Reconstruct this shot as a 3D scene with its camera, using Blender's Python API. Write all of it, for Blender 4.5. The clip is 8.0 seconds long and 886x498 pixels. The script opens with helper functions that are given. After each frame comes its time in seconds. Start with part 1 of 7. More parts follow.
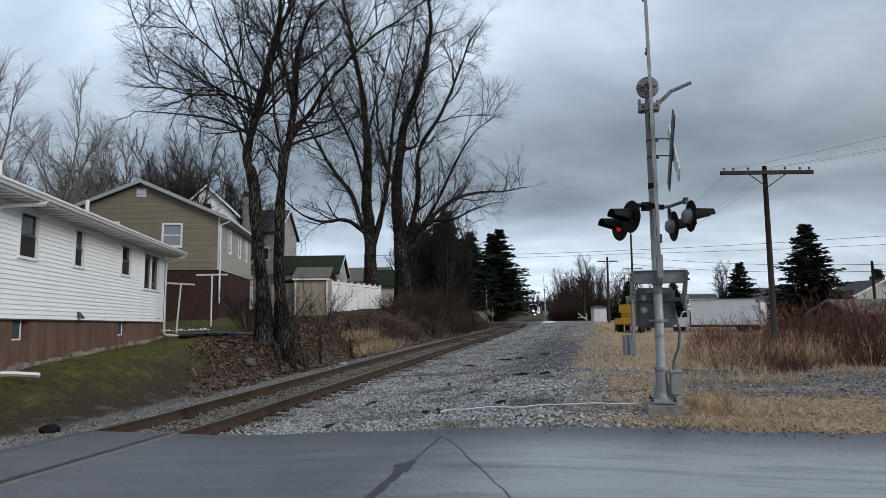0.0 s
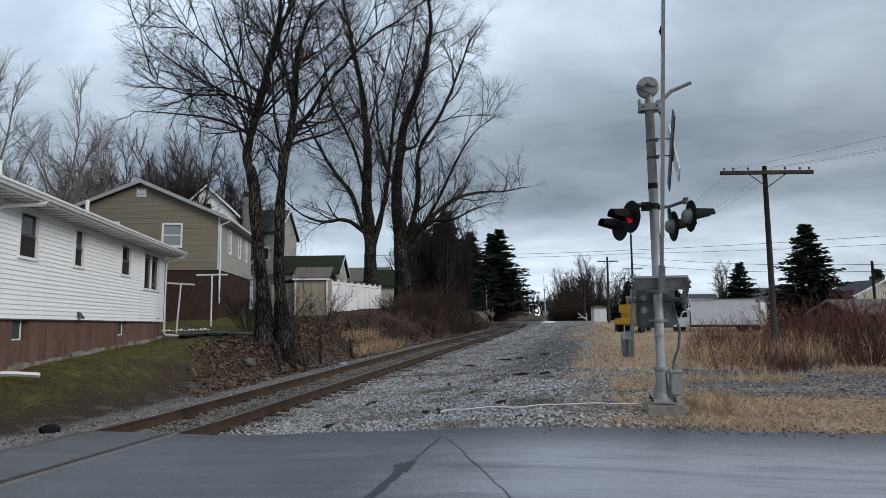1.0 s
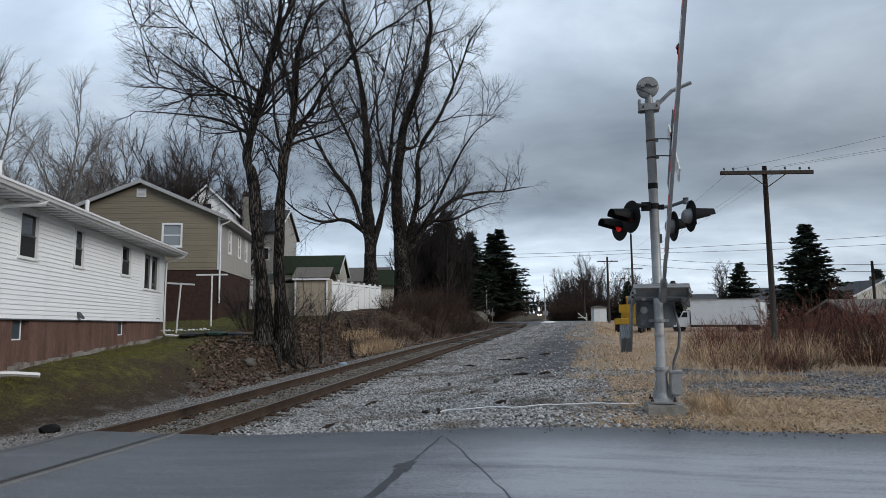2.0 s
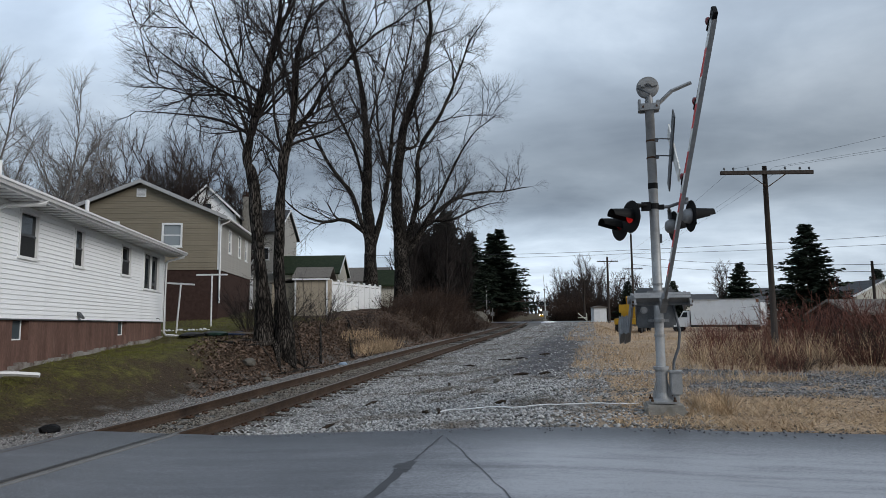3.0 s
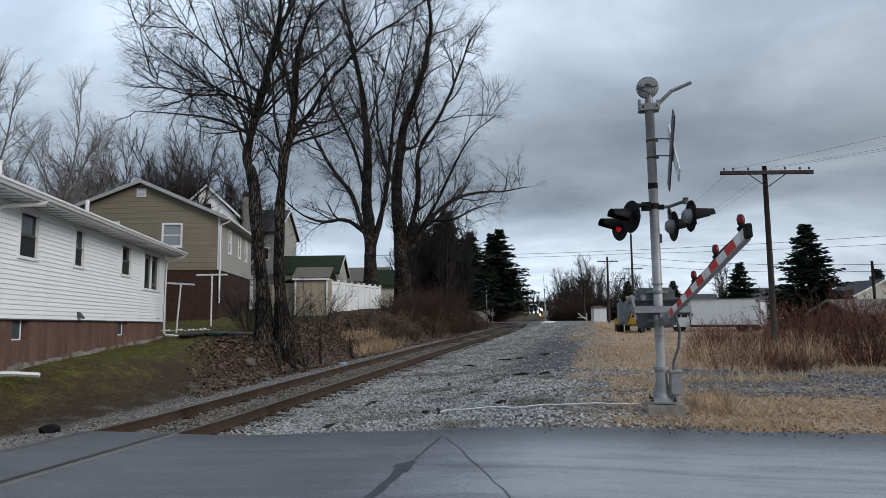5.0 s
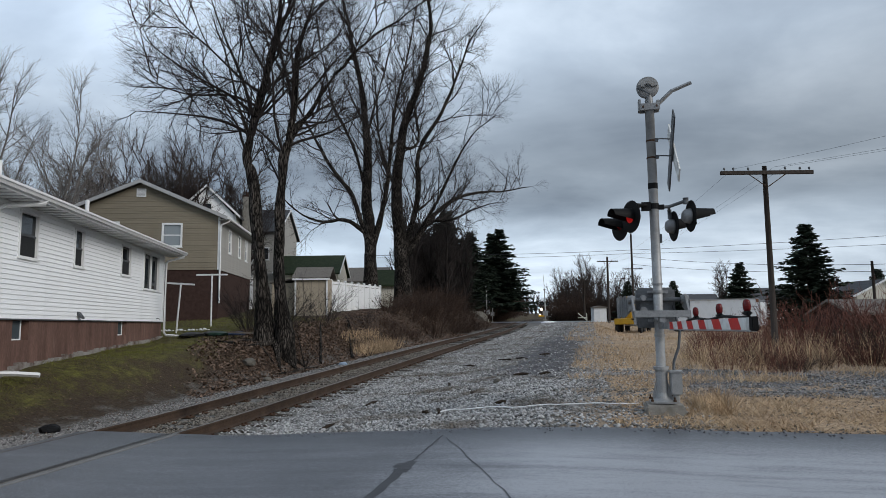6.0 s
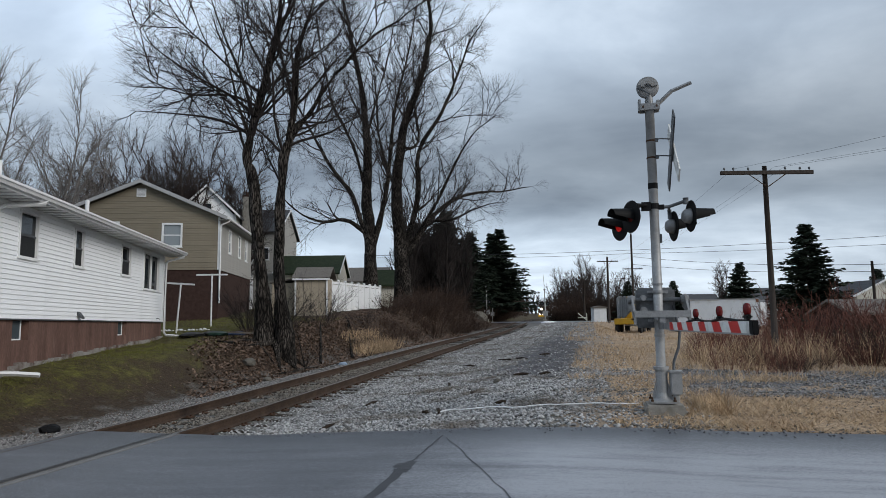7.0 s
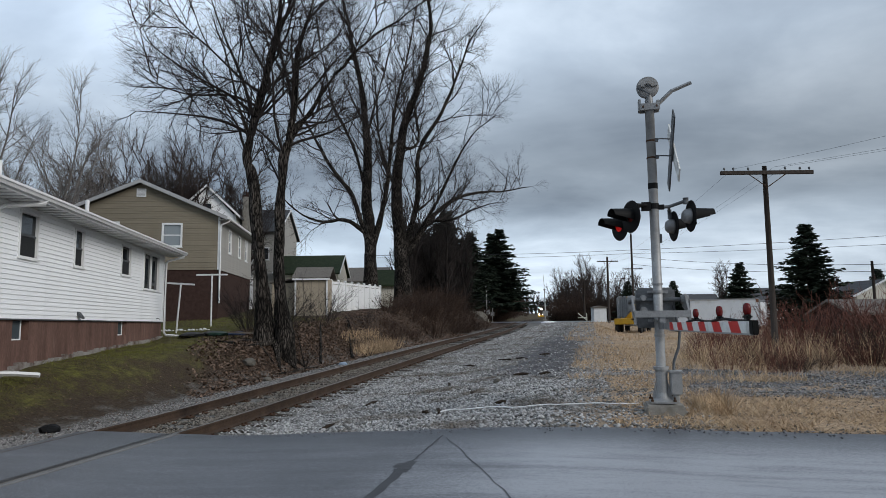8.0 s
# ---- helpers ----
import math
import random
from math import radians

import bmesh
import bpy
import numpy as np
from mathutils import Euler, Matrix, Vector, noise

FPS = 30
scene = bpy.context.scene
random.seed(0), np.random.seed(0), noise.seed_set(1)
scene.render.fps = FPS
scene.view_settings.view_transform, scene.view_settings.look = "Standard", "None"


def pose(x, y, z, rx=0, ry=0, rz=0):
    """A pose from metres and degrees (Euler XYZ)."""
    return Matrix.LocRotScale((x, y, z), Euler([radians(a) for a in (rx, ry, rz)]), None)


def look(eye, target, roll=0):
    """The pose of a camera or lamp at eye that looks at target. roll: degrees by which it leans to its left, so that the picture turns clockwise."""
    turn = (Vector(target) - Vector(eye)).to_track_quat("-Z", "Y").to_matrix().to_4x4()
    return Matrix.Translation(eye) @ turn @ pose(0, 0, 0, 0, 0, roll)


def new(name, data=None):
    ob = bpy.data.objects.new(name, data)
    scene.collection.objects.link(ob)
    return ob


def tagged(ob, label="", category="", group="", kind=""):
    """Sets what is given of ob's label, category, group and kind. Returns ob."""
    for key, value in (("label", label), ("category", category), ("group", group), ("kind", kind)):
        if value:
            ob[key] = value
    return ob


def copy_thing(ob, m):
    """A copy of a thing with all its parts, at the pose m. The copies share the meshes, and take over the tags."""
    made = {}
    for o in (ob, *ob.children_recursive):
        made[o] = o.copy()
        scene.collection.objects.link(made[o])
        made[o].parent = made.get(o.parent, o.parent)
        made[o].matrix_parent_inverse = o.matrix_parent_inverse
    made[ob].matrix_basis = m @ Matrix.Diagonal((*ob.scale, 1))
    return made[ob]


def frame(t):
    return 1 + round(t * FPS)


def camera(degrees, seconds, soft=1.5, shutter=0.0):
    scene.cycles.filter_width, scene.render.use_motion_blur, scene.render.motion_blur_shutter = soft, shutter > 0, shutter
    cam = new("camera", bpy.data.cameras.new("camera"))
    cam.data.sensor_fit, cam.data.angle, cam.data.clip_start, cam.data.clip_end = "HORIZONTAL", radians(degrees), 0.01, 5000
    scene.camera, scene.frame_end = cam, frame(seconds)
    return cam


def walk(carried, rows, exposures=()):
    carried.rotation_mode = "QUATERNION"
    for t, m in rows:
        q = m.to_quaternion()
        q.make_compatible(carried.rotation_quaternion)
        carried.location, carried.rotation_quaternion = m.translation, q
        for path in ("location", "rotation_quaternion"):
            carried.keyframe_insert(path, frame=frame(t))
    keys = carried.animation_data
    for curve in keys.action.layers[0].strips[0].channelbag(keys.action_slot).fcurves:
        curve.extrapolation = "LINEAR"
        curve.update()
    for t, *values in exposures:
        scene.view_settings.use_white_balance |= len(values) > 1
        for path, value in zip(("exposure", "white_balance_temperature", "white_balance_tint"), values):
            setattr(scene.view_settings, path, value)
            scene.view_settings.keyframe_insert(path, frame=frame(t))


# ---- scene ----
cam = camera(69.0, 8.0, soft=0.6)
EYE = Vector((0.0, 0.0, 1.5))
HEADING, PITCH = radians(12.85), math.atan(115 / 1140)
AIM = EYE + Vector((-math.sin(HEADING), math.cos(HEADING), math.tan(PITCH)))
walk(cam, [(0.0, look(EYE, AIM, -0.69)), (8.0, look(EYE, AIM, -0.69))])

# ---- world and light ----
scene.view_settings.exposure = 0.0
SUN_TURN, SUN_HEIGHT = radians(112), radians(27)


def make_world():
    w = bpy.data.worlds.new("overcast_sky")
    scene.world = w
    w.use_nodes = True
    nt = w.node_tree
    nt.nodes.clear()
    N, L = nt.nodes.new, nt.links.new
    out, bg = N("ShaderNodeOutputWorld"), N("ShaderNodeBackground")
    sky = N("ShaderNodeTexSky")
    sky.sky_type, sky.sun_disc = "NISHITA", False
    sky.sun_elevation, sky.sun_rotation = SUN_HEIGHT, SUN_TURN
    sky.air_density, sky.dust_density = 1.0, 3.0
    co, sep = N("ShaderNodeTexCoord"), N("ShaderNodeSeparateXYZ")
    L(co.outputs["Generated"], sep.inputs[0])

    def math_node(op, a, b=0.0, clamp=False):
        m = N("ShaderNodeMath")
        m.operation, m.use_clamp = op, clamp
        for i, q in enumerate((a, b)):
            if isinstance(q, (int, float)):
                m.inputs[i].default_value = q
            else:
                L(q, m.inputs[i])
        return m.outputs[0]

    # flat cloud layers seen from below: direction divided by height
    up = math_node("ADD", math_node("MAXIMUM", sep.outputs[2], 0.0), 0.45)
    cx, cy = math_node("DIVIDE", sep.outputs[0], up), math_node("DIVIDE", sep.outputs[1], up)
    flat = N("ShaderNodeCombineXYZ")
    L(cx, flat.inputs[0]), L(cy, flat.inputs[1])

    low = math_node("ADD", math_node("MAXIMUM", sep.outputs[2], 0.0), 0.16)
    near = N("ShaderNodeCombineXYZ")
    L(math_node("DIVIDE", sep.outputs[0], low), near.inputs[0]), L(math_node("DIVIDE", sep.outputs[1], low), near.inputs[1])

    def cloud(scale, detail, rough, offset, dist=0.15, layer=flat):
        mp, n = N("ShaderNodeMapping"), N("ShaderNodeTexNoise")
        mp.inputs["Location"].default_value = offset
        mp.inputs["Scale"].default_value = (1.0, 1.25, 1.0)
        L(layer.outputs[0], mp.inputs[0]), L(mp.outputs[0], n.inputs["Vector"])
        n.inputs["Scale"].default_value, n.inputs["Detail"].default_value = scale, detail
        n.inputs["Roughness"].default_value, n.inputs["Distortion"].default_value = rough, dist
        return n.outputs["Fac"]

    big = cloud(1.0, 3, 0.5, (3.1, 1.7, 0))
    small = cloud(3.4, 6, 0.5, (0.4, 5.2, 2))
    streak = cloud(1.15, 7, 0.55, (2.7, 0.9, 4), 0.3, near)
    mixed = math_node("ADD", math_node("MULTIPLY", big, 0.44), math_node("ADD", math_node("MULTIPLY", small, 0.22), math_node("MULTIPLY", streak, 0.34)))
    ramp = N("ShaderNodeValToRGB")
    ramp.color_ramp.elements[0].position, ramp.color_ramp.elements[0].color = 0.34, (0.185, 0.228, 0.290, 1)
    ramp.color_ramp.elements[1].position, ramp.color_ramp.elements[1].color = 0.66, (0.665, 0.755, 0.855, 1)
    e = ramp.color_ramp.elements.new(0.5)
    e.color = (0.375, 0.445, 0.53, 1)
    L(mixed, ramp.inputs[0])
    # thin cloud: a little of the clear sky comes through
    scaled = N("ShaderNodeVectorMath")
    scaled.operation = "SCALE"
    L(sky.outputs[0], scaled.inputs[0])
    scaled.inputs["Scale"].default_value = 0.09
    mix = N("ShaderNodeMix")
    mix.data_type = "RGBA"
    mix.inputs["Factor"].default_value = 0.86
    L(scaled.outputs[0], mix.inputs["A"]), L(ramp.outputs[0], mix.inputs["B"])
    # overcast brightens towards the horizon's far edge of the cloud sheet and again overhead
    band = N("ShaderNodeValToRGB")
    els = band.color_ramp.elements
    els[0].position, els[0].color = 0.0, (1.45, 1.45, 1.42, 1)
    els[1].position, els[1].color = 1.0, (1.35, 1.35, 1.35, 1)
    for p, c in ((0.06, 1.42), (0.125, 1.28), (0.17, 0.82), (0.22, 0.70), (0.29, 0.86), (0.38, 1.27), (0.55, 1.45)):
        k = els.new(p)
        k.color = (c, c, c, 1)
    L(sep.outputs[2], band.inputs[0])
    mul = N("ShaderNodeMix")
    mul.data_type, mul.blend_type = "RGBA", "MULTIPLY"
    mul.inputs["Factor"].default_value = 1.0
    L(mix.outputs["Result"], mul.inputs["A"]), L(band.outputs[0], mul.inputs["B"])
    side = N("ShaderNodeVectorMath")
    side.operation = "SCALE"
    L(mul.outputs["Result"], side.inputs[0])
    L(math_node("SUBTRACT", 1.0, math_node("MULTIPLY", sep.outputs[0], 0.5)), side.inputs["Scale"])
    L(side.outputs[0], bg.inputs["Color"])
    bg.inputs["Strength"].default_value = 1.2
    L(bg.outputs[0], out.inputs["Surface"])


make_world()
sun = new("sun", bpy.data.lights.new("sun", "SUN"))
sun.data.energy, sun.data.angle, sun.data.color = 2.0, radians(30), (1.0, 0.97, 0.93)
sun.matrix_basis = look((60 * math.sin(SUN_TURN), 60 * math.cos(SUN_TURN), 60 * math.tan(SUN_HEIGHT)), (0, 0, 0))

# ---- materials ----
def material(name, dark, light, scale=6.0, rough=0.8, metal=0.0, bump=0.2, fine=60.0, island=0.0, piece=0.0, stretch=(1, 1, 1), spec=0.22, stain=None, stain_scale=0.7, stain_at=0.6):
    """Two colours mixed by coarse and fine noise, with relief; island, piece: how much each loose piece or object differs."""
    m = bpy.data.materials.new(name)
    m.use_nodes = True
    nt = m.node_tree
    N, L = nt.nodes.new, nt.links.new
    b = nt.nodes["Principled BSDF"]
    geo, mp = N("ShaderNodeNewGeometry"), N("ShaderNodeMapping")
    co = N("ShaderNodeTexCoord")
    L(co.outputs["Object"], mp.inputs[0])
    mp.inputs["Scale"].default_value = stretch
    n1, n2 = N("ShaderNodeTexNoise"), N("ShaderNodeTexNoise")
    for n, s, d in ((n1, scale, 5), (n2, fine, 3)):
        L(mp.outputs[0], n.inputs["Vector"])
        n.inputs["Scale"].default_value, n.inputs["Detail"].default_value, n.inputs["Roughness"].default_value = s, d, 0.62

    def op(o, a, c, clamp=False):
        q = N("ShaderNodeMath")
        q.operation, q.use_clamp = o, clamp
        for i, s in enumerate((a, c)):
            if isinstance(s, (int, float)):
                q.inputs[i].default_value = s
            else:
                L(s, q.inputs[i])
        return q.outputs[0]

    f = op("ADD", op("MULTIPLY", n1.outputs["Fac"], 0.6), op("MULTIPLY", n2.outputs["Fac"], 0.4))
    f = op("ADD", op("MULTIPLY", op("SUBTRACT", f, 0.5), 2.6), 0.5)
    if island:
        f = op("ADD", op("MULTIPLY", f, 1 - island), op("MULTIPLY", geo.outputs["Random Per Island"], island))
    if piece:
        oi = N("ShaderNodeObjectInfo")
        f = op("ADD", op("MULTIPLY", f, 1 - piece), op("MULTIPLY", oi.outputs["Random"], piece))
    mix = N("ShaderNodeMix")
    mix.data_type, mix.clamp_factor = "RGBA", True
    L(f, mix.inputs["Factor"])
    mix.inputs["A"].default_value, mix.inputs["B"].default_value = (*dark, 1), (*light, 1)
    col = mix.outputs["Result"]
    if stain:
        n3, r3, m3 = N("ShaderNodeTexNoise"), N("ShaderNodeValToRGB"), N("ShaderNodeMix")
        L(mp.outputs[0], n3.inputs["Vector"])
        n3.inputs["Scale"].default_value, n3.inputs["Detail"].default_value, n3.inputs["Roughness"].default_value = stain_scale, 6, 0.65
        r3.color_ramp.elements[0].position, r3.color_ramp.elements[1].position = stain_at - 0.07, stain_at + 0.1
        L(n3.outputs["Fac"], r3.inputs[0])
        m3.data_type = "RGBA"
        L(r3.outputs[0], m3.inputs["Factor"]), L(col, m3.inputs["A"])
        m3.inputs["B"].default_value = (*stain, 1)
        col = m3.outputs["Result"]
    L(col, b.inputs["Base Color"])
    b.inputs["Roughness"].default_value, b.inputs["Metallic"].default_value = rough, metal
    b.inputs["Specular IOR Level"].default_value = spec
    if bump:
        bp = N("ShaderNodeBump")
        bp.inputs["Strength"].default_value, bp.inputs["Distance"].default_value = bump, 0.02
        L(f, bp.inputs["Height"]), L(bp.outputs[0], b.inputs["Normal"])
    return m


def glow(name, colour, strength):
    m = bpy.data.materials.new(name)
    m.use_nodes = True
    b = m.node_tree.nodes["Principled BSDF"]
    b.inputs["Base Color"].default_value = (*colour, 1)
    b.inputs["Emission Color"].default_value = (*colour, 1)
    b.inputs["Emission Strength"].default_value = strength
    return m


def glass(name, tint=(0.02, 0.025, 0.03), rough=0.04):
    m = bpy.data.materials.new(name)
    m.use_nodes = True
    b = m.node_tree.nodes["Principled BSDF"]
    b.inputs["Base Color"].default_value = (*tint, 1)
    b.inputs["Roughness"].default_value, b.inputs["Specular IOR Level"].default_value = rough, 0.3
    return m


def bark_material(name, crack, plate, pale):
    """Furrowed bark: long plates parted by dark cracks, with paler weathered patches."""
    m = bpy.data.materials.new(name)
    m.use_nodes = True
    nt = m.node_tree
    N, L = nt.nodes.new, nt.links.new
    b = nt.nodes["Principled BSDF"]
    co, mp, warp, wadd = N("ShaderNodeTexCoord"), N("ShaderNodeMapping"), N("ShaderNodeTexNoise"), N("ShaderNodeVectorMath")
    warp.inputs["Scale"].default_value, warp.inputs["Detail"].default_value = 5.0, 3
    L(co.outputs["Object"], warp.inputs["Vector"])
    wadd.operation = "MULTIPLY_ADD"
    L(warp.outputs["Color"], wadd.inputs[0])
    wadd.inputs[1].default_value = (0.09, 0.09, 0.09)
    L(co.outputs["Object"], wadd.inputs[2])
    L(wadd.outputs[0], mp.inputs[0])
    mp.inputs["Scale"].default_value = (15, 15, 2.4)
    vor, fine, patch = N("ShaderNodeTexVoronoi"), N("ShaderNodeTexNoise"), N("ShaderNodeTexNoise")
    vor.feature = "DISTANCE_TO_EDGE"
    L(mp.outputs[0], vor.inputs["Vector"])
    vor.inputs["Scale"].default_value = 1.0
    L(mp.outputs[0], fine.inputs["Vector"])
    fine.inputs["Scale"].default_value, fine.inputs["Detail"].default_value = 3.0, 6
    L(co.outputs["Object"], patch.inputs["Vector"])
    patch.inputs["Scale"].default_value, patch.inputs["Detail"].default_value = 1.3, 4
    r1, r2 = N("ShaderNodeValToRGB"), N("ShaderNodeValToRGB")
    r1.color_ramp.elements[0].position, r1.color_ramp.elements[1].position = 0.02, 0.30
    r2.color_ramp.elements[0].position, r2.color_ramp.elements[1].position = 0.42, 0.62
    L(vor.outputs["Distance"], r1.inputs[0]), L(patch.outputs["Fac"], r2.inputs[0])
    mul = N("ShaderNodeMath")
    mul.operation = "MULTIPLY"
    L(r1.outputs[0], mul.inputs[0]), L(fine.outputs["Fac"], mul.inputs[1])
    tone, mix = N("ShaderNodeMix"), N("ShaderNodeMix")
    tone.data_type = mix.data_type = "RGBA"
    tone.inputs["A"].default_value, tone.inputs["B"].default_value = (*plate, 1), (*pale, 1)
    L(r2.outputs[0], tone.inputs["Factor"])
    mix.inputs["A"].default_value = (*crack, 1)
    L(mul.outputs[0], mix.inputs["Factor"]), L(tone.outputs["Result"], mix.inputs["B"])
    L(mix.outputs["Result"], b.inputs["Base Color"])
    b.inputs["Roughness"].default_value, b.inputs["Specular IOR Level"].default_value = 0.95, 0.1
    bp = N("ShaderNodeBump")
    bp.inputs["Strength"].default_value, bp.inputs["Distance"].default_value = 1.0, 0.05
    L(mul.outputs[0], bp.inputs["Height"]), L(bp.outputs[0], b.inputs["Normal"])
    return m


def asphalt_material():
    """Old asphalt: fine stone speckle, long streaks along the lanes, polished pale wheel tracks beside a newer dark patch."""
    m = bpy.data.materials.new("asphalt")
    m.use_nodes = True
    nt = m.node_tree
    N, L = nt.nodes.new, nt.links.new
    b = nt.nodes["Principled BSDF"]
    co, sep = N("ShaderNodeTexCoord"), N("ShaderNodeSeparateXYZ")
    L(co.outputs["Object"], sep.inputs[0])

    def op(o, a, c, clamp=False):
        q = N("ShaderNodeMath")
        q.operation, q.use_clamp = o, clamp
        for i, v in enumerate((a, c)):
            if isinstance(v, (int, float)):
                q.inputs[i].default_value = v
            else:
                L(v, q.inputs[i])
        return q.outputs[0]

    def noise_of(scale, detail, rough, stretch=(1, 1, 1)):
        mp, n = N("ShaderNodeMapping"), N("ShaderNodeTexNoise")
        L(co.outputs["Object"], mp.inputs[0])
        mp.inputs["Scale"].default_value = stretch
        L(mp.outputs[0], n.inputs["Vector"])
        n.inputs["Scale"].default_value, n.inputs["Detail"].default_value, n.inputs["Roughness"].default_value = scale, detail, rough
        return n.outputs["Fac"]

    def rise(x, a, c):
        return op("DIVIDE", op("SUBTRACT", x, a), c - a, True)

    big, streak, grit, fine = noise_of(0.5, 4, 0.6), noise_of(2.2, 6, 0.65, (0.22, 1.6, 1)), noise_of(34, 3, 0.75), noise_of(95, 2, 0.8)
    X, Y = sep.outputs[0], sep.outputs[1]
    Yw = op("ADD", Y, op("MULTIPLY", op("SUBTRACT", streak, 0.5), 2.2))
    worn = op("MULTIPLY", rise(X, -2.5, -0.6), rise(op("MULTIPLY", Yw, -1.0), -8.6, -7.4))
    worn = op("MULTIPLY", worn, rise(streak, 0.0, 0.55))
    tone = op("ADD", op("MULTIPLY", big, 0.35), op("MULTIPLY", streak, 0.65))
    tone = op("ADD", op("MULTIPLY", op("SUBTRACT", tone, 0.5), 0.75), 0.43)
    speck = op("ADD", op("MULTIPLY", op("SUBTRACT", grit, 0.5), 2.2), op("MULTIPLY", op("SUBTRACT", fine, 0.5), 2.4))
    f = op("ADD", op("ADD", tone, op("MULTIPLY", speck, 0.55)), op("MULTIPLY", worn, 0.52), True)
    ramp = N("ShaderNodeValToRGB")
    els = ramp.color_ramp.elements
    els[0].position, els[0].color = 0.0, (0.028, 0.030, 0.035, 1)
    els[1].position, els[1].color = 1.0, (0.30, 0.31, 0.335, 1)
    els.new(0.5).color = (0.098, 0.104, 0.117, 1)
    L(f, ramp.inputs[0]), L(ramp.outputs[0], b.inputs["Base Color"])
    L(op("SUBTRACT", op("ADD", 0.44, op("MULTIPLY", grit, 0.16)), op("MULTIPLY", worn, 0.12)), b.inputs["Roughness"])
    b.inputs["Specular IOR Level"].default_value = 0.5
    bp = N("ShaderNodeBump")
    bp.inputs["Strength"].default_value, bp.inputs["Distance"].default_value = 0.5, 0.006
    L(op("ADD", grit, fine), bp.inputs["Height"]), L(bp.outputs[0], b.inputs["Normal"])
    return m


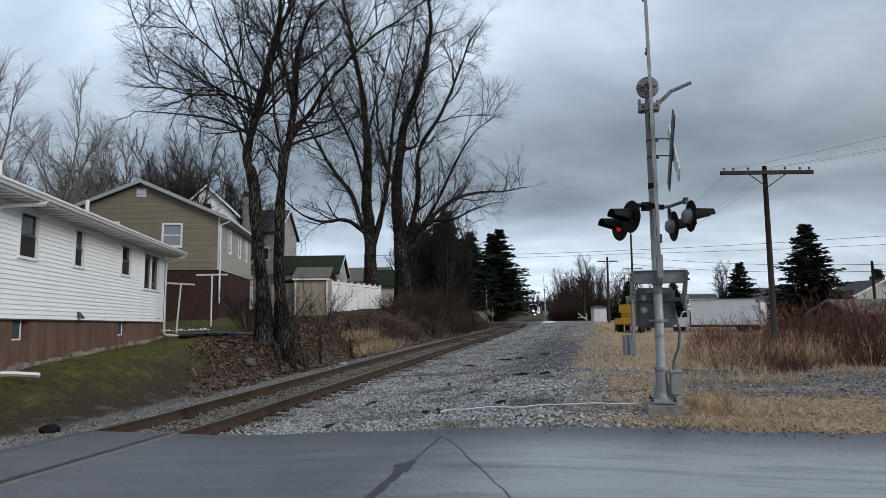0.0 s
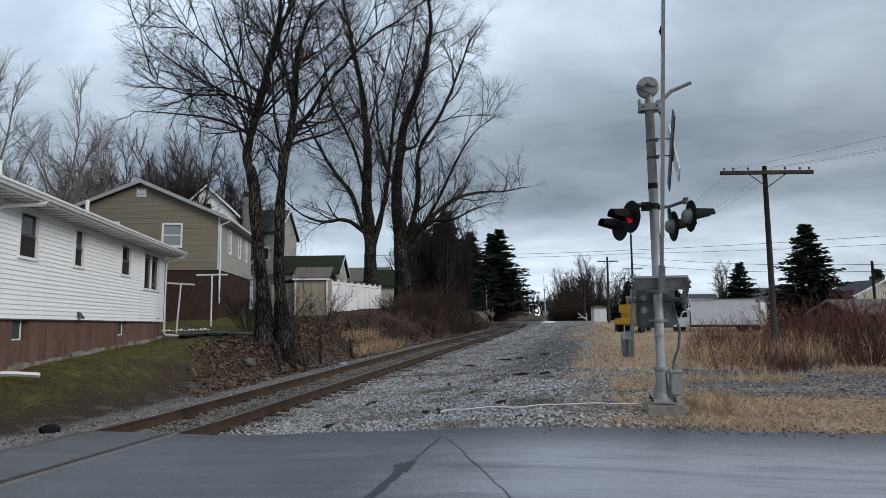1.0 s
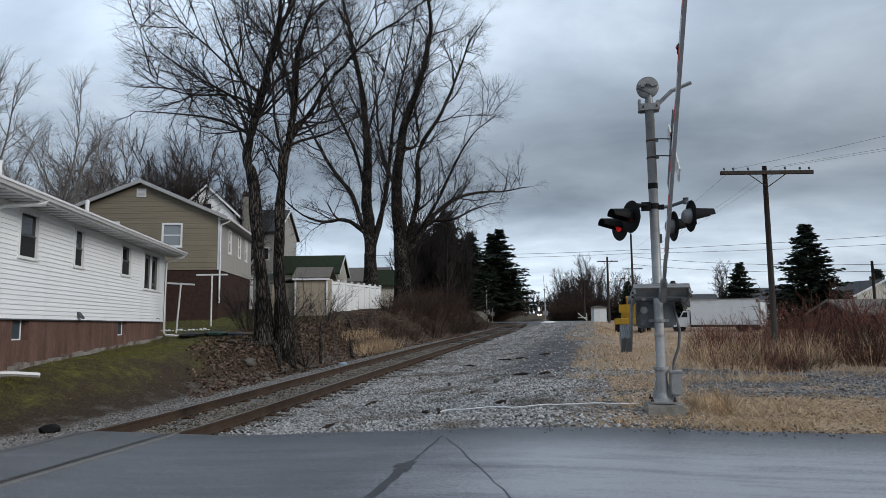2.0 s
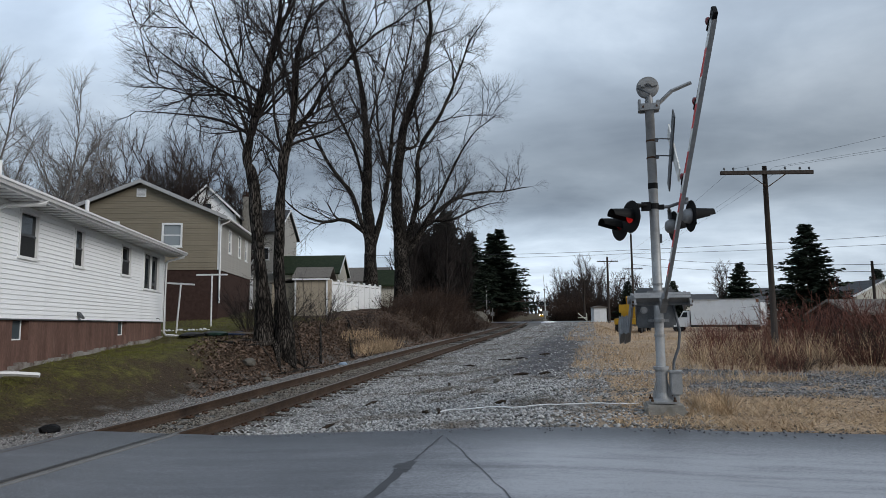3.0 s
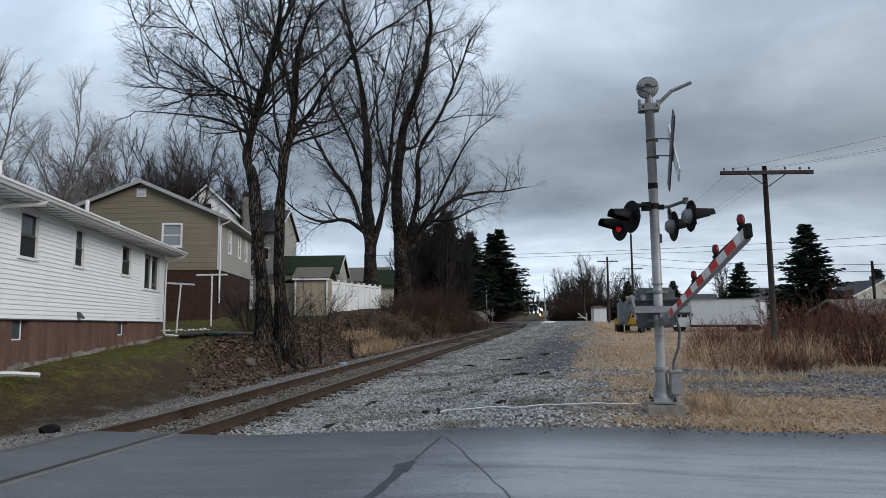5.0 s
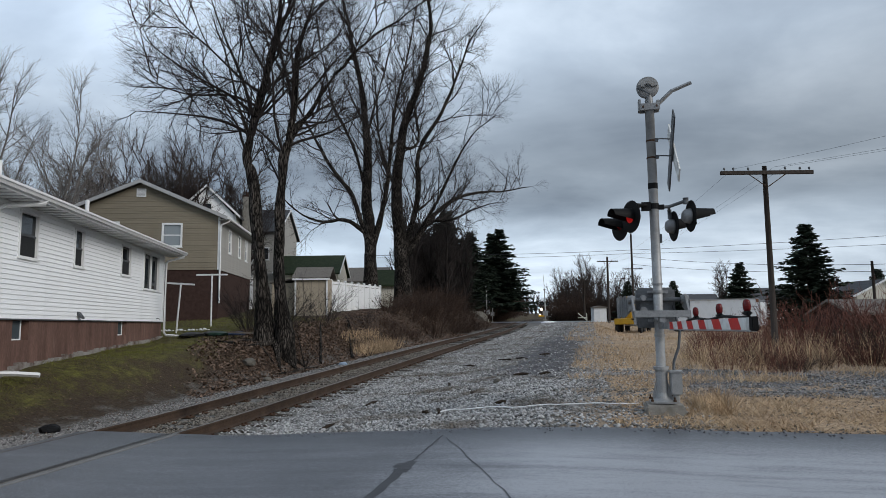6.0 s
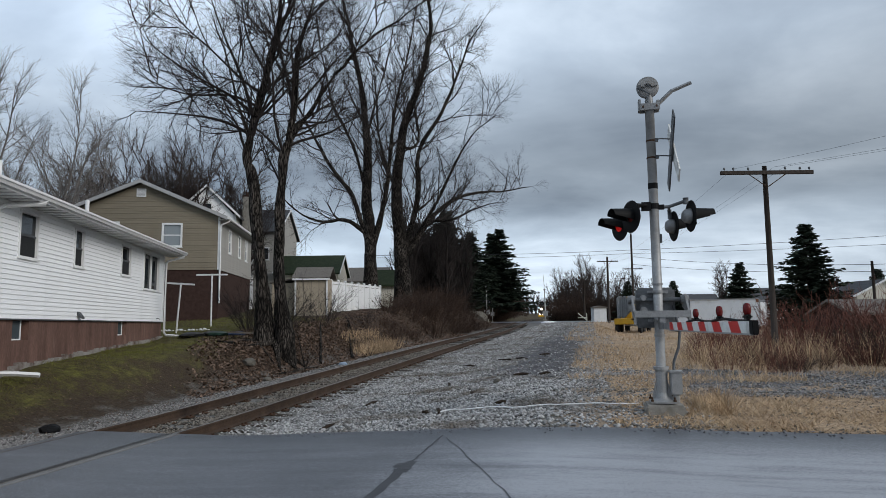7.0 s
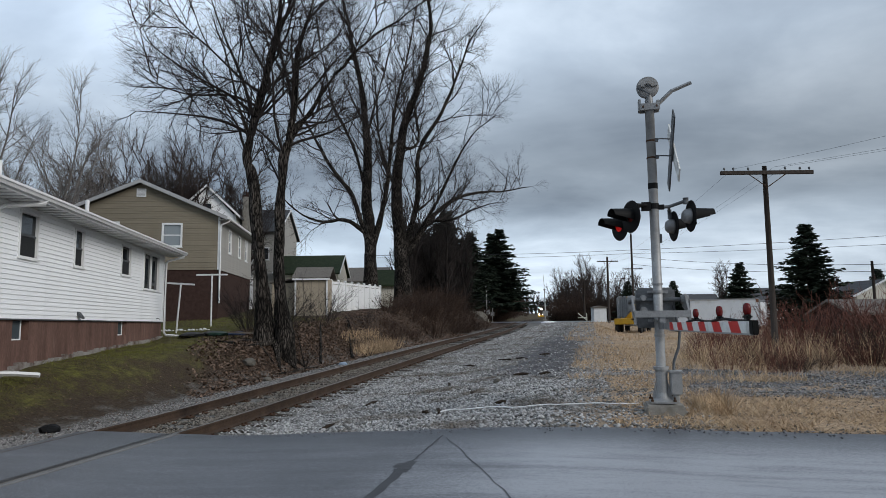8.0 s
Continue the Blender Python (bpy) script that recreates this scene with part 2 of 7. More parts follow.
M = dict(
    asphalt=asphalt_material(),
    seal=material("crack_sealer", (0.034, 0.035, 0.039), (0.056, 0.058, 0.064), 5, 0.45, 0, 0.1),
    flange=material("concrete_strip", (0.12, 0.12, 0.12), (0.21, 0.21, 0.205), 4, 0.85, 0, 0.3, stain=(0.10, 0.10, 0.10), stain_scale=2.0),
    rail=material("rusty_rail", (0.036, 0.025, 0.018), (0.090, 0.060, 0.044), 3, 0.75, 0.3, 0.2, 40, stain=(0.03, 0.022, 0.018), stain_scale=1.3),
    railtop=material("worn_railhead", (0.10, 0.088, 0.078), (0.19, 0.17, 0.155), 4, 0.42, 0.7, 0.1, 40, stretch=(1, 0.1, 1)),
    tie=material("weathered_tie", (0.010, 0.008, 0.006), (0.050, 0.037, 0.028), 5, 0.95, 0, 0.6, 50, piece=0.35, stretch=(0.3, 2, 2), spec=0.12),
    iron=material("rusty_iron", (0.03, 0.018, 0.012), (0.09, 0.05, 0.03), 9, 0.85, 0.2, 0.2),
    stone=material("ballast_stone", (0.035, 0.035, 0.036), (0.50, 0.50, 0.495), 9, 0.9, 0, 0.3, 60, island=0.8, stain=(0.11, 0.092, 0.075), stain_scale=0.6, stain_at=0.56),
    darkstone=material("fine_dark_stone", (0.045, 0.045, 0.05), (0.22, 0.22, 0.23), 9, 0.9, 0, 0.3, 60, island=0.72),
    mixedstone=material("weathered_mixed_stone", (0.030, 0.030, 0.032), (0.33, 0.32, 0.31), 9, 0.92, 0, 0.3, 60, island=0.8, spec=0.2),
    dirtystone=material("dirty_brown_stone", (0.028, 0.024, 0.020), (0.27, 0.245, 0.215), 9, 0.92, 0, 0.3, 60, island=0.75, spec=0.2),
    bark=bark_material("furrowed_bark", (0.003, 0.0028, 0.0025), (0.060, 0.051, 0.045), (0.20, 0.175, 0.155)),
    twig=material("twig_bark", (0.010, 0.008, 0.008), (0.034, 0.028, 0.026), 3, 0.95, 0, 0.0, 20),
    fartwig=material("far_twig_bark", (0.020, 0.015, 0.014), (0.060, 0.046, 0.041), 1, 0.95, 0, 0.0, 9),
    birch=material("pale_bark", (0.06, 0.055, 0.052), (0.20, 0.185, 0.175), 3, 0.95, 0, 0.0, 9),
    redtwig=material("reddish_stems", (0.028, 0.012, 0.010), (0.20, 0.085, 0.062), 2, 0.9, 0, 0.0, 9, island=0.75),
    brush=material("brown_brush", (0.014, 0.009, 0.007), (0.078, 0.050, 0.037), 2, 0.9, 0, 0.0, 9, island=0.5),
    drygrass=material("dry_grass", (0.19, 0.125, 0.08), (0.66, 0.49, 0.31), 1.5, 0.9, 0, 0.0, 9, island=0.6),
    grass=material("short_grass", (0.045, 0.050, 0.012), (0.21, 0.205, 0.050), 1.5, 0.9, 0, 0.0, 9, island=0.6),
    leaf=material("dead_leaf", (0.012, 0.008, 0.006), (0.215, 0.148, 0.110), 2, 0.85, 0, 0.0, 9, island=0.8),
    needle=material("conifer_needles", (0.008, 0.015, 0.011), (0.038, 0.054, 0.034), 2, 0.9, 0, 0.0, 9, island=0.6),
    galv=material("weathered_galvanised_steel", (0.15, 0.155, 0.16), (0.29, 0.295, 0.30), 7, 0.5, 0.35, 0.12, 60, stain=(0.17, 0.15, 0.13), stain_scale=2.2, stain_at=0.64),
    alu=material("aluminium_paint", (0.20, 0.205, 0.21), (0.345, 0.35, 0.352), 7, 0.5, 0.3, 0.1, 60, stain=(0.24, 0.225, 0.21), stain_scale=3.0),
    machine=material("grey_machine_paint", (0.085, 0.09, 0.096), (0.17, 0.177, 0.185), 6, 0.5, 0.2, 0.15, stain=(0.06, 0.06, 0.062), stain_scale=3),
    darksteel=material("dark_grey_steel", (0.055, 0.06, 0.066), (0.12, 0.127, 0.135), 6, 0.5, 0.3, 0.1),
    black=material("black_paint", (0.002, 0.002, 0.0022), (0.006, 0.006, 0.0065), 5, 0.65, 0, 0.05, spec=0.15),
    red=material("red_sheeting", (0.42, 0.022, 0.020), (0.56, 0.04, 0.034), 8, 0.45, 0, 0.0, stain=(0.30, 0.03, 0.03), stain_scale=5),
    white=material("white_sheeting", (0.50, 0.51, 0.50), (0.68, 0.69, 0.67), 8, 0.5, 0, 0.0, stain=(0.34, 0.34, 0.31), stain_scale=5),
    redlens=material("dark_red_lens", (0.06, 0.004, 0.005), (0.12, 0.008, 0.008), 20, 0.2, 0, 0.0),
    redglow=glow("lit_red_lens", (0.75, 0.012, 0.010), 0.17),
    concrete=material("concrete", (0.14, 0.13, 0.115), (0.33, 0.315, 0.285), 4, 0.92, 0, 0.4, 40, stain=(0.13, 0.12, 0.10), stain_scale=2.5),
    vinyl=material("white_vinyl_siding", (0.76, 0.78, 0.80), (0.84, 0.86, 0.88), 1.2, 0.5, 0, 0.04, 30, piece=0.2, stain=(0.58, 0.60, 0.60), stain_scale=0.9, stain_at=0.66),
    trim=material("white_trim", (0.62, 0.63, 0.64), (0.76, 0.77, 0.78), 3, 0.5, 0, 0.05, stain=(0.45, 0.45, 0.44), stain_scale=1.6, stain_at=0.66),
    # white boards toned down to grey: eave shade put into the colour
    soffit=material("shade_grey_trim", (0.26, 0.265, 0.27), (0.38, 0.385, 0.39), 3, 0.6, 0, 0.05),
    block=material("brown_painted_masonry", (0.060, 0.034, 0.028), (0.190, 0.112, 0.090), 3.2, 0.85, 0, 0.35, 40, stretch=(1, 1, 0.22), stain=(0.24, 0.16, 0.13), stain_scale=1.8, stain_at=0.64),
    footing=material("bare_footing", (0.16, 0.15, 0.14), (0.36, 0.35, 0.33), 4, 0.9, 0, 0.4, 30, stain=(0.09, 0.06, 0.05), stain_scale=2.0, stain_at=0.52),
    pane=glass("window_pane"),
    palepane=glass("pane_with_pale_blind", (0.22, 0.25, 0.27), 0.12),
    # blue-grey base colour stands for the sky reflected in the glass
    bluepane=glass("sky_tinted_basement_pane", (0.06, 0.075, 0.085), 0.15),
    screen=material("insect_screen", (0.012, 0.013, 0.014), (0.03, 0.032, 0.034), 40, 0.7, 0, 0.1, 200),
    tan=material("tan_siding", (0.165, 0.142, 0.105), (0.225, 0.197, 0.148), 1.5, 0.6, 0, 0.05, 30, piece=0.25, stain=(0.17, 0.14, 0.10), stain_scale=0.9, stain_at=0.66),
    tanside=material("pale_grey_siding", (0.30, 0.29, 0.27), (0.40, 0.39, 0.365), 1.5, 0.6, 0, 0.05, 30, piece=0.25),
    brick=material("dark_brick", (0.022, 0.012, 0.010), (0.060, 0.034, 0.028), 6, 0.9, 0, 0.3, 40),
    shingle=material("dark_shingles", (0.030, 0.032, 0.036), (0.085, 0.088, 0.095), 6, 0.95, 0, 0.5, 60, stretch=(1, 3, 3)),
    brownshingle=material("brown_grey_shingles", (0.075, 0.068, 0.060), (0.165, 0.150, 0.135), 6, 0.95, 0, 0.5, 60, stretch=(1, 3, 3)),
    mossroof=material("mossy_green_roof", (0.010, 0.018, 0.009), (0.030, 0.042, 0.022), 4, 0.95, 0, 0.5, 50),
    cream=material("cream_wall", (0.44, 0.42, 0.36), (0.60, 0.58, 0.52), 2, 0.8, 0, 0.1),
    shedwall=material("tan_shed_panels", (0.26, 0.222, 0.170), (0.35, 0.302, 0.235), 3, 0.75, 0, 0.1, stretch=(4, 4, 0.5)),
    wood=material("weathered_timber", (0.10, 0.085, 0.07), (0.22, 0.19, 0.16), 6, 0.9, 0, 0.4, 40, stretch=(4, 4, 0.3)),
    polewood=material("dark_pole_timber", (0.020, 0.016, 0.014), (0.065, 0.053, 0.046), 5, 0.9, 0, 0.5, 40, stretch=(4, 4, 0.25)),
    wire=material("wire", (0.02, 0.02, 0.022), (0.04, 0.04, 0.043), 5, 0.7, 0, 0),
    rock=material("field_stone", (0.045, 0.042, 0.036), (0.15, 0.14, 0.12), 5, 0.9, 0, 0.5, 30, piece=0.3),
    plastic=material("faded_blue_plastic", (0.10, 0.16, 0.24), (0.34, 0.42, 0.50), 8, 0.5, 0, 0.2),
    # plastic sheets, and also the painted shade of gaps and openings
    blacksheet=material("black_plastic_and_gap_shade", (0.008, 0.008, 0.009), (0.03, 0.03, 0.032), 8, 0.4, 0, 0.3),
    greentarp=material("dark_green_tarp", (0.008, 0.03, 0.022), (0.03, 0.065, 0.05), 6, 0.5, 0, 0.3),
    bluetarp=material("dark_blue_tarp", (0.01, 0.02, 0.05), (0.03, 0.05, 0.10), 6, 0.5, 0, 0.3),
    truckwhite=material("white_truck_body", (0.56, 0.58, 0.60), (0.70, 0.72, 0.74), 2, 0.4, 0, 0.03, stain=(0.44, 0.42, 0.39), stain_scale=1.0, stain_at=0.64),
    logoblue=material("dark_purple_print", (0.022, 0.018, 0.05), (0.035, 0.028, 0.075), 3, 0.5, 0, 0.02),
    logogreen=material("green_print", (0.03, 0.16, 0.09), (0.05, 0.22, 0.13), 3, 0.5, 0, 0.02),
    rust=material("rust_patch", (0.14, 0.06, 0.035), (0.26, 0.13, 0.08), 8, 0.9, 0, 0.2),
    yellow=material("safety_yellow_paint", (0.34, 0.20, 0.02), (0.50, 0.30, 0.03), 3, 0.45, 0, 0.05, stain=(0.25, 0.16, 0.04), stain_scale=2.5, stain_at=0.62),
    tyre=material("tyre_rubber", (0.010, 0.010, 0.011), (0.025, 0.025, 0.026), 9, 0.9, 0, 0.1),
    locoblue=material("grimy_locomotive_paint", (0.02, 0.022, 0.03), (0.06, 0.06, 0.065), 2, 0.6, 0, 0.1),
    headlight=glow("lit_headlight", (1.0, 0.86, 0.62), 40.0),
    amberlight=glow("lit_ditch_light", (1.0, 0.68, 0.34), 24.0),
)

# ---- mesh tools ----
TUBES = {}


def tube_pattern(k, n):
    if (k, n) not in TUBES:
        ang = np.arange(n) * 2 * math.pi / n
        q = np.array([(i * n + j, i * n + (j + 1) % n, (i + 1) * n + (j + 1) % n, (i + 1) * n + j) for i in range(k - 1) for j in range(n)])
        TUBES[(k, n)] = (np.cos(ang)[None, :, None], np.sin(ang)[None, :, None], q)
    return TUBES[(k, n)]


def array_mesh(name, verts, faces):
    """A mesh from arrays whose faces all have the same number of corners."""
    me = bpy.data.meshes.new(name)
    nf, k = faces.shape
    me.vertices.add(len(verts))
    me.vertices.foreach_set("co", np.ascontiguousarray(verts, np.float32).ravel())
    me.loops.add(nf * k)
    me.loops.foreach_set("vertex_index", np.ascontiguousarray(faces, np.int32).ravel())
    me.polygons.add(nf)
    me.polygons.foreach_set("loop_start", np.arange(nf, dtype=np.int32) * k)
    me.update(calc_edges=True)
    return me


class Geo:
    """Collects vertices and faces of one part."""

    def __init__(self):
        self.v, self.f = [], []
        self.rings, self.quads, self.count = [], [], 0

    def add(self, verts, faces):
        o = len(self.v)
        self.v.extend(tuple(p) for p in verts)
        self.f.extend(tuple(i + o for i in q) for q in faces)
        return self

    def box(self, c, s, m=None):
        p = [Vector((c[0] + sx * s[0] / 2, c[1] + sy * s[1] / 2, c[2] + sz * s[2] / 2)) for sz in (-1, 1) for sy in (-1, 1) for sx in (-1, 1)]
        if m:
            p = [m @ q for q in p]
        return self.add(p, [(0, 2, 3, 1), (4, 5, 7, 6), (0, 1, 5, 4), (2, 6, 7, 3), (0, 4, 6, 2), (1, 3, 7, 5)])

    def tube(self, pts, radii, n=8, cap=True):
        pts = np.asarray(pts, float)
        k = len(pts)
        radii = np.broadcast_to(np.asarray(radii, float), (k,))
        d = np.empty_like(pts)
        d[1:-1] = pts[2:] - pts[:-2]
        d[0], d[-1] = pts[1] - pts[0], pts[-1] - pts[-2]
        d /= np.sqrt((d * d).sum(1))[:, None] + 1e-9
        w = d if abs(d[:, 2]).sum() < 0.75 * k else d[:, (1, 2, 0)]
        a = np.zeros_like(d)
        if w is d:
            a[:, 0], a[:, 1] = d[:, 1], -d[:, 0]
        else:
            a[:, 1], a[:, 2] = d[:, 2], -d[:, 1]
        a /= np.sqrt((a * a).sum(1))[:, None] + 1e-9
        b = np.stack([d[:, 1] * a[:, 2] - d[:, 2] * a[:, 1], d[:, 2] * a[:, 0] - d[:, 0] * a[:, 2], d[:, 0] * a[:, 1] - d[:, 1] * a[:, 0]], 1)
        c, s, quads = tube_pattern(k, n)
        ring = (pts[:, None] + radii[:, None, None] * (c * a[:, None] + s * b[:, None])).reshape(-1, 3)
        if not cap and not self.v:
            self.quads.append(quads + self.count)
            self.rings.append(ring)
            self.count += len(ring)
            return self
        faces = quads.tolist() + ([tuple(range(n)), tuple(range((k - 1) * n, k * n))[::-1]] if cap else [])
        return self.add(ring.tolist(), faces)

    def cyl(self, p, q, r, r2=None, n=16):
        return self.tube([p, q], [r, r if r2 is None else r2], n)

    def prism(self, outline, y0, y1, m=None):
        """outline in x, z, drawn out along y."""
        n = len(outline)
        p = [Vector((x, y, z)) for y in (y0, y1) for x, z in outline]
        if m:
            p = [m @ q for q in p]
        return self.add(p, [tuple(range(n))[::-1], tuple(range(n, 2 * n))] + [(i, (i + 1) % n, n + (i + 1) % n, n + i) for i in range(n)])

    def turned(self, profile, m=None, n=20):
        """profile of (radius, height) turned round z."""
        p = [Vector((r * math.cos(a), r * math.sin(a), z)) for r, z in profile for a in [2 * math.pi * j / n for j in range(n)]]
        if m:
            p = [m @ q for q in p]
        k = len(profile)
        return self.add(p, [(i * n + j, i * n + (j + 1) % n, (i + 1) * n + (j + 1) % n, (i + 1) * n + j) for i in range(k - 1) for j in range(n)]
                        + [tuple(range(n))[::-1], tuple(range((k - 1) * n, k * n))])


def mesh_of(name, geo, mats, smooth=False, bevel=0.0):
    if geo.rings:
        me = array_mesh(name, np.concatenate(geo.rings), np.concatenate(geo.quads))
    else:
        me = bpy.data.meshes.new(name)
        me.from_pydata(geo.v, [], geo.f)
    if bevel:
        bm = bmesh.new()
        bm.from_mesh(me)
        bmesh.ops.recalc_face_normals(bm, faces=bm.faces)
        bmesh.ops.bevel(bm, geom=[e for e in bm.edges if len(e.link_faces) == 2 and e.calc_face_angle(0) > 0.6], offset=bevel, segments=2, affect="EDGES", clamp_overlap=True)
        bm.to_mesh(me)
        bm.free()
    me.materials.append(mats)
    if smooth:
        me.shade_smooth()
    me.update()
    return me


def part(name, geo, mats, parent=None, label="", smooth=False, bevel=0.0, at=None):
    ob = new(name, geo if isinstance(geo, bpy.types.Mesh) else mesh_of(name, geo, mats, smooth, bevel))
    if parent:
        ob.parent = parent
    if at:
        ob.matrix_basis = at
    return tagged(ob, label)


def thing(name, m, label, category, group="", kind=""):
    ob = new(name)
    ob.empty_display_size = 0.2
    ob.matrix_basis = m
    return tagged(ob, label, category, group, kind)


def step(a, b, x):
    t = np.clip((np.asarray(x, float) - a) / (b - a), 0, 1)
    return t * t * (3 - 2 * t)


# ---- the lie of the land; the track runs along y, the road along x ----
TRACK = -7.11
GAUGE = 1.505


def rail_z(y):
    return np.interp(y, [0, 10.5, 19, 27, 36, 60, 88, 130, 200, 400], [-0.30, -0.29, -0.15, -0.03, 0.07, 0.2, 0.28, 0.15, -0.4, -1.2])


def track_x(y):
    y = np.asarray(y, float)
    return TRACK - 0.063 * 8 * np.log1p(np.exp((y - 52) / 8)) - 6.1 * (np.maximum(y - 345, 0) / 79) ** 1.7


def right_z(y):
    return np.interp(y, [0, 9, 30, 86, 97, 150, 400], [-0.10, -0.03, 0.03, 0.22, 0.22, 0.0, -0.5])


def bank_z(y):
    return np.interp(y, [-20, 6, 12, 16, 20, 25, 30, 38, 60, 78, 86, 97, 110, 400], [0.0, 0.1, 0.42, 0.54, 0.64, 1.0, 1.4, 1.85, 2.3, 0.9, 0.35, 0.35, 1.0, 1.5])


def bank_width(y):
    return np.interp(y, [6, 12, 16, 20, 30, 38, 100], [3.6, 3.0, 1.9, 1.25, 2.0, 2.6, 3.2])


def land_z(x, y):
    x, y = np.asarray(x, float), np.asarray(y, float)
    tx = track_x(y)
    bed = rail_z(y) - 0.20
    side = x - tx
    z = bed + (right_z(y) - bed) * step(1.4, 6.6, side)
    # the field behind the shrubs lies lower
    z = z - 0.42 * step(8.2, 10.2, side) * step(34, 46, y) * (1 - step(76, 84, y))
    foot = step(2.2, 2.2 + 1, -side)
    z = z - 0.06 * foot
    z = z + (bank_z(y) - z) * step(2.35, 2.35 + bank_width(y), -side)
    road = np.maximum(step(9.25, 8.95, y + 2.35 * (side < -0.95)) * step(0.6, 0.9, y), step(88.2, 88.6, y) * step(95.4, 95.0, y))
    lane = rail_z(y) + (right_z(y) + 0.02 - rail_z(y)) * step(0.7, 7.5, side)
    lane = lane + (bank_z(y) - lane) * step(6, 14, -side) * 0.6
    return z * (1 - road) + (lane - 0.05) * road


def land_top(x, y):
    """The land with its small bumps."""
    x, y = np.asarray(x, float), np.asarray(y, float)
    bump = np.array([noise.noise((p * 1.3, q * 1.3, 0)) + 0.6 * noise.noise((p * 4.1, q * 4.1, 5)) for p, q in zip(x.ravel(), y.ravel())]).reshape(x.shape)
    return land_z(x, y) + 0.045 * bump * step(9.3, 10, y) * (1 - step(87, 88, y)) * step(1.3, 2.2, abs(x - track_x(y)))


def lane_z(x, y):
    side = np.asarray(x, float) - track_x(y)
    lane = rail_z(y) + (right_z(y) + 0.02 - rail_z(y)) * step(0.7, 7.5, side)
    return lane + (bank_z(y) - lane) * step(6, 14, -side) * 0.6


def ground_material():
    m = bpy.data.materials.new("ground_cover")
    m.use_nodes = True
    nt = m.node_tree
    N, L = nt.nodes.new, nt.links.new
    b = nt.nodes["Principled BSDF"]
    co, sep = N("ShaderNodeTexCoord"), N("ShaderNodeSeparateXYZ")
    L(co.outputs["Object"], sep.inputs[0])

    def op(o, *args, clamp=False):
        q = N("ShaderNodeMath")
        q.operation, q.use_clamp = o, clamp
        for i, s in enumerate(args):
            if isinstance(s, (int, float)):
                q.inputs[i].default_value = s
            else:
                L(s, q.inputs[i])
        return q.outputs[0]

    def noise_of(scale, detail=6, rough=0.65):
        n = N("ShaderNodeTexNoise")
        L(co.outputs["Object"], n.inputs["Vector"])
        n.inputs["Scale"].default_value, n.inputs["Detail"].default_value, n.inputs["Roughness"].default_value = scale, detail, rough
        return n.outputs["Fac"]

    def mixed(f, a, c):
        q = N("ShaderNodeMix")
        q.data_type, q.clamp_factor = "RGBA", True
        L(f, q.inputs["Factor"])
        for key, s in (("A", a), ("B", c)):
            if isinstance(s, tuple):
                q.inputs[key].default_value = (*s, 1)
            else:
                L(s, q.inputs[key])
        return q.outputs["Result"]

    def rise(x, a, c):
        return op("DIVIDE", op("SUBTRACT", x, a), c - a, clamp=True)

    def contrast(x, gain):
        return op("ADD", op("MULTIPLY", op("SUBTRACT", x, 0.5), gain), 0.5, clamp=True)

    n_big, n_mid, n_fine = noise_of(0.35), noise_of(1.6), noise_of(14, 8, 0.75)
    X, Y = sep.outputs[0], sep.outputs[1]
    wobble = op("MULTIPLY", op("SUBTRACT", n_mid, 0.5), 3.2)
    Xw = op("ADD", X, wobble)
    Yw = op("ADD", Y, op("MULTIPLY", wobble, 1.5))
    vor = N("ShaderNodeTexVoronoi")
    L(co.outputs["Object"], vor.inputs["Vector"])
    vor.inputs["Scale"].default_value = 22
    pebble = mixed(contrast(vor.outputs["Color"], 1.0), (0.05, 0.048, 0.046), (0.26, 0.258, 0.25))
    pebble = mixed(contrast(n_big, 2.2), pebble, mixed(n_fine, (0.07, 0.065, 0.06), (0.20, 0.195, 0.185)))
    cinder = mixed(contrast(vor.outputs["Color"], 1.0), (0.045, 0.045, 0.05), (0.13, 0.13, 0.14))
    # a worn strip of dark fines along the gravel
    strip = op("MULTIPLY", rise(Xw, -3.2, -2.2), rise(op("MULTIPLY", Xw, -1.0), 0.0, 0.9))
    strip = op("MULTIPLY", strip, op("MULTIPLY", rise(Yw, 13.5, 17.5), rise(op("MULTIPLY", Yw, -1.0), -70, -38)))
    gravel = mixed(strip, pebble, cinder)
    dry = mixed(contrast(n_fine, 3.2), (0.10, 0.070, 0.048), (0.64, 0.48, 0.32))
    dry = mixed(contrast(n_mid, 3.0), dry, mixed(contrast(n_fine, 2.4), (0.07, 0.05, 0.036), (0.42, 0.30, 0.20)))
    lawn = mixed(contrast(n_fine, 2.2), (0.036, 0.040, 0.010), (0.20, 0.195, 0.046))
    lawn = mixed(contrast(op("SUBTRACT", n_mid, 0.03), 4.0), lawn, mixed(n_fine, (0.035, 0.024, 0.014), (0.105, 0.075, 0.040)))
    lawn = mixed(contrast(noise_of(4.5), 3.6), mixed(n_fine, (0.016, 0.013, 0.007), (0.070, 0.056, 0.022)), lawn)
    soil = mixed(contrast(n_fine, 2.2), (0.014, 0.010, 0.007), (0.075, 0.054, 0.036))
    lawn = mixed(op("MULTIPLY", rise(Xw, -11.9, -10.4), rise(op("MULTIPLY", Y, -1.0), -30, -24)), lawn, soil)
    litter = mixed(contrast(n_fine, 2.6), (0.010, 0.007, 0.005), (0.085, 0.056, 0.040))
    far = mixed(contrast(n_mid, 2), (0.030, 0.026, 0.016), (0.095, 0.072, 0.043))
    right = mixed(rise(Xw, -0.9, 0.5), gravel, dry)
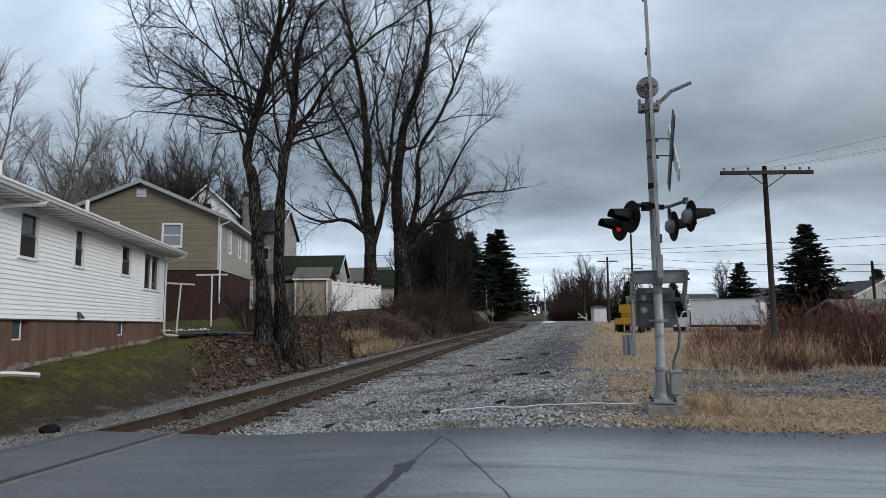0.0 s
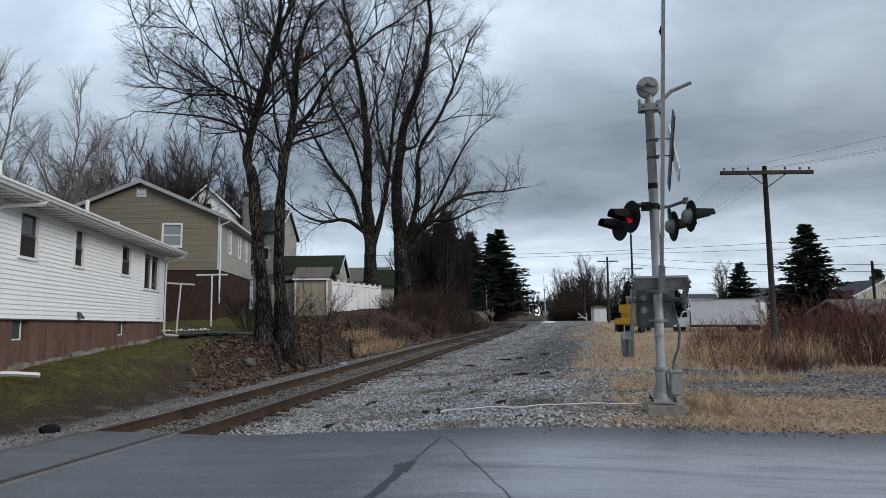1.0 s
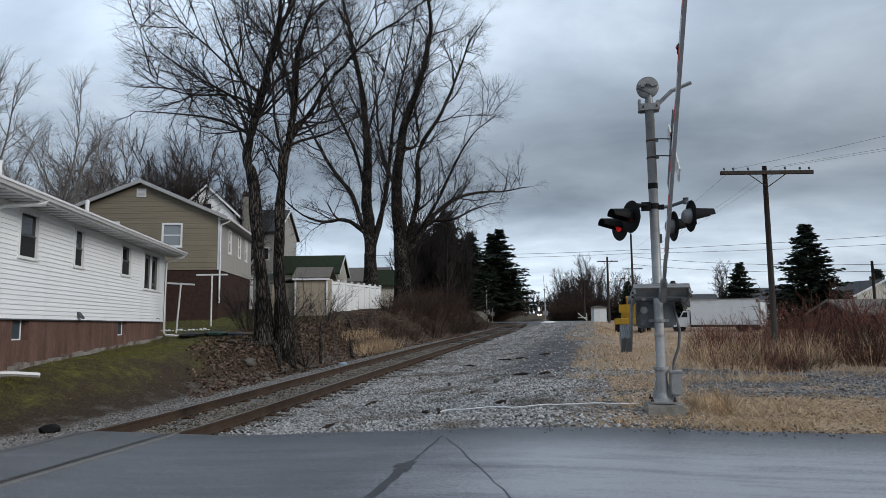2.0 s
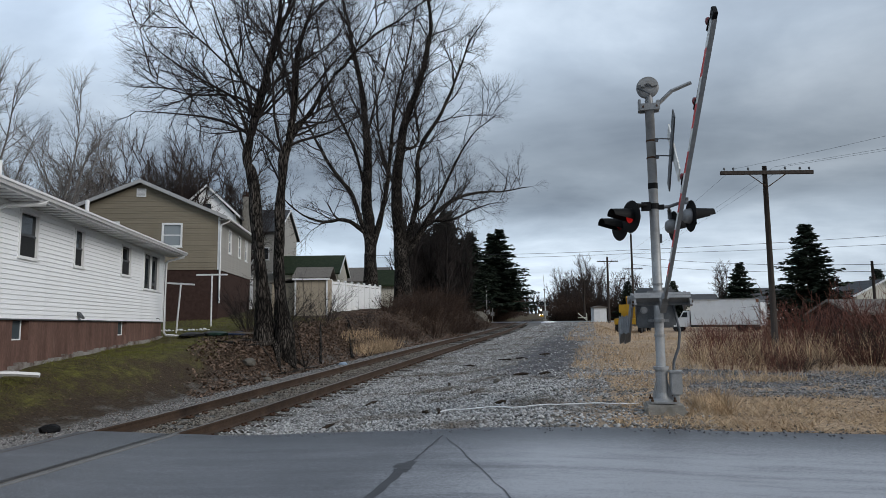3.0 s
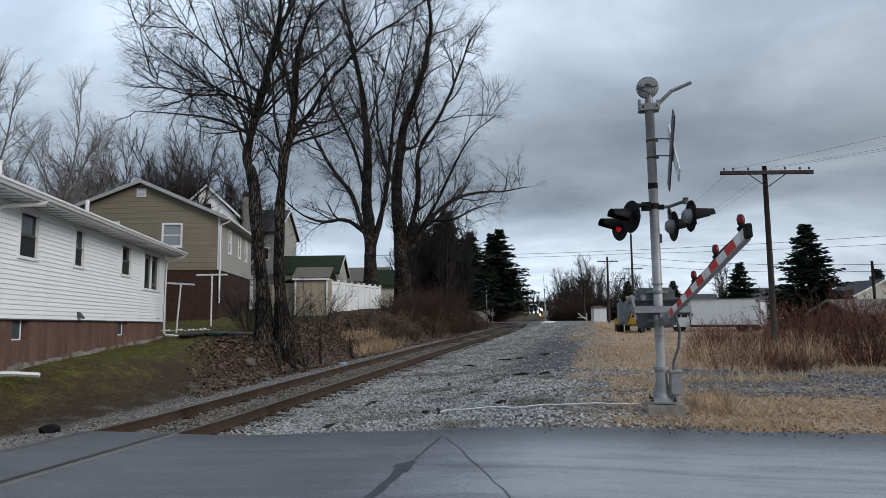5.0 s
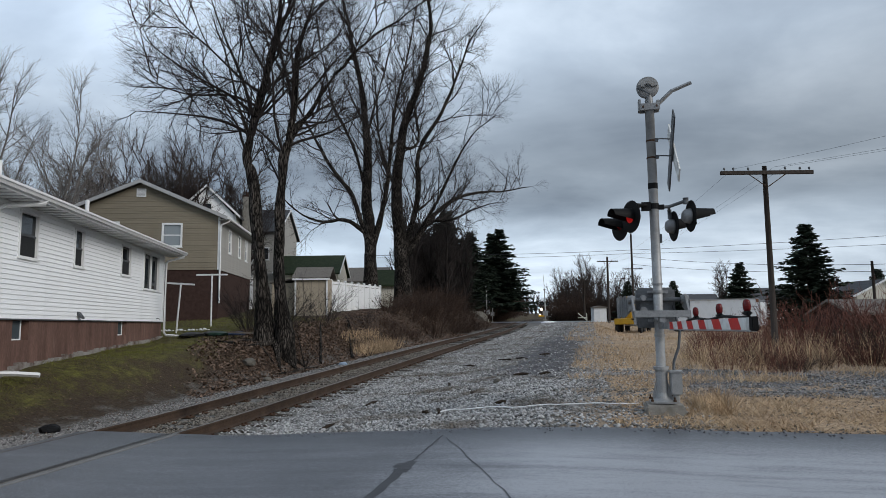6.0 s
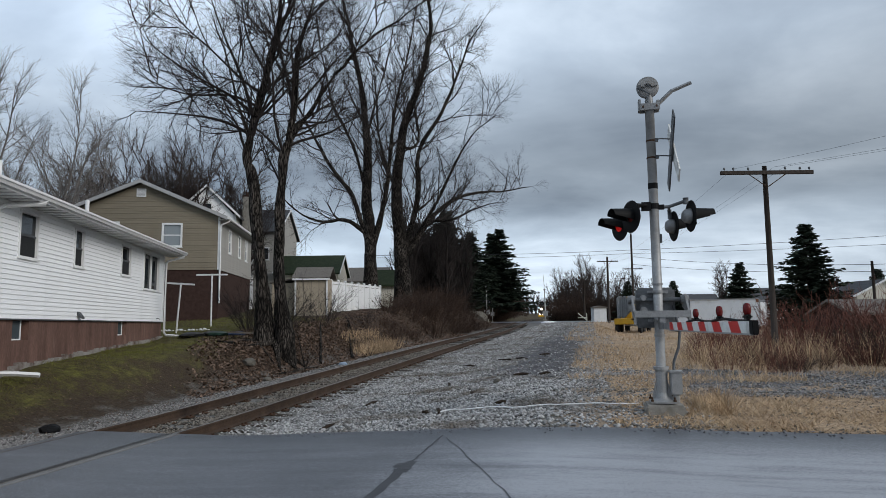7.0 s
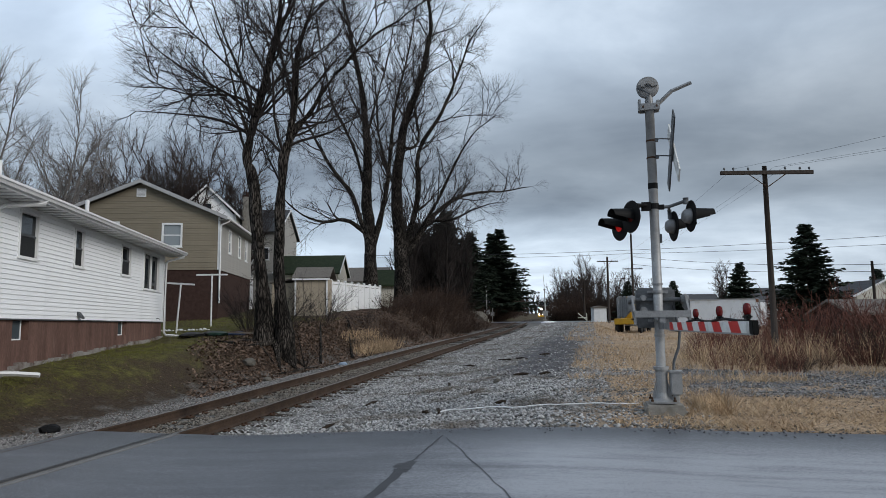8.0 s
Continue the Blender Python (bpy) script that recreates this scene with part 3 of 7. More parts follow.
    patch = op("MULTIPLY", op("MULTIPLY", rise(Xw, 1.2, 2.0), rise(Y, 12.2, 13.0)), op("MULTIPLY", rise(op("MULTIPLY", Y, -1.0), -20, -17), rise(n_big, 0.42, 0.50)))
    right = mixed(patch, right, cinder)
    right = mixed(rise(X, 14, 22), right, far)
    left = mixed(rise(op("ADD", Xw, op("MULTIPLY", Y, 0.6)), -0.9, 0.6), lawn, litter)
    left = mixed(rise(op("MULTIPLY", Xw, -1.0), 13.6, 15.4), left, lawn)
    left = mixed(rise(op("MULTIPLY", Xw, -1.0), 40, 60), left, far)
    col = mixed(rise(op("MULTIPLY", Xw, -1.0), 9.2, 10.1), right, left)
    col = mixed(rise(Y, 110, 140), col, far)
    L(col, b.inputs["Base Color"])
    b.inputs["Roughness"].default_value, b.inputs["Specular IOR Level"].default_value = 0.92, 0.2
    bp = N("ShaderNodeBump")
    bp.inputs["Strength"].default_value, bp.inputs["Distance"].default_value = 0.7, 0.04
    L(op("ADD", vor.outputs["Distance"], n_fine), bp.inputs["Height"]), L(bp.outputs[0], b.inputs["Normal"])
    return m


def spread(fine, lo, hi, out_lo, out_hi, grow=1.22):
    mid = list(np.arange(lo, hi + 1e-6, fine))
    a, s = lo, fine
    low = []
    while a > out_lo:
        s *= grow
        a -= s
        low.append(a)
    a, s, high = hi, fine, []
    while a < out_hi:
        s *= grow
        a += s
        high.append(a)
    return np.array(low[::-1] + mid + high)


def sheet(name, xs, ys, height, mats, label="", category="", kind="structure"):
    X, Y = np.meshgrid(xs, ys)
    Z = height(X, Y)
    nx, ny = len(xs), len(ys)
    i = np.arange((ny - 1) * (nx - 1))
    r, c = i // (nx - 1), i % (nx - 1)
    a = r * nx + c
    g = Geo()
    g.v = np.stack([X.ravel(), Y.ravel(), Z.ravel()], 1).tolist()
    g.f = np.stack([a, a + 1, a + nx + 1, a + nx], 1).tolist()
    ob = part(name, g, mats, None, label, smooth=True)
    return tagged(ob, label, category, kind=kind)


sheet("ground", spread(0.3, -19, 9, -2500, 2500), spread(0.3, 7.9, 41.1, -60, 3500), land_top, ground_material(),
      "gravel, leaf litter and dry winter grass beside the railway", "ground")


# ---- roads ----
def road_strip(name, y0, y1, label, x0=-60, x1=60):
    xs = np.concatenate([np.arange(x0, -20, 2.0), np.arange(-20, -8.1, 0.4), [-8.02, -8.01], np.arange(-7.9, 12, 0.4), np.arange(12, x1 + 1, 2.0)])
    ys = np.linspace(y0, y1, 14)
    X, Y = np.meshgrid(xs, ys)
    edge = np.array([0.09 * noise.noise((x * 0.9, 3.3, 0)) + 0.05 * noise.noise((x * 3.7, 1.3, 0)) for x in xs])
    Y[-1] += edge
    if y1 < 20:
        Y[:, xs < TRACK - GAUGE / 2 - 0.15] *= 6.6 / y1
    Z = lane_z(X, Y)
    Z[0] -= 0.09
    Z[-1] -= 0.09
    Y[-2] = Y[-1] - 0.03
    nx = len(xs)
    g = Geo()
    g.v = np.stack([X.ravel(), Y.ravel(), Z.ravel()], 1).tolist()
    g.f = [(r * nx + c, r * nx + c + 1, (r + 1) * nx + c + 1, (r + 1) * nx + c) for r in range(len(ys) - 1) for c in range(nx - 1)]
    return tagged(part(name, g, M["asphalt"], None, label, smooth=True), label, "road", kind="structure")


ROAD = road_strip("road", 0.6, 9.0, "worn grey asphalt road over the level crossing")
road_strip("road_far", 88.4, 95.2, "distant grey asphalt cross street")


def crack(pts, w):
    pts = [Vector((x, y, float(lane_z(x, y)) + 0.004)) for x, y in pts]
    g = Geo()
    v = []
    for i, p in enumerate(pts):
        d = (pts[min(i + 1, len(pts) - 1)] - pts[max(i - 1, 0)]).normalized()
        s = Vector((-d.y, d.x, 0)) * w * (0.6 + 0.8 * random.random())
        v += [p - s, p + s]
    g.add(v, [(2 * i, 2 * i + 1, 2 * i + 3, 2 * i + 2) for i in range(len(pts) - 1)])
    return part("tar_seam", g, M["seal"], ROAD, "black tar-sealed crack")


def wander(x0, y0, x1, y1, n, amp):
    return [(x0 + (x1 - x0) * i / n + random.uniform(-amp, amp), y0 + (y1 - y0) * i / n + random.uniform(-amp, amp)) for i in range(n + 1)]


CRACKS = [(-1.97, 8.45), (-1.97, 7.0), (-1.98, 4.6), (-1.88, 8.3), (-0.55, 5.2)]
crack(wander(CRACKS[0][0], CRACKS[0][1], CRACKS[1][0], CRACKS[1][1], 12, 0.012), 0.012)
crack(wander(CRACKS[1][0], CRACKS[1][1], CRACKS[2][0], CRACKS[2][1], 10, 0.02), 0.05)
crack(wander(CRACKS[3][0], CRACKS[3][1], CRACKS[4][0], CRACKS[4][1], 14, 0.02), 0.006)
crack(wander(-2.02, 6.9, -1.93, 6.5, 5, 0.03), 0.09)


# ---- track ----
def rails():
    ys = np.concatenate([np.arange(-30, 9.0, 1.0), np.arange(9.0, 60, 1.5), np.arange(60, 480, 6.0)])
    prof = [(-0.075, -0.17), (0.075, -0.17), (0.07, -0.155), (0.012, -0.135), (0.011, -0.045), (0.035, -0.035), (0.037, -0.006), (0.030, 0.0), (-0.030, 0.0), (-0.037, -0.006), (-0.035, -0.035), (-0.011, -0.045), (-0.012, -0.135), (-0.07, -0.155)]
    track = thing("railway_track", pose(0, 0, 0), "single railway track with rusty rails on weathered ties", "railway track", kind="structure")
    n = len(prof)
    for side in (-1, 1):
        g, top = Geo(), Geo()
        xc, zc = track_x(ys) + side * GAUGE / 2, rail_z(ys)
        g.v = [(x + px, y, z + pz) for x, y, z in zip(xc, ys, zc) for px, pz in prof]
        g.f = [(i * n + j, i * n + (j + 1) % n, (i + 1) * n + (j + 1) % n, (i + 1) * n + j) for i in range(len(ys) - 1) for j in range(n)]
        r = part("rail", g, M["rail"], track, "rust-brown steel rail with a worn head")
        top.v = [(x + px, y, z + 0.003) for x, y, z in zip(xc, ys, zc) for px in (-0.026, 0.026)]
        top.f = [(2 * i, 2 * i + 1, 2 * i + 3, 2 * i + 2) for i in range(len(ys) - 1)]
        part("running_surface", top, M["railtop"], r, "dull worn running surface")
    # ties with plates and spikes
    tie = mesh_of("tie", Geo().box((0, 0, -0.09), (2.6, 0.22, 0.18)), M["tie"], bevel=0.012)
    plate = mesh_of("tie_plate", Geo().box((0, 0, 0.010), (0.34, 0.19, 0.02)).box((-0.095, 0.06, 0.03), (0.03, 0.03, 0.035)).box((0.095, -0.06, 0.03), (0.03, 0.03, 0.035)).box((0.095, 0.06, 0.028), (0.03, 0.03, 0.03)), M["iron"])
    y = 9.35
    while y < 85:
        z = float(rail_z(y)) - 0.19
        dx, tilt = random.uniform(-0.06, 0.06), random.uniform(-1.5, 1.5)
        t = part("tie", tie, None, track, at=pose(float(track_x(y)) + dx, y, z + random.uniform(-0.012, 0.008), 0, 0, tilt))
        if y < 40:
            for side in (-1, 1):
                part("tie_plate", plate, None, t, at=pose(side * GAUGE / 2 - dx, 0, 0.001))
        y += 0.53 + random.uniform(-0.03, 0.03)
    # the crossing: flangeway strips beside the rails through the road
    for x, w, name in ((TRACK + GAUGE / 2 + 0.037 + 0.045, 0.07, "edge_strip"),):
        ys2 = np.linspace(0.8, 8.98, 16)
        g = Geo()
        g.v = [(x + s * w / 2, q, float(lane_z(x, q)) + dz) for q in ys2 for s, dz in ((-1, -0.04), (-1, 0.012), (1, 0.012), (1, -0.04))]
        g.f = [(i * 4 + j, i * 4 + (j + 1) % 4, i * 4 + 4 + (j + 1) % 4, i * 4 + 4 + j) for i in range(15) for j in range(4)]
        part(name, g, M["flange"], track, "worn pale edge strip beside the rail")
    # no gap is cut: a flat black strip paints its shade
    g = Geo()
    x = TRACK + GAUGE / 2 - 0.09
    g.v = [(x + s * 0.05, q, float(lane_z(x, q)) + 0.005) for q in np.linspace(0.8, 8.98, 16) for s in (-1, 1)]
    g.f = [(2 * i, 2 * i + 1, 2 * i + 3, 2 * i + 2) for i in range(15)]
    part("flangeway_gap", g, M["blacksheet"], track, "flat black strip for the shaded gap inside the rail")


rails()

# ---- signal mast with the gate ----
MAST = (1.0, 10.4)
PIVOT = 1.68


def lamp_unit(parent, at, bulb_key):
    """A flashing lamp: its axis is +x."""
    turn = Matrix.Rotation(radians(90), 4, "Y")
    head = part("lamp_head", Geo().turned([(0.02, -0.125), (0.07, -0.12), (0.105, -0.085), (0.118, -0.02), (0.118, 0.0)], turn), M["galv"], parent, "pale grey cast lamp housing", smooth=True, at=at)
    ring = Geo().turned([(0.10, 0.0), (0.24, -0.004), (0.245, 0.004), (0.24, 0.012), (0.10, 0.012)], turn, 32)
    part("background_disc", ring, M["black"], head, "round black background disc")
    part("red_lens", Geo().turned([(0.0, 0.02), (0.06, 0.017), (0.105, 0.004)][::-1], turn, 24), M["redlens"], head, "dark red lens")
    g = Geo()
    n = 15
    v = []
    for xx, r, spread_a in ((0.012, 0.125, 118), (0.16, 0.12, 104), (0.34, 0.112, 84)):
        for rr in (r, r - 0.006):
            for j in range(n):
                a = radians(90 + spread_a * (2 * j / (n - 1) - 1))
                v.append((xx, rr * math.cos(a), rr * math.sin(a)))
    f = []
    for k in range(2):
        for inner in range(2):
            o, q = (2 * k + inner) * n, (2 * k + 2 + inner) * n
            f += [(o + j, o + j + 1, q + j + 1, q + j) for j in range(n - 1)]
    g.add(v, f)
    part("hood", g, M["black"], head, "long black hood", smooth=True)
    bulb = part("lit_disc", Geo().turned([(0.0, 0.008), (0.07, 0.006), (0.098, 0.0)][::-1], turn, 24), M["redglow"], head, "glowing red light")
    bulb["flash"] = bulb_key
    return bulb


def crossing_signal():
    x0, y0 = MAST
    z0 = 0.0
    sig = thing("crossing_signal", pose(x0, y0, z0), "silver railway crossing signal mast with flashing lamps and gate", "crossing signal")
    part("footing", Geo().box((0.02, 0, 0.02), (0.56, 0.56, 0.2)), M["concrete"], sig, "chipped concrete footing", bevel=0.03)
    base = Geo().box((0, 0, 0.15), (0.36, 0.36, 0.03))
    base.turned([(0.15, 0.16), (0.105, 0.20), (0.088, 0.28), (0.085, 0.60), (0.10, 0.61), (0.10, 0.65), (0.075, 0.66)], None, 20)
    b = part("mast_base", base, M["alu"], sig, "silver cast mast base", bevel=0.006)
    for sx in (-1, 1):
        for sy in (-1, 1):
            part("anchor_bolt", Geo().cyl((sx * 0.16, sy * 0.16, 0.16), (sx * 0.16, sy * 0.16, 0.23), 0.014, n=6).cyl((sx * 0.16, sy * 0.16, 0.165), (sx * 0.16, sy * 0.16, 0.19), 0.026, n=6), M["iron"], b)
    for sx in (-1, 1):
        part("base_rib", Geo().prism([(sx * 0.08, 0.16), (sx * 0.16, 0.16), (sx * 0.09, 0.45)], -0.012, 0.012), M["alu"], b)
    jb = part("junction_box", Geo().box((0.20, -0.02, 0.42), (0.17, 0.2, 0.33)), M["alu"], sig, "small silver junction box", bevel=0.02)
    part("box_lid", Geo().box((0.20, -0.02, 0.60), (0.19, 0.22, 0.03)), M["alu"], jb, bevel=0.008)
    part("drain_pipe", Geo().cyl((0.2, -0.02, 0.14), (0.2, -0.02, 0.27), 0.045, n=12), M["alu"], jb)
    part("mast", Geo().cyl((0, 0, 0.5), (0, 0, 4.76), 0.070, n=20), M["alu"], sig, "tall silver-painted steel mast", smooth=True)
    for z, r, h, mm, lab in ((3.40, 0.074, 0.09, "black", "black tape band"), (4.15, 0.077, 0.025, "iron", "clamp band"), (3.88, 0.077, 0.025, "iron", "clamp band"), (1.12, 0.082, 0.035, "alu", ""), (1.9, 0.080, 0.03, "galv", ""), (0.63, 0.115, 0.04, "alu", "")):
        part("mast_band", Geo().cyl((0, 0, z), (0, 0, z + h), r, n=20), M[mm], sig, lab)
    part("cable_clip", Geo().box((0.085, 0, 2.62), (0.03, 0.06, 0.14)), M["darksteel"], sig, "small dark cable cover", bevel=0.006)
    # bell
    bell = part("bell", Geo().turned([(0.03, -0.12), (0.10, -0.11), (0.150, -0.07), (0.158, -0.012), (0.148, 0.0), (0.170, 0.008), (0.172, 0.03), (0.16, 0.045), (0.12, 0.055), (0.0, 0.06)], Matrix.Rotation(radians(100), 4, "X") @ Matrix.Rotation(radians(0), 4, "Y"), 28), M["galv"], sig, "round grey crossing bell", smooth=True, at=pose(-0.02, -0.02, 5.02))
    half = [(0.165 * math.cos(a), 0.165 * math.sin(a)) for a in [radians(8 + 164 * k / 14) for k in range(15)]] + [(0.055 * math.cos(a), 0.055 * math.sin(a)) for a in [radians(172 - 164 * k / 8) for k in range(9)]]
    part("gong_cover", Geo().prism(half, -0.085, -0.045, Matrix.Rotation(radians(10), 4, "X")), M["alu"], bell, "half-round cover over the gong", bevel=0.006)
    part("gong_boss", Geo().cyl((0, -0.10, 0.02), (0, -0.15, 0.01), 0.02, n=10), M["darksteel"], bell)
    part("gong_arm", Geo().box((-0.13, -0.08, 0.0), (0.05, 0.05, 0.05)).tube([(-0.14, -0.09, -0.02), (0.02, -0.14, -0.14), (-0.05, -0.12, -0.26)], 0.013, 6), M["darksteel"], bell)
    part("mast_cap", Geo().cyl((0, 0, 4.74), (0, 0, 4.90), 0.062, 0.055, 18), M["galv"], sig, smooth=False)
    br = part("top_bracket", Geo().box((0, -0.07, 4.70), (0.30, 0.05, 0.11)).box((0, 0.07, 4.70), (0.30, 0.05, 0.11)).box((-0.15, 0, 4.74), (0.04, 0.14, 0.19)).box((0.13, 0, 4.74), (0.05, 0.1, 0.14)), M["galv"], sig, "galvanised bracket at the mast top", bevel=0.006)
    for sx in (-0.1, 0.1):
        part("bolt", Geo().cyl((sx, -0.09, 4.70), (sx, -0.115, 4.70), 0.016, n=6), M["iron"], br)
    part("bracket_arm", Geo().tube([(0.12, 0, 4.74), (0.34, 0, 4.945), (0.62, 0, 5.05), (0.64, 0, 5.055)], [0.032, 0.032, 0.03, 0.03], 4), M["galv"], sig, "bent galvanised bracket arm")
    # crossbuck, seen nearly edge on
    cb = part("crossbuck", Geo().box((0, 0, 0), (0.02, 0.05, 0.3)), M["darksteel"], sig, "white crossbuck sign seen from its edge", at=pose(0.31, -0.02, 3.97, 0, 0, 0.5))
    # the front blade's dark grey paints in its back-lit side
    for a, off, mm in ((45, -0.018, "darksteel"), (-45, 0.018, "white")):
        part("blade", Geo().box((off, 0, 0), (0.022, 0.23, 1.34), Matrix.Rotation(radians(a), 4, "X")), M[mm], cb, "white sign blade, the dark one coloured as back-lit", bevel=0.003)
    for z in (4.17, 3.90):
        part("sign_bracket", Geo().tube([(0.07, -0.03, z), (0.12, -0.07, z + 0.01), (0.31, -0.03, z)], 0.011, 6).box((0.08, -0.03, z), (0.05, 0.06, 0.05)), M["darksteel"], sig, "thin black sign bracket")
    # lamp arms and lamps
    arm = part("lamp_arm", Geo().tube([(-0.30, -0.42, 3.10), (-0.2, -0.14, 3.13), (-0.06, 0, 3.15)], 0.028, 10).tube([(-0.2, -0.14, 3.13), (-0.38, 0.36, 3.10)], 0.024, 10), M["black"], sig, "black lamp cross-arm", smooth=True)
    part("arm_hub", Geo().cyl((0, 0, 3.08), (0, 0, 3.17), 0.078, n=16).box((-0.12, -0.03, 3.125), (0.14, 0.09, 0.13)).box((0.11, 0, 3.11), (0.08, 0.08, 0.07)), M["black"], sig, "dark clamp hub")
    part("lamp_arm", Geo().tube([(0.06, 0, 3.11), (0.22, 0.0, 3.11), (0.47, -0.01, 3.19)], 0.026, 10).tube([(0.22, 0.0, 3.11), (0.28, 0.45, 3.09)], 0.022, 10).cyl((0.47, -0.01, 3.14), (0.47, -0.01, 3.235), 0.042, n=12).cyl((0.28, 0.45, 2.98), (0.28, 0.45, 3.13), 0.032, n=10), M["darksteel"], sig, "dark lamp cross-arm", smooth=True)
    bulbs = {}
    bulbs["b"] = lamp_unit(sig, pose(-0.37, -0.42, 2.92, 0, 0, 209), "b")
    bulbs["a"] = lamp_unit(sig, pose(-0.50, 0.36, 2.89, 0, 0, 209), "a")
    bulbs["c"] = lamp_unit(sig, pose(0.53, -0.01, 2.95, 0, 0, 11), "b")
    bulbs["d"] = lamp_unit(sig, pose(0.33, 0.45, 2.86, 0, 0, 11), "a")
    # gate machine behind the mast
    box = part("gate_machine", Geo().box((-0.02, 0.34, 1.56), (0.58, 0.36, 0.62)), M["machine"], sig, "grey gate machine housing", bevel=0.035)
    part("cover", Geo().box((-0.06, 0.12, 1.55), (0.44, 0.05, 0.54)).box((-0.06, 0.14, 1.55), (0.5, 0.03, 0.6)), M["machine"], box, bevel=0.012)
    for sx, z in ((-0.21, 1.70), (-0.21, 1.52)):
        part("cover_knob", Geo().cyl((sx, 0.10, z), (sx, 0.04, z), 0.055, n=14).cyl((sx, 0.05, z), (sx, 0.0, z), 0.035, n=10), M["alu"], box)
    for z in (1.36, 1.80):
        part("mast_clamp", Geo().cyl((0, 0, z - 0.02), (0, 0, z + 0.02), 0.085, n=16).box((0, 0.05, z), (0.30, 0.06, 0.04)), M["galv"], box)
    part("shaft", Geo().cyl((-0.40, 0.05, PIVOT), (-0.075, 0.05, PIVOT), 0.035, n=14).cyl((0.075, 0.05, PIVOT), (0.40, 0.05, PIVOT), 0.035, n=14), M["darksteel"], box)
    part("hose", Geo().tube([(0.22, 0.22, 1.70), (0.26, 0.12, 1.45), (0.30, 0.05, 1.2), (0.27, 0.03, 0.95), (0.19, 0.0, 0.75), (0.18, 0.0, 0.6)], 0.021, 8), M["darksteel"], sig, "dark flexible cable hose", smooth=True)
    # gate: its own space has the shaft as x axis, the arm along +y when level towards the road
    drop = -0.40
    gate = part("gate", Geo().box((0, 0.33, -0.20), (0.80, 0.20, 0.05)).box((0, 0.24, -0.225), (0.80, 0.014, 0.10)).box((0, 0.42, -0.225), (0.80, 0.014, 0.10)), M["galv"], sig, "galvanised gate cross channel", bevel=0.004)
    plates = {-1: [(0.40, -0.38), (0.40, -0.22), (0.08, 0.07), (-0.40, 0.06), (-0.86, 0.02), (-0.86, -0.22), (-0.40, -0.18), (0.0, -0.14)],
              1: [(0.40, -0.38), (0.40, -0.22), (0.10, 0.08), (-0.14, 0.07), (-0.14, -0.11), (0.04, -0.14)]}
    for sx in (-1, 1):
        sa = part("side_arm", Geo().prism(plates[sx], -0.016, 0.016, Matrix.Translation((-sx * 0.39, 0, 0)) @ Matrix.Rotation(radians(90), 4, "Z")), M["galv"], gate, "galvanised gate side arm")
        part("hub", Geo().cyl((-sx * 0.34, 0, 0), (-sx * 0.45, 0, 0), 0.065, n=14), M["galv"], sa)
        for yy in (0.28, 0.36):
            part("bolt", Geo().cyl((-sx * 0.40, yy, -0.30), (-sx * 0.43, yy, -0.30), 0.016, n=6), M["iron"], sa)
        if sx < 0:
            for k in range(4):
                part("counterweight", Geo().box((0.425 + 0.036 * k, -0.69, -0.08 - 0.02 * (k % 2)), (0.032, 0.30, 0.34)), M["galv"], sa, "stacked steel counterweight", bevel=0.006)
    part("arm_socket", Geo().box((0, 0.46, drop), (0.085, 0.36, 0.10)).box((0, 0.33, -0.29), (0.09, 0.16, 0.16)), M["galv"], gate, bevel=0.006)
    boom = part("gate_arm", Geo().prism([(-0.018, -0.05), (0.018, -0.05), (0.018, 0.05), (-0.018, 0.05)], 0.55, 1.06), M["galv"], gate, "red and white striped gate arm", at=Matrix.Translation((0, 0, drop)))
    L0, L1, n = 1.06, 5.0, 12
    w = (L1 - L0) / n
    for i in range(n):
        a, c, sl = L0 + i * w, L0 + (i + 1) * w, 0.05
        hh = 0.050
        p = [Vector((sx * 0.016, y, z)) for sx in (-1, 1) for y, z in ((a - sl, hh), (c - sl, hh), (c + sl, -hh), (a + sl, -hh))]
        if i == 0:
            p[0].y = p[4].y = a + sl
        g = Geo().add(p, [(0, 1, 2, 3), (7, 6, 5, 4), (0, 4, 5, 1), (1, 5, 6, 2), (2, 6, 7, 3), (3, 7, 4, 0)])
        part("stripe", g, M["white" if i % 2 else "red"], boom)
    part("edge_channel", Geo().box((0, (L0 + L1) / 2, -hh - 0.004), (0.046, L1 - L0, 0.014)), M["alu"], boom, "plain grey edge of the arm")
    part("arm_end", Geo().box((0, L1 + 0.02, 0), (0.045, 0.10, 0.112)), M["black"], boom, "black end cap", bevel=0.006)
    wirepts = [(0.0, y, 0.062 + 0.010 * math.sin(y * 5)) for y in np.linspace(2.3, 4.9, 24)]
    part("light_cable", Geo().tube(wirepts, 0.014, 6), M["black"], boom, "black cable along the arm")
    for y in (2.83, 3.93, 4.86):
        part("arm_light_base", Geo().box((0, y, 0.085), (0.045, 0.14, 0.035)), M["black"], boom, bevel=0.01)
        part("arm_light", Geo().turned([(0.022, 0.10), (0.030, 0.12), (0.032, 0.155), (0.025, 0.185), (0.012, 0.195)], Matrix.Translation((0, y, 0)), 14), M["redlens"], boom, "red gate arm light", smooth=True)
    return sig, gate, bulbs


SIGNAL, GATE, BULBS = crossing_signal()


def gate_pose(deg):
    """deg: 0 level across the road, 90 upright. The arm's own +y is laid to the world's -y."""
    return pose(0, 0.05, PIVOT) @ Matrix.Rotation(radians(182.5), 4, "Z") @ Matrix.Rotation(radians(deg), 4, "X")


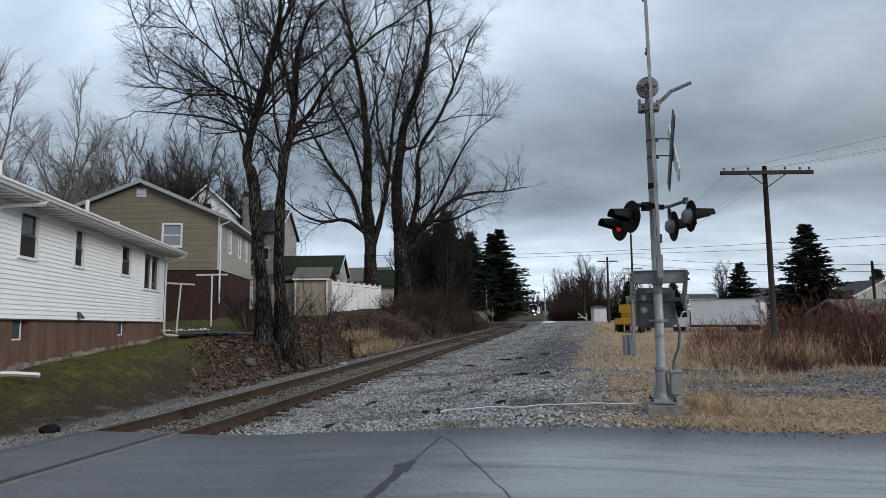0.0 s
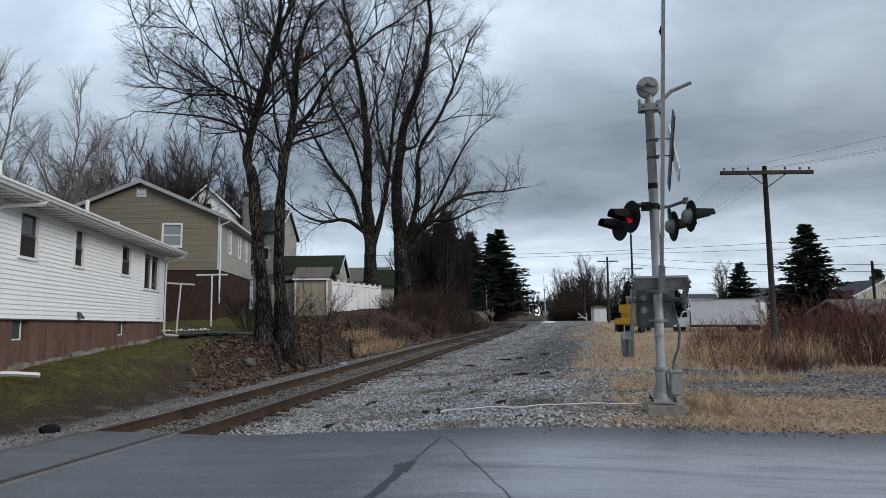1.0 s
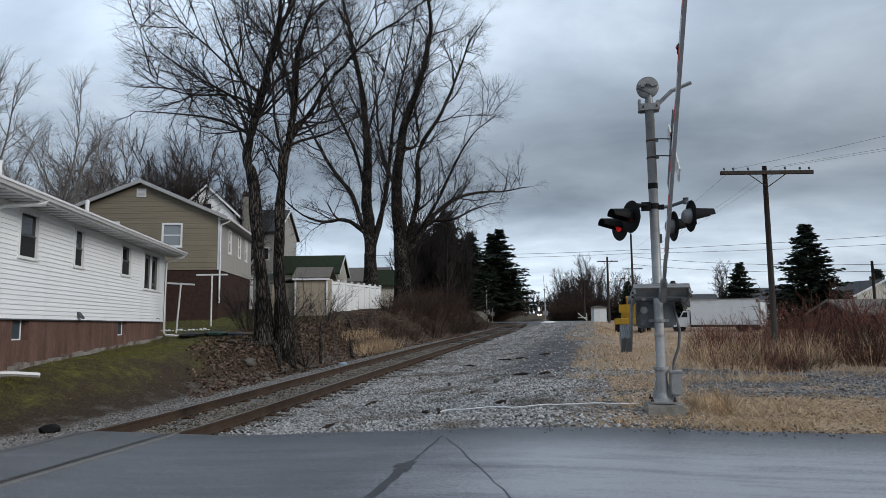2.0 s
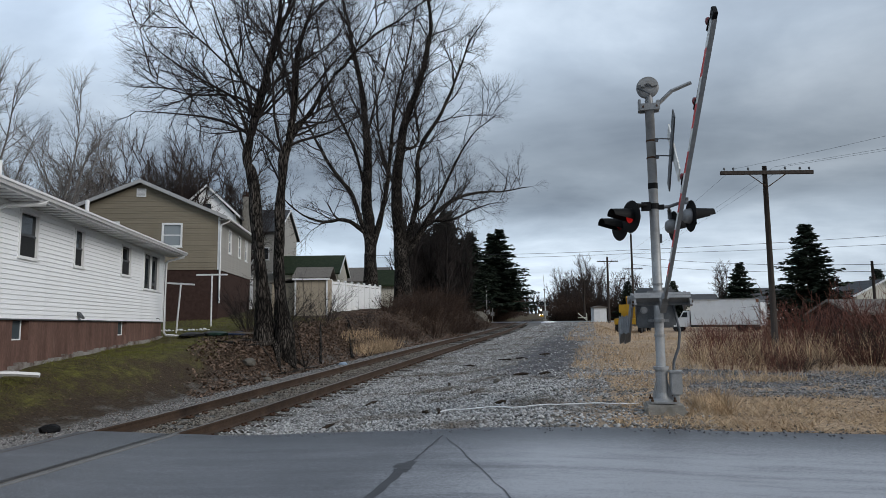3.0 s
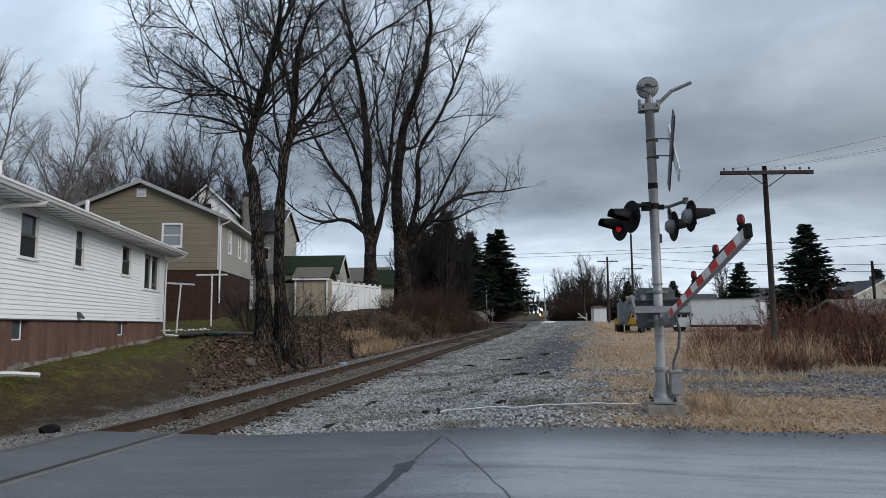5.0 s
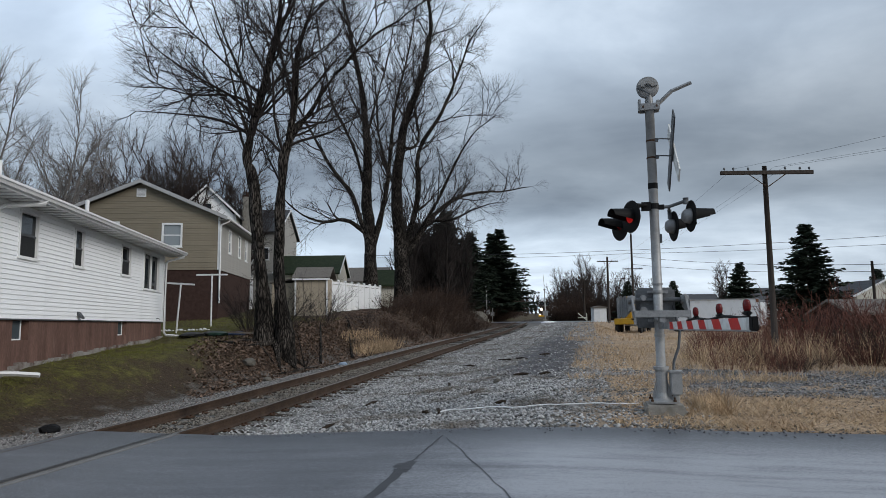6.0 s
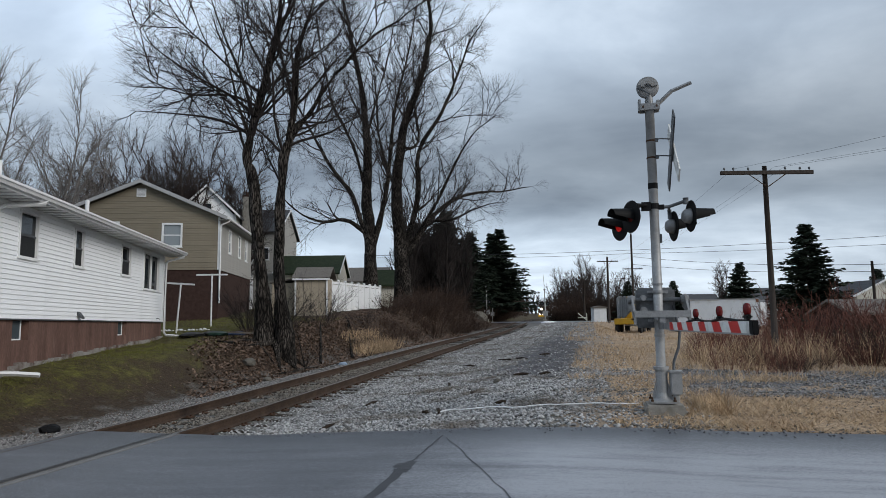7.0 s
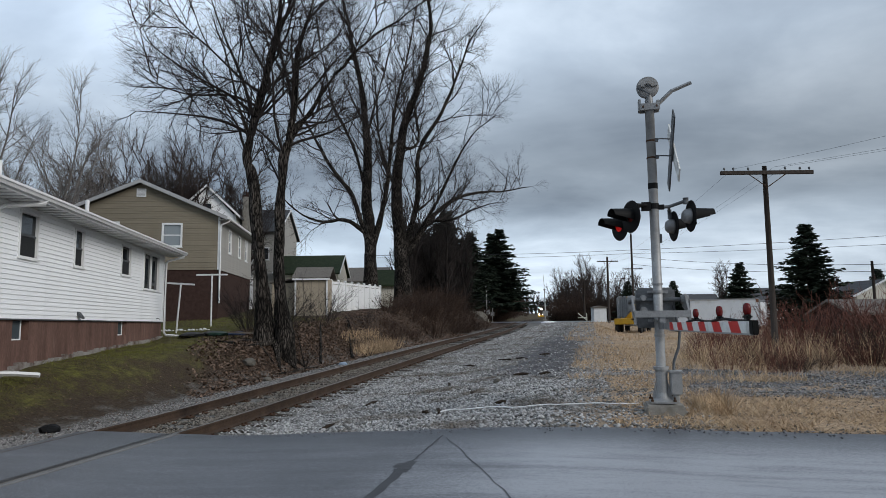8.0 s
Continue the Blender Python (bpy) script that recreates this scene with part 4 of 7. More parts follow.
# ---- houses on the bank ----
def rects(x0, x1, z0, z1, holes):
    """Cuts a wall into rectangles round its openings."""
    xs = sorted({x0, x1, *[h for o in holes for h in o[:2]]})
    out = []
    for a, c in zip(xs, xs[1:]):
        zs, cur = sorted((o[2], o[3]) for o in holes if o[0] <= a and o[1] >= c), z0
        for lo, hi in zs:
            if lo > cur:
                out.append((a, c, cur, lo))
            cur = max(cur, hi)
        if z1 > cur:
            out.append((a, c, cur, z1))
    return out


def courses(parent, x0, x1, z0, z1, holes, mats, step_h, place, roof=None, name="siding_board"):
    """Lapped boards, each a piece; place maps (along, out, up) to the house's space."""
    shared = {}
    n = int(round((z1 - z0) / step_h))
    for i in range(n):
        z = z0 + i * step_h
        a0, a1 = x0, x1
        if roof:
            a0, a1 = roof(z + step_h)
            a0, a1 = max(a0, x0), min(a1, x1)
            if a1 - a0 < 0.1:
                continue
        spans = [(a0, a1)]
        for o in holes:
            if o[2] < z + step_h * 0.6 and o[3] > z + step_h * 0.4:
                spans = [q for s in spans for q in ((s[0], min(s[1], o[0])), (max(s[0], o[1]), s[1])) if q[1] - q[0] > 0.02]
        for s0, s1 in spans:
            key = round(s1 - s0, 3)
            if key not in shared:
                L, h = s1 - s0, step_h
                v = [(p, o, u) for p in (0, L) for o, u in ((0, 0), (0.021, 0), (0.021, 0.012), (0.004, h - 0.002), (0, h - 0.002))]
                g = Geo().add([place(*q) for q in v], [(0, 1, 6, 5), (1, 2, 7, 6), (2, 3, 8, 7), (3, 4, 9, 8), (4, 3, 2, 1, 0), (5, 6, 7, 8, 9)])
                shared[key] = mesh_of(name, g, mats)
            part(name, shared[key], None, parent, at=Matrix.Translation(Vector(place(s0, 0, z)) - Vector(place(0, 0, 0))))


def window(parent, a0, a1, z0, z1, place, pane="pane", frame_w=0.06, sash=True, mullion=False, name="window", lip=0.02):
    def bar(g, p0, p1, q0, q1, o0, o1):
        v = [Vector(place(p, o, q)) for q in (q0, q1) for o in (o0, o1) for p in (p0, p1)]
        g.add(v, [(0, 2, 3, 1), (4, 5, 7, 6), (0, 1, 5, 4), (2, 6, 7, 3), (0, 4, 6, 2), (1, 3, 7, 5)])
        return g
    g = Geo()
    bar(g, a0 - lip, a0 + frame_w, z0, z1, -0.08, 0.035), bar(g, a1 - frame_w, a1 + lip, z0, z1, -0.08, 0.035)
    bar(g, a0 - lip, a1 + lip, z1 - frame_w, z1 + lip, -0.08, 0.036), bar(g, a0 - lip, a1 + lip, z0 - lip, z0 + frame_w, -0.08, 0.036)
    w = part(name, g, M["trim"], parent, "white-framed window")
    if lip > 0.01:
        part("sill", bar(Geo(), a0 - 0.05, a1 + 0.05, z0 - 0.045, z0 - 0.015, -0.02, 0.06), M["trim"], w)
    zm = (z0 + z1) / 2
    f = frame_w
    if mullion:
        am = (a0 + a1) / 2
        part("mullion", bar(Geo(), am - 0.03, am + 0.03, z0 + f, z1 - f, -0.06, 0.015), M["trim"], w)
        part("pane", bar(Geo(), a0 + f, am - 0.03, z0 + f, z1 - f, -0.05, -0.04), M[pane], w)
        part("pane", bar(Geo(), am + 0.03, a1 - f, z0 + f, z1 - f, -0.05, -0.04), M[pane], w)
    elif sash:
        part("meeting_rail", bar(Geo(), a0 + f, a1 - f, zm - 0.025, zm + 0.025, -0.06, -0.005), M["darksteel"] if pane == "pane" else M["trim"], w)
        part("pane", bar(Geo(), a0 + f, a1 - f, zm + 0.02, z1 - f, -0.045, -0.035), M[pane], w)
        part("pane", bar(Geo(), a0 + f, a1 - f, z0 + f, zm - 0.02, -0.03, -0.022), M["screen" if pane == "pane" else pane], w)
    else:
        part("pane", bar(Geo(), a0 + f, a1 - f, z0 + f, z1 - f, -0.05, -0.04), M[pane], w)
    return w


def bars(g, rs, o0, o1, place):
    for a, c, lo, hi in rs:
        v = [Vector(place(p, o, q)) for q in (lo, hi) for o in (o0, o1) for p in (a, c)]
        g.add(v, [(0, 2, 3, 1), (4, 5, 7, 6), (0, 1, 5, 4), (2, 6, 7, 3), (0, 4, 6, 2), (1, 3, 7, 5)])
    return g


def white_house():
    h = thing("white_house", pose(-15.77, 21.43, 1.33, -0.95, 0, 20.1), "white vinyl-sided bungalow on a brown painted basement", "house")
    place = lambda a, o, z: (o, a, z)
    wins = [(-10.52, -9.70, 1.36, 2.38), (-7.76, -7.2, 1.40, 2.38), (-4.42, -3.62, 1.44, 2.38), (-2.3, -0.66, 1.12, 2.38), (-13.6, -12.8, 1.36, 2.38)]
    cellar = [(-10.48, -9.78, -0.46, -0.03), (-4.36, -3.62, -0.44, -0.03)]
    L, W, top = -16.0, -8.0, 2.52
    w = part("wall", bars(Geo(), rects(L, 0, 0, top, wins), -0.2, 0, place), M["vinyl"], h)
    part("gable_wall", Geo().prism([(-0.2, 0), (-0.2, top), (W / 2, top + 1.3), (W, top), (W, 0)], -0.2, 0.0), M["vinyl"], h)
    part("gable_wall", Geo().prism([(-0.2, 0), (-0.2, top), (W / 2, top + 1.3), (W, top), (W, 0)], L, L + 0.2), M["vinyl"], h)
    part("back_wall", Geo().box((W + 0.1, L / 2, 1.26), (0.2, -L - 0.4, 2.52)), M["vinyl"], h)
    for r in rects(L, 0.0, -2.0, -0.012, cellar):
        part("basement_wall", bars(Geo(), [r], -0.24, -0.03, place), M["block"], h, "brown painted basement wall with rain streaks")
    part("basement_end", Geo().box((W / 2, -0.12, -1.0), (-W - 0.5, 0.2, 1.97)), M["block"], h)
    # bare footing edge showing along the ground
    g = Geo()
    n = 60
    for i in range(n):
        s = -13.5 + 13.5 * i / n
        lift = 0.10 + 0.10 * noise.noise((s * 1.7, 0, 3)) + 0.05 * noise.noise((s * 6, 0, 3))
        gz = float(land_z(-15.77 - s * -0.3437, 21.43 + s * 0.939)) - 1.33 + 0.017 * s
        lo = gz - 0.25
        g.box((0.0, s + 0.115, (lo + gz + lift) / 2), (0.075, 13.5 / n + 0.012, gz + lift - lo))
    part("footing", g, M["footing"], h, "bare flaking footing along the ground")
    courses(w, L, -0.09, 0.0, top, wins, M["vinyl"], 0.105, place)
    part("corner_post", Geo().box((0.01, -0.035, top / 2), (0.05, 0.09, top)), M["trim"], h)
    part("starter_strip", Geo().box((0.012, L / 2, -0.006), (0.03, -L, 0.03)), M["darksteel"], h)
    for i, o in enumerate(wins):
        window(h, *o, place, frame_w=0.03, mullion=(i == 3))
    for o in cellar:
        a0, a1, z0, z1 = o
        bw = part("basement_window", bars(Geo(), [(a0, a1 - 0.22, z0, z0 + 0.03), (a0, a0 + 0.03, z0 + 0.03, z1), (a1 - 0.25, a1 - 0.22, z0 + 0.03, z1)], -0.115, -0.085, place), M["trim"], h, "small basement window with a thin white frame")
        part("pane", bars(Geo(), [(a0 + 0.03, a1 - 0.25, z0 + 0.03, z1)], -0.11, -0.10, place), M["bluepane"], bw)
        # black panel closes the opening and stands for the shade within
        part("window_well", bars(Geo(), [(a1 - 0.22, a1 + 0.02, z0, z1)], -0.24, -0.19, place), M["blacksheet"], h, "black panel for the shade in the opening beside the basement window")
    # roof, soffit and gutter
    over, e = 0.6, 0.55
    rise_ = 1.3 + 0.17
    th = 0.06
    for sgn in (1, -1):
        xe, xr = (over, W / 2) if sgn > 0 else (W - over, W / 2)
        part("roof_slope", Geo().prism([(xe, top + 0.10), (xr, top + 0.10 + rise_), (xr, top + 0.10 + rise_ + th), (xe, top + 0.10 + th)], L - e, e), M["shingle"], h, "dark shingled low roof")
    # the soffit's grey carries the shade under the eave
    sof = part("soffit", Geo().box((over / 2, (L + e) / 2, top + 0.0), (over - 0.01, e - L, 0.02)), M["soffit"], h, "ribbed white soffit coloured grey for the eave shade")
    rib = mesh_of("soffit_rib", Geo().box((0, 0, 0), (over - 0.06, 0.17, 0.012)), M["trim"])
    y = L + 0.2
    while y < e - 0.2:
        part("soffit_rib", rib, None, sof, at=pose(over / 2, y, top - 0.017))
        y += 0.34
    part("fascia", Geo().box((over - 0.01, (L + e) / 2, top + 0.075), (0.03, e - L, 0.19)), M["trim"], h)
    gut = part("gutter", Geo().prism([(over + 0.006, top + 0.03), (over + 0.075, top + 0.03), (over + 0.10, top + 0.09), (over + 0.125, top + 0.10), (over + 0.125, top + 0.15), (over + 0.11, top + 0.15), (over + 0.105, top + 0.11), (over + 0.006, top + 0.10)], L - e, e), M["trim"], h, "white metal gutter")
    part("bargeboard", Geo().prism([(over, top - 0.02), (W / 2, top - 0.02 + rise_), (W / 2, top + 0.16 + rise_), (over, top + 0.16)], e - 0.02, e + 0.015), M["trim"], h)
    part("downspout", Geo().tube([(over + 0.05, 0.30, top + 0.04), (over + 0.04, 0.26, top - 0.05), (0.12, 0.06, top - 0.22), (0.07, 0.05, top - 0.30), (0.07, 0.05, -0.40), (0.12, 0.08, -0.49), (0.75, 0.45, -0.56), (1.05, 0.6, -0.58)], 0.042, 4), M["trim"], h, "white downspout")
    part("downspout", Geo().tube([(over + 0.05, -10.72, top + 0.05), (over + 0.03, -10.8, top - 0.04), (0.12, -11.35, top - 0.20), (0.07, -11.5, top - 0.3), (0.07, -11.5, -0.9)], 0.045, 4), M["trim"], h, "white downspout")
    for yy, hh in ((-10.3, 0.75), (-5.6, 0.75)):
        part("vent_pipe", Geo().cyl((-0.6, yy, top + 0.2), (-0.6, yy, top + 0.28 + hh), 0.055, n=10), M["trim"], h, "white plastic vent pipe")
    part("dryer_vent", Geo().prism([(0.0, 0.0), (0.14, -0.09), (0.14, -0.05), (0.03, 0.10), (0.0, 0.10)], -7.42, -7.27, Matrix.Translation((0.01, 0, 0.12))), M["darksteel"], h, "small dark wall vent hood")
    part("tap", Geo().tube([(0.0, -0.75, 0.12), (0.10, -0.75, 0.12), (0.12, -0.75, 0.08)], 0.014, 6), M["darksteel"], h)


white_house()
tagged(part("drain_pipe", Geo().tube([(-12.6, 10.6, 0.42), (-11.55, 11.15, 0.38), (-11.2, 11.35, 0.34)], 0.05, 4), M["trim"]), "white drain pipe lying on the grass by the house", "pipe")


def tan_house():
    h = thing("tan_house", pose(-18.55, 29.6, 0, 0, 0, 20.1), "tan-sided gabled house on a dark brick basement", "house")
    front = lambda a, o, z: (a, -o, z)
    side = lambda a, o, z: (o, a, z)
    W, D, zb, ze, za = -7.8, 9.5, 3.9, 6.62, 8.32
    wins = [(-2.84, -1.86, 5.08, 6.28), (-5.9, -4.92, 5.2, 6.34)]
    swins = [(2.2, 2.95, 4.95, 6.25), (5.0, 5.8, 4.95, 6.25), (7.2, 8.0, 4.95, 6.25)]
    slope = lambda z: (W, 0) if z <= ze else (W / 2 - (za - z) / (za - ze) * -W / 2, W / 2 + (za - z) / (za - ze) * -W / 2)
    w = part("front_wall", bars(Geo(), rects(W, 0, zb, ze, wins), -0.2, 0, front), M["tan"], h)
    part("gable", Geo().prism([(W, ze), (0, ze), (W / 2, za)], 0.0, 0.2), M["tan"], h)
    s = part("side_wall", bars(Geo(), rects(0.2, D, zb, ze, swins), -0.2, 0, side), M["tanside"], h, "paler grey siding on the side wall")
    part("back_wall", Geo().box((W / 2, D - 0.1, (zb + ze) / 2), (-W - 0.4, 0.2, ze - zb)), M["tan"], h)
    part("side_wall", Geo().box((W + 0.1, D / 2, (zb + ze) / 2), (0.2, D - 0.4, ze - zb)), M["tan"], h)
    part("basement", Geo().box((W / 2, D / 2, 2.6), (-W - 0.06, D - 0.06, 2.6)), M["brick"], h, "dark brick basement storey")
    courses(w, W, 0, zb, za - 0.05, wins, M["tan"], 0.125, front, roof=slope)
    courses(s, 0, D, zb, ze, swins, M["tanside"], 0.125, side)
    for o in wins:
        window(h, *o, front, "palepane", 0.07)
    for o in swins:
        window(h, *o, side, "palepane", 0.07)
    for a in (-0.0, W):
        part("corner_post", Geo().box((a - 0.03 * (1 if a == 0 else -1), -0.012, (zb + ze) / 2), (0.10, 0.05, ze - zb)), M["trim"], h)
    ov, of = 0.42, 0.32
    k = (za - ze) / (-W / 2)
    for sgn in (1, -1):
        xe = ov if sgn > 0 else W - ov
        z_e = ze - k * ov
        part("roof_slope", Geo().prism([(xe, z_e + 0.05), (W / 2, za + 0.05), (W / 2, za + 0.17), (xe, z_e + 0.17)], -of, D + of), M["brownshingle"], h, "grey-brown shingled roof")
        # rake boards and eave soffit take the same painted shade grey
        part("rake_board", Geo().prism([(xe, z_e + 0.0), (W / 2, za + 0.0), (W / 2, za + 0.19), (xe, z_e + 0.19)], -of - 0.03, -of + 0.002), M["soffit"], h, "white rake board in the soffit's shade grey")
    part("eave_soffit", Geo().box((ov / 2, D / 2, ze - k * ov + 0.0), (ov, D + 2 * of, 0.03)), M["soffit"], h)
    part("gutter", Geo().box((ov + 0.05, D / 2, ze - k * ov + 0.10), (0.11, D + 2 * of, 0.12)), M["trim"], h, "white gutter", bevel=0.015)
    part("downspout", Geo().tube([(ov + 0.05, 0.1, ze - 0.12), (ov + 0.03, 0.05, ze - 0.22), (0.07, -0.05, ze - 0.42), (0.05, -0.06, ze - 0.55), (0.05, -0.06, 2.2)], 0.045, 4), M["trim"], h, "white downspout")
    gv = part("gable_vent", Geo().box((W / 2, -0.03, 7.85), (0.46, 0.05, 0.42)), M["trim"], h, "white louvred gable vent")
    for i in range(6):
        part("louvre", Geo().box((W / 2, -0.062, 7.69 + 0.064 * i), (0.38, 0.012, 0.02)), M["soffit"], gv)


tan_house()


def plain_house(name, x, y, z, turn, w, d, wall_h, roof_h, wall, roof, label, wins=(), chimney=None, end_wins=(), rake="trim"):
    """A house with its ridge along its own x; the long side faces -y."""
    h = thing(name, pose(x, y, z, 0, 0, turn), label, "house")
    place = lambda a, o, q: (a, -o, q)
    holes = list(wins)
    part("wall", bars(Geo(), rects(-w / 2, w / 2, -2.0, wall_h, holes), -0.2, 0, place), M[wall], h)
    part("back_wall", Geo().box((0, d - 0.1, wall_h / 2 - 1), (w, 0.2, wall_h + 2)), M[wall], h)
    for s in (-1, 1):
        part("end_wall", Geo().prism([(0.2, -2), (0.2, wall_h), (d / 2, wall_h + roof_h), (d - 0.2, wall_h), (d - 0.2, -2)], s * w / 2 - 0.1, s * w / 2 + 0.1, Matrix.Rotation(radians(90), 4, "Z") @ Matrix.Scale(-1, 4, (0, 1, 0))), M[wall], h)
    for a, c, q in ((-0.35, d / 2, 1), (d + 0.35, d / 2, 1)):
        k = roof_h / (d / 2) * 0.35
        pts = [(a, wall_h - k + 0.02), (c, wall_h + roof_h + 0.02), (c, wall_h + roof_h + 0.16), (a, wall_h - k + 0.16)]
        part("roof_slope", Geo().prism(pts, -w / 2 - 0.35, w / 2 + 0.35, Matrix.Rotation(radians(90), 4, "Z") @ Matrix.Scale(-1, 4, (0, 1, 0))), M[roof], h)
        part("rake_board", Geo().prism([(p, q - 0.03) for p, q in pts[:2]] + [(p, q + 0.02) for p, q in pts[2:]], w / 2 + 0.35, w / 2 + 0.40, Matrix.Rotation(radians(90), 4, "Z") @ Matrix.Scale(-1, 4, (0, 1, 0))), M[rake], h)
        part("rake_board", Geo().prism([(p, q - 0.03) for p, q in pts[:2]] + [(p, q + 0.02) for p, q in pts[2:]], -w / 2 - 0.40, -w / 2 - 0.35, Matrix.Rotation(radians(90), 4, "Z") @ Matrix.Scale(-1, 4, (0, 1, 0))), M[rake], h)
    for o in holes:
        window(h, *o, place, "pane", 0.08)
    for zc in end_wins:
        part("end_window", Geo().box((-w / 2 - 0.12, d / 2, zc), (0.06, 0.8, 0.9)), M["trim"], h)
        part("end_pane", Geo().box((-w / 2 - 0.15, d / 2, zc), (0.02, 0.62, 0.72)), M["pane"], h)
    if chimney:
        cx, cy, cz, hh = chimney
        c = part("chimney", Geo().box((cx, cy, cz), (0.55, 0.55, hh)), M["concrete"], h, "pale rendered chimney")
        part("chimney_cap", Geo().box((cx, cy, cz + hh / 2 + 0.03), (0.65, 0.65, 0.12)).cyl((cx, cy, cz + hh / 2), (cx, cy, cz + hh / 2 + 0.35), 0.15, n=10), M["brick"], c)
    return h


plain_house("white_gabled_house", -27.0, 46.8, 2.2, 110, 8, 4.2, 6.9, 2.0, "vinyl", "shingle", "white house with a steep gable behind trees", chimney=(-2.5, -0.5, 4.2, 8.6), end_wins=(7.3,))
plain_house("dark_roofed_house", -31.6, 55.3, 2.2, 12.85, 5.4, 8, 7.4, 2.5, "tanside", "shingle", "white house with a dark shingled roof", wins=[(-0.8, 0.1, 4.6, 5.8), (1.2, 2.0, 4.6, 5.8)])
plain_house("moss_roofed_house", -26.0, 56.2, 2.2, 12.85, 5.6, 6, 3.3, 1.75, "cream", "mossroof", "cream house with a moss-green roof", wins=[(0.4, 1.6, 1.6, 2.8)])
plain_house("grey_roofed_house", -25.6, 71.5, 2.5, 12.85, 4.6, 6, 3.0, 1.6, "cream", "brownshingle", "low house with a grey shingled roof")
plain_house("mossy_shed", -15.7, 49.5, 2.4, 12.85, 1.8, 3.4, 1.55, 1.1, "cream", "mossroof", "pale shed with a mossy green roof")


def garden_shed():
    s = thing("garden_shed", pose(-14.42, 31.75, 1.45, 0, 0, 14), "small tan garden shed with a grey shingled roof", "shed")
    g = Geo().box((0, 1.1, 0.95), (1.62, 2.2, 2.1))
    b = part("wall_panel", g, M["shedwall"], s)
    for a in (-0.83, 0.83):
        part("corner_trim", Geo().box((a, -0.03, 0.95), (0.08, 0.05, 2.1)), M["trim"], s, "white corner trim")
    for a in (-0.4, 0.0, 0.4):
        part("panel_groove", Geo().box((a, -0.004, 0.95), (0.02, 0.012, 2.05)), M["wood"], b)
    part("fascia", Geo().box((0, -0.14, 1.98), (1.98, 0.04, 0.11)), M["trim"], s)
    for sg in (0, 1):
        y0, y1 = (-0.16, 1.1) if sg == 0 else (2.36, 1.1)
        part("roof_slope", Geo().prism([(y0, 2.0), (y1, 2.62), (y1, 2.69), (y0, 2.07)], -1.0, 1.0, Matrix.Rotation(radians(90), 4, "Z") @ Matrix.Scale(-1, 4, (0, 1, 0))), M["brownshingle"], s)
    # a second wing to its side, in shade
    part("side_wing", Geo().box((-1.5, 1.5, 0.85), (1.4, 2.0, 1.9)), M["shedwall"], s)
    part("side_roof", Geo().prism([(-2.3, 1.78), (-0.75, 2.05), (-0.75, 2.12), (-2.3, 1.85)], 0.4, 2.6), M["brownshingle"], s)


garden_shed()


def vinyl_fence():
    f = thing("vinyl_fence", pose(0, 0, 0), "white vinyl panel fence along the top of the bank", "fence")
    a, c = Vector((-14.12, 33.7, 0)), Vector((-13.98, 41.9, 0))
    n = 8
    for i in range(n + 1):
        p = a.lerp(c, i / n)
        z = float(land_z(p.x, p.y)) - 0.1
        top = 3.43
        post = part("post", Geo().box((p.x, p.y, (z + top) / 2), (0.12, 0.12, top - z)), M["trim"], f, bevel=0.01)
        part("post_cap", Geo().box((p.x, p.y, top + 0.015), (0.15, 0.15, 0.03)).turned([(0.09, 0), (0.0, 0.07)], Matrix.Translation((p.x, p.y, top + 0.03)), 4), M["trim"], post)
        if i < n:
            q = a.lerp(c, (i + 1) / n)
            d = (q - p)
            turn = math.atan2(d.y, d.x)
            m = Matrix.Translation((p + q) / 2) @ Matrix.Rotation(turn, 4, "Z")
            pan = part("rail", Geo().box((0, 0, top - 0.10), (d.length - 0.12, 0.05, 0.13), m), M["trim"], f)
            part("rail", Geo().box((0, 0, 1.95), (d.length - 0.12, 0.05, 0.13), m), M["trim"], f)
            for k in range(9):
                part("picket_board", Geo().box(((k - 4) * (d.length - 0.14) / 9, 0, (top + 1.75) / 2 - 0.1), ((d.length - 0.14) / 9 - 0.008, 0.03, top - 1.95), m), M["trim"], pan)


vinyl_fence()


def clothes_post(x, y, turn, hgt, arm, lean):
    z = float(land_z(x, y))
    t = thing("clothes_post", pose(x, y, z - 0.05, 0, lean, turn), "white T-shaped clothes line post standing in grass", "clothes post", "clothes posts")
    part("post", Geo().cyl((0, 0, 0), (0, 0, hgt), 0.036, n=8), M["trim"], t)
    part("cross_bar", Geo().box((0, 0, hgt - 0.04), (arm, 0.06, 0.07)), M["trim"], t)


CLOTHES = [(-16.24, 22.96), (-16.6, 25.95)]
clothes_post(*CLOTHES[0], 12, 2.08, 1.1, 4)
clothes_post(*CLOTHES[1], 12, 2.4, 1.4, 0)


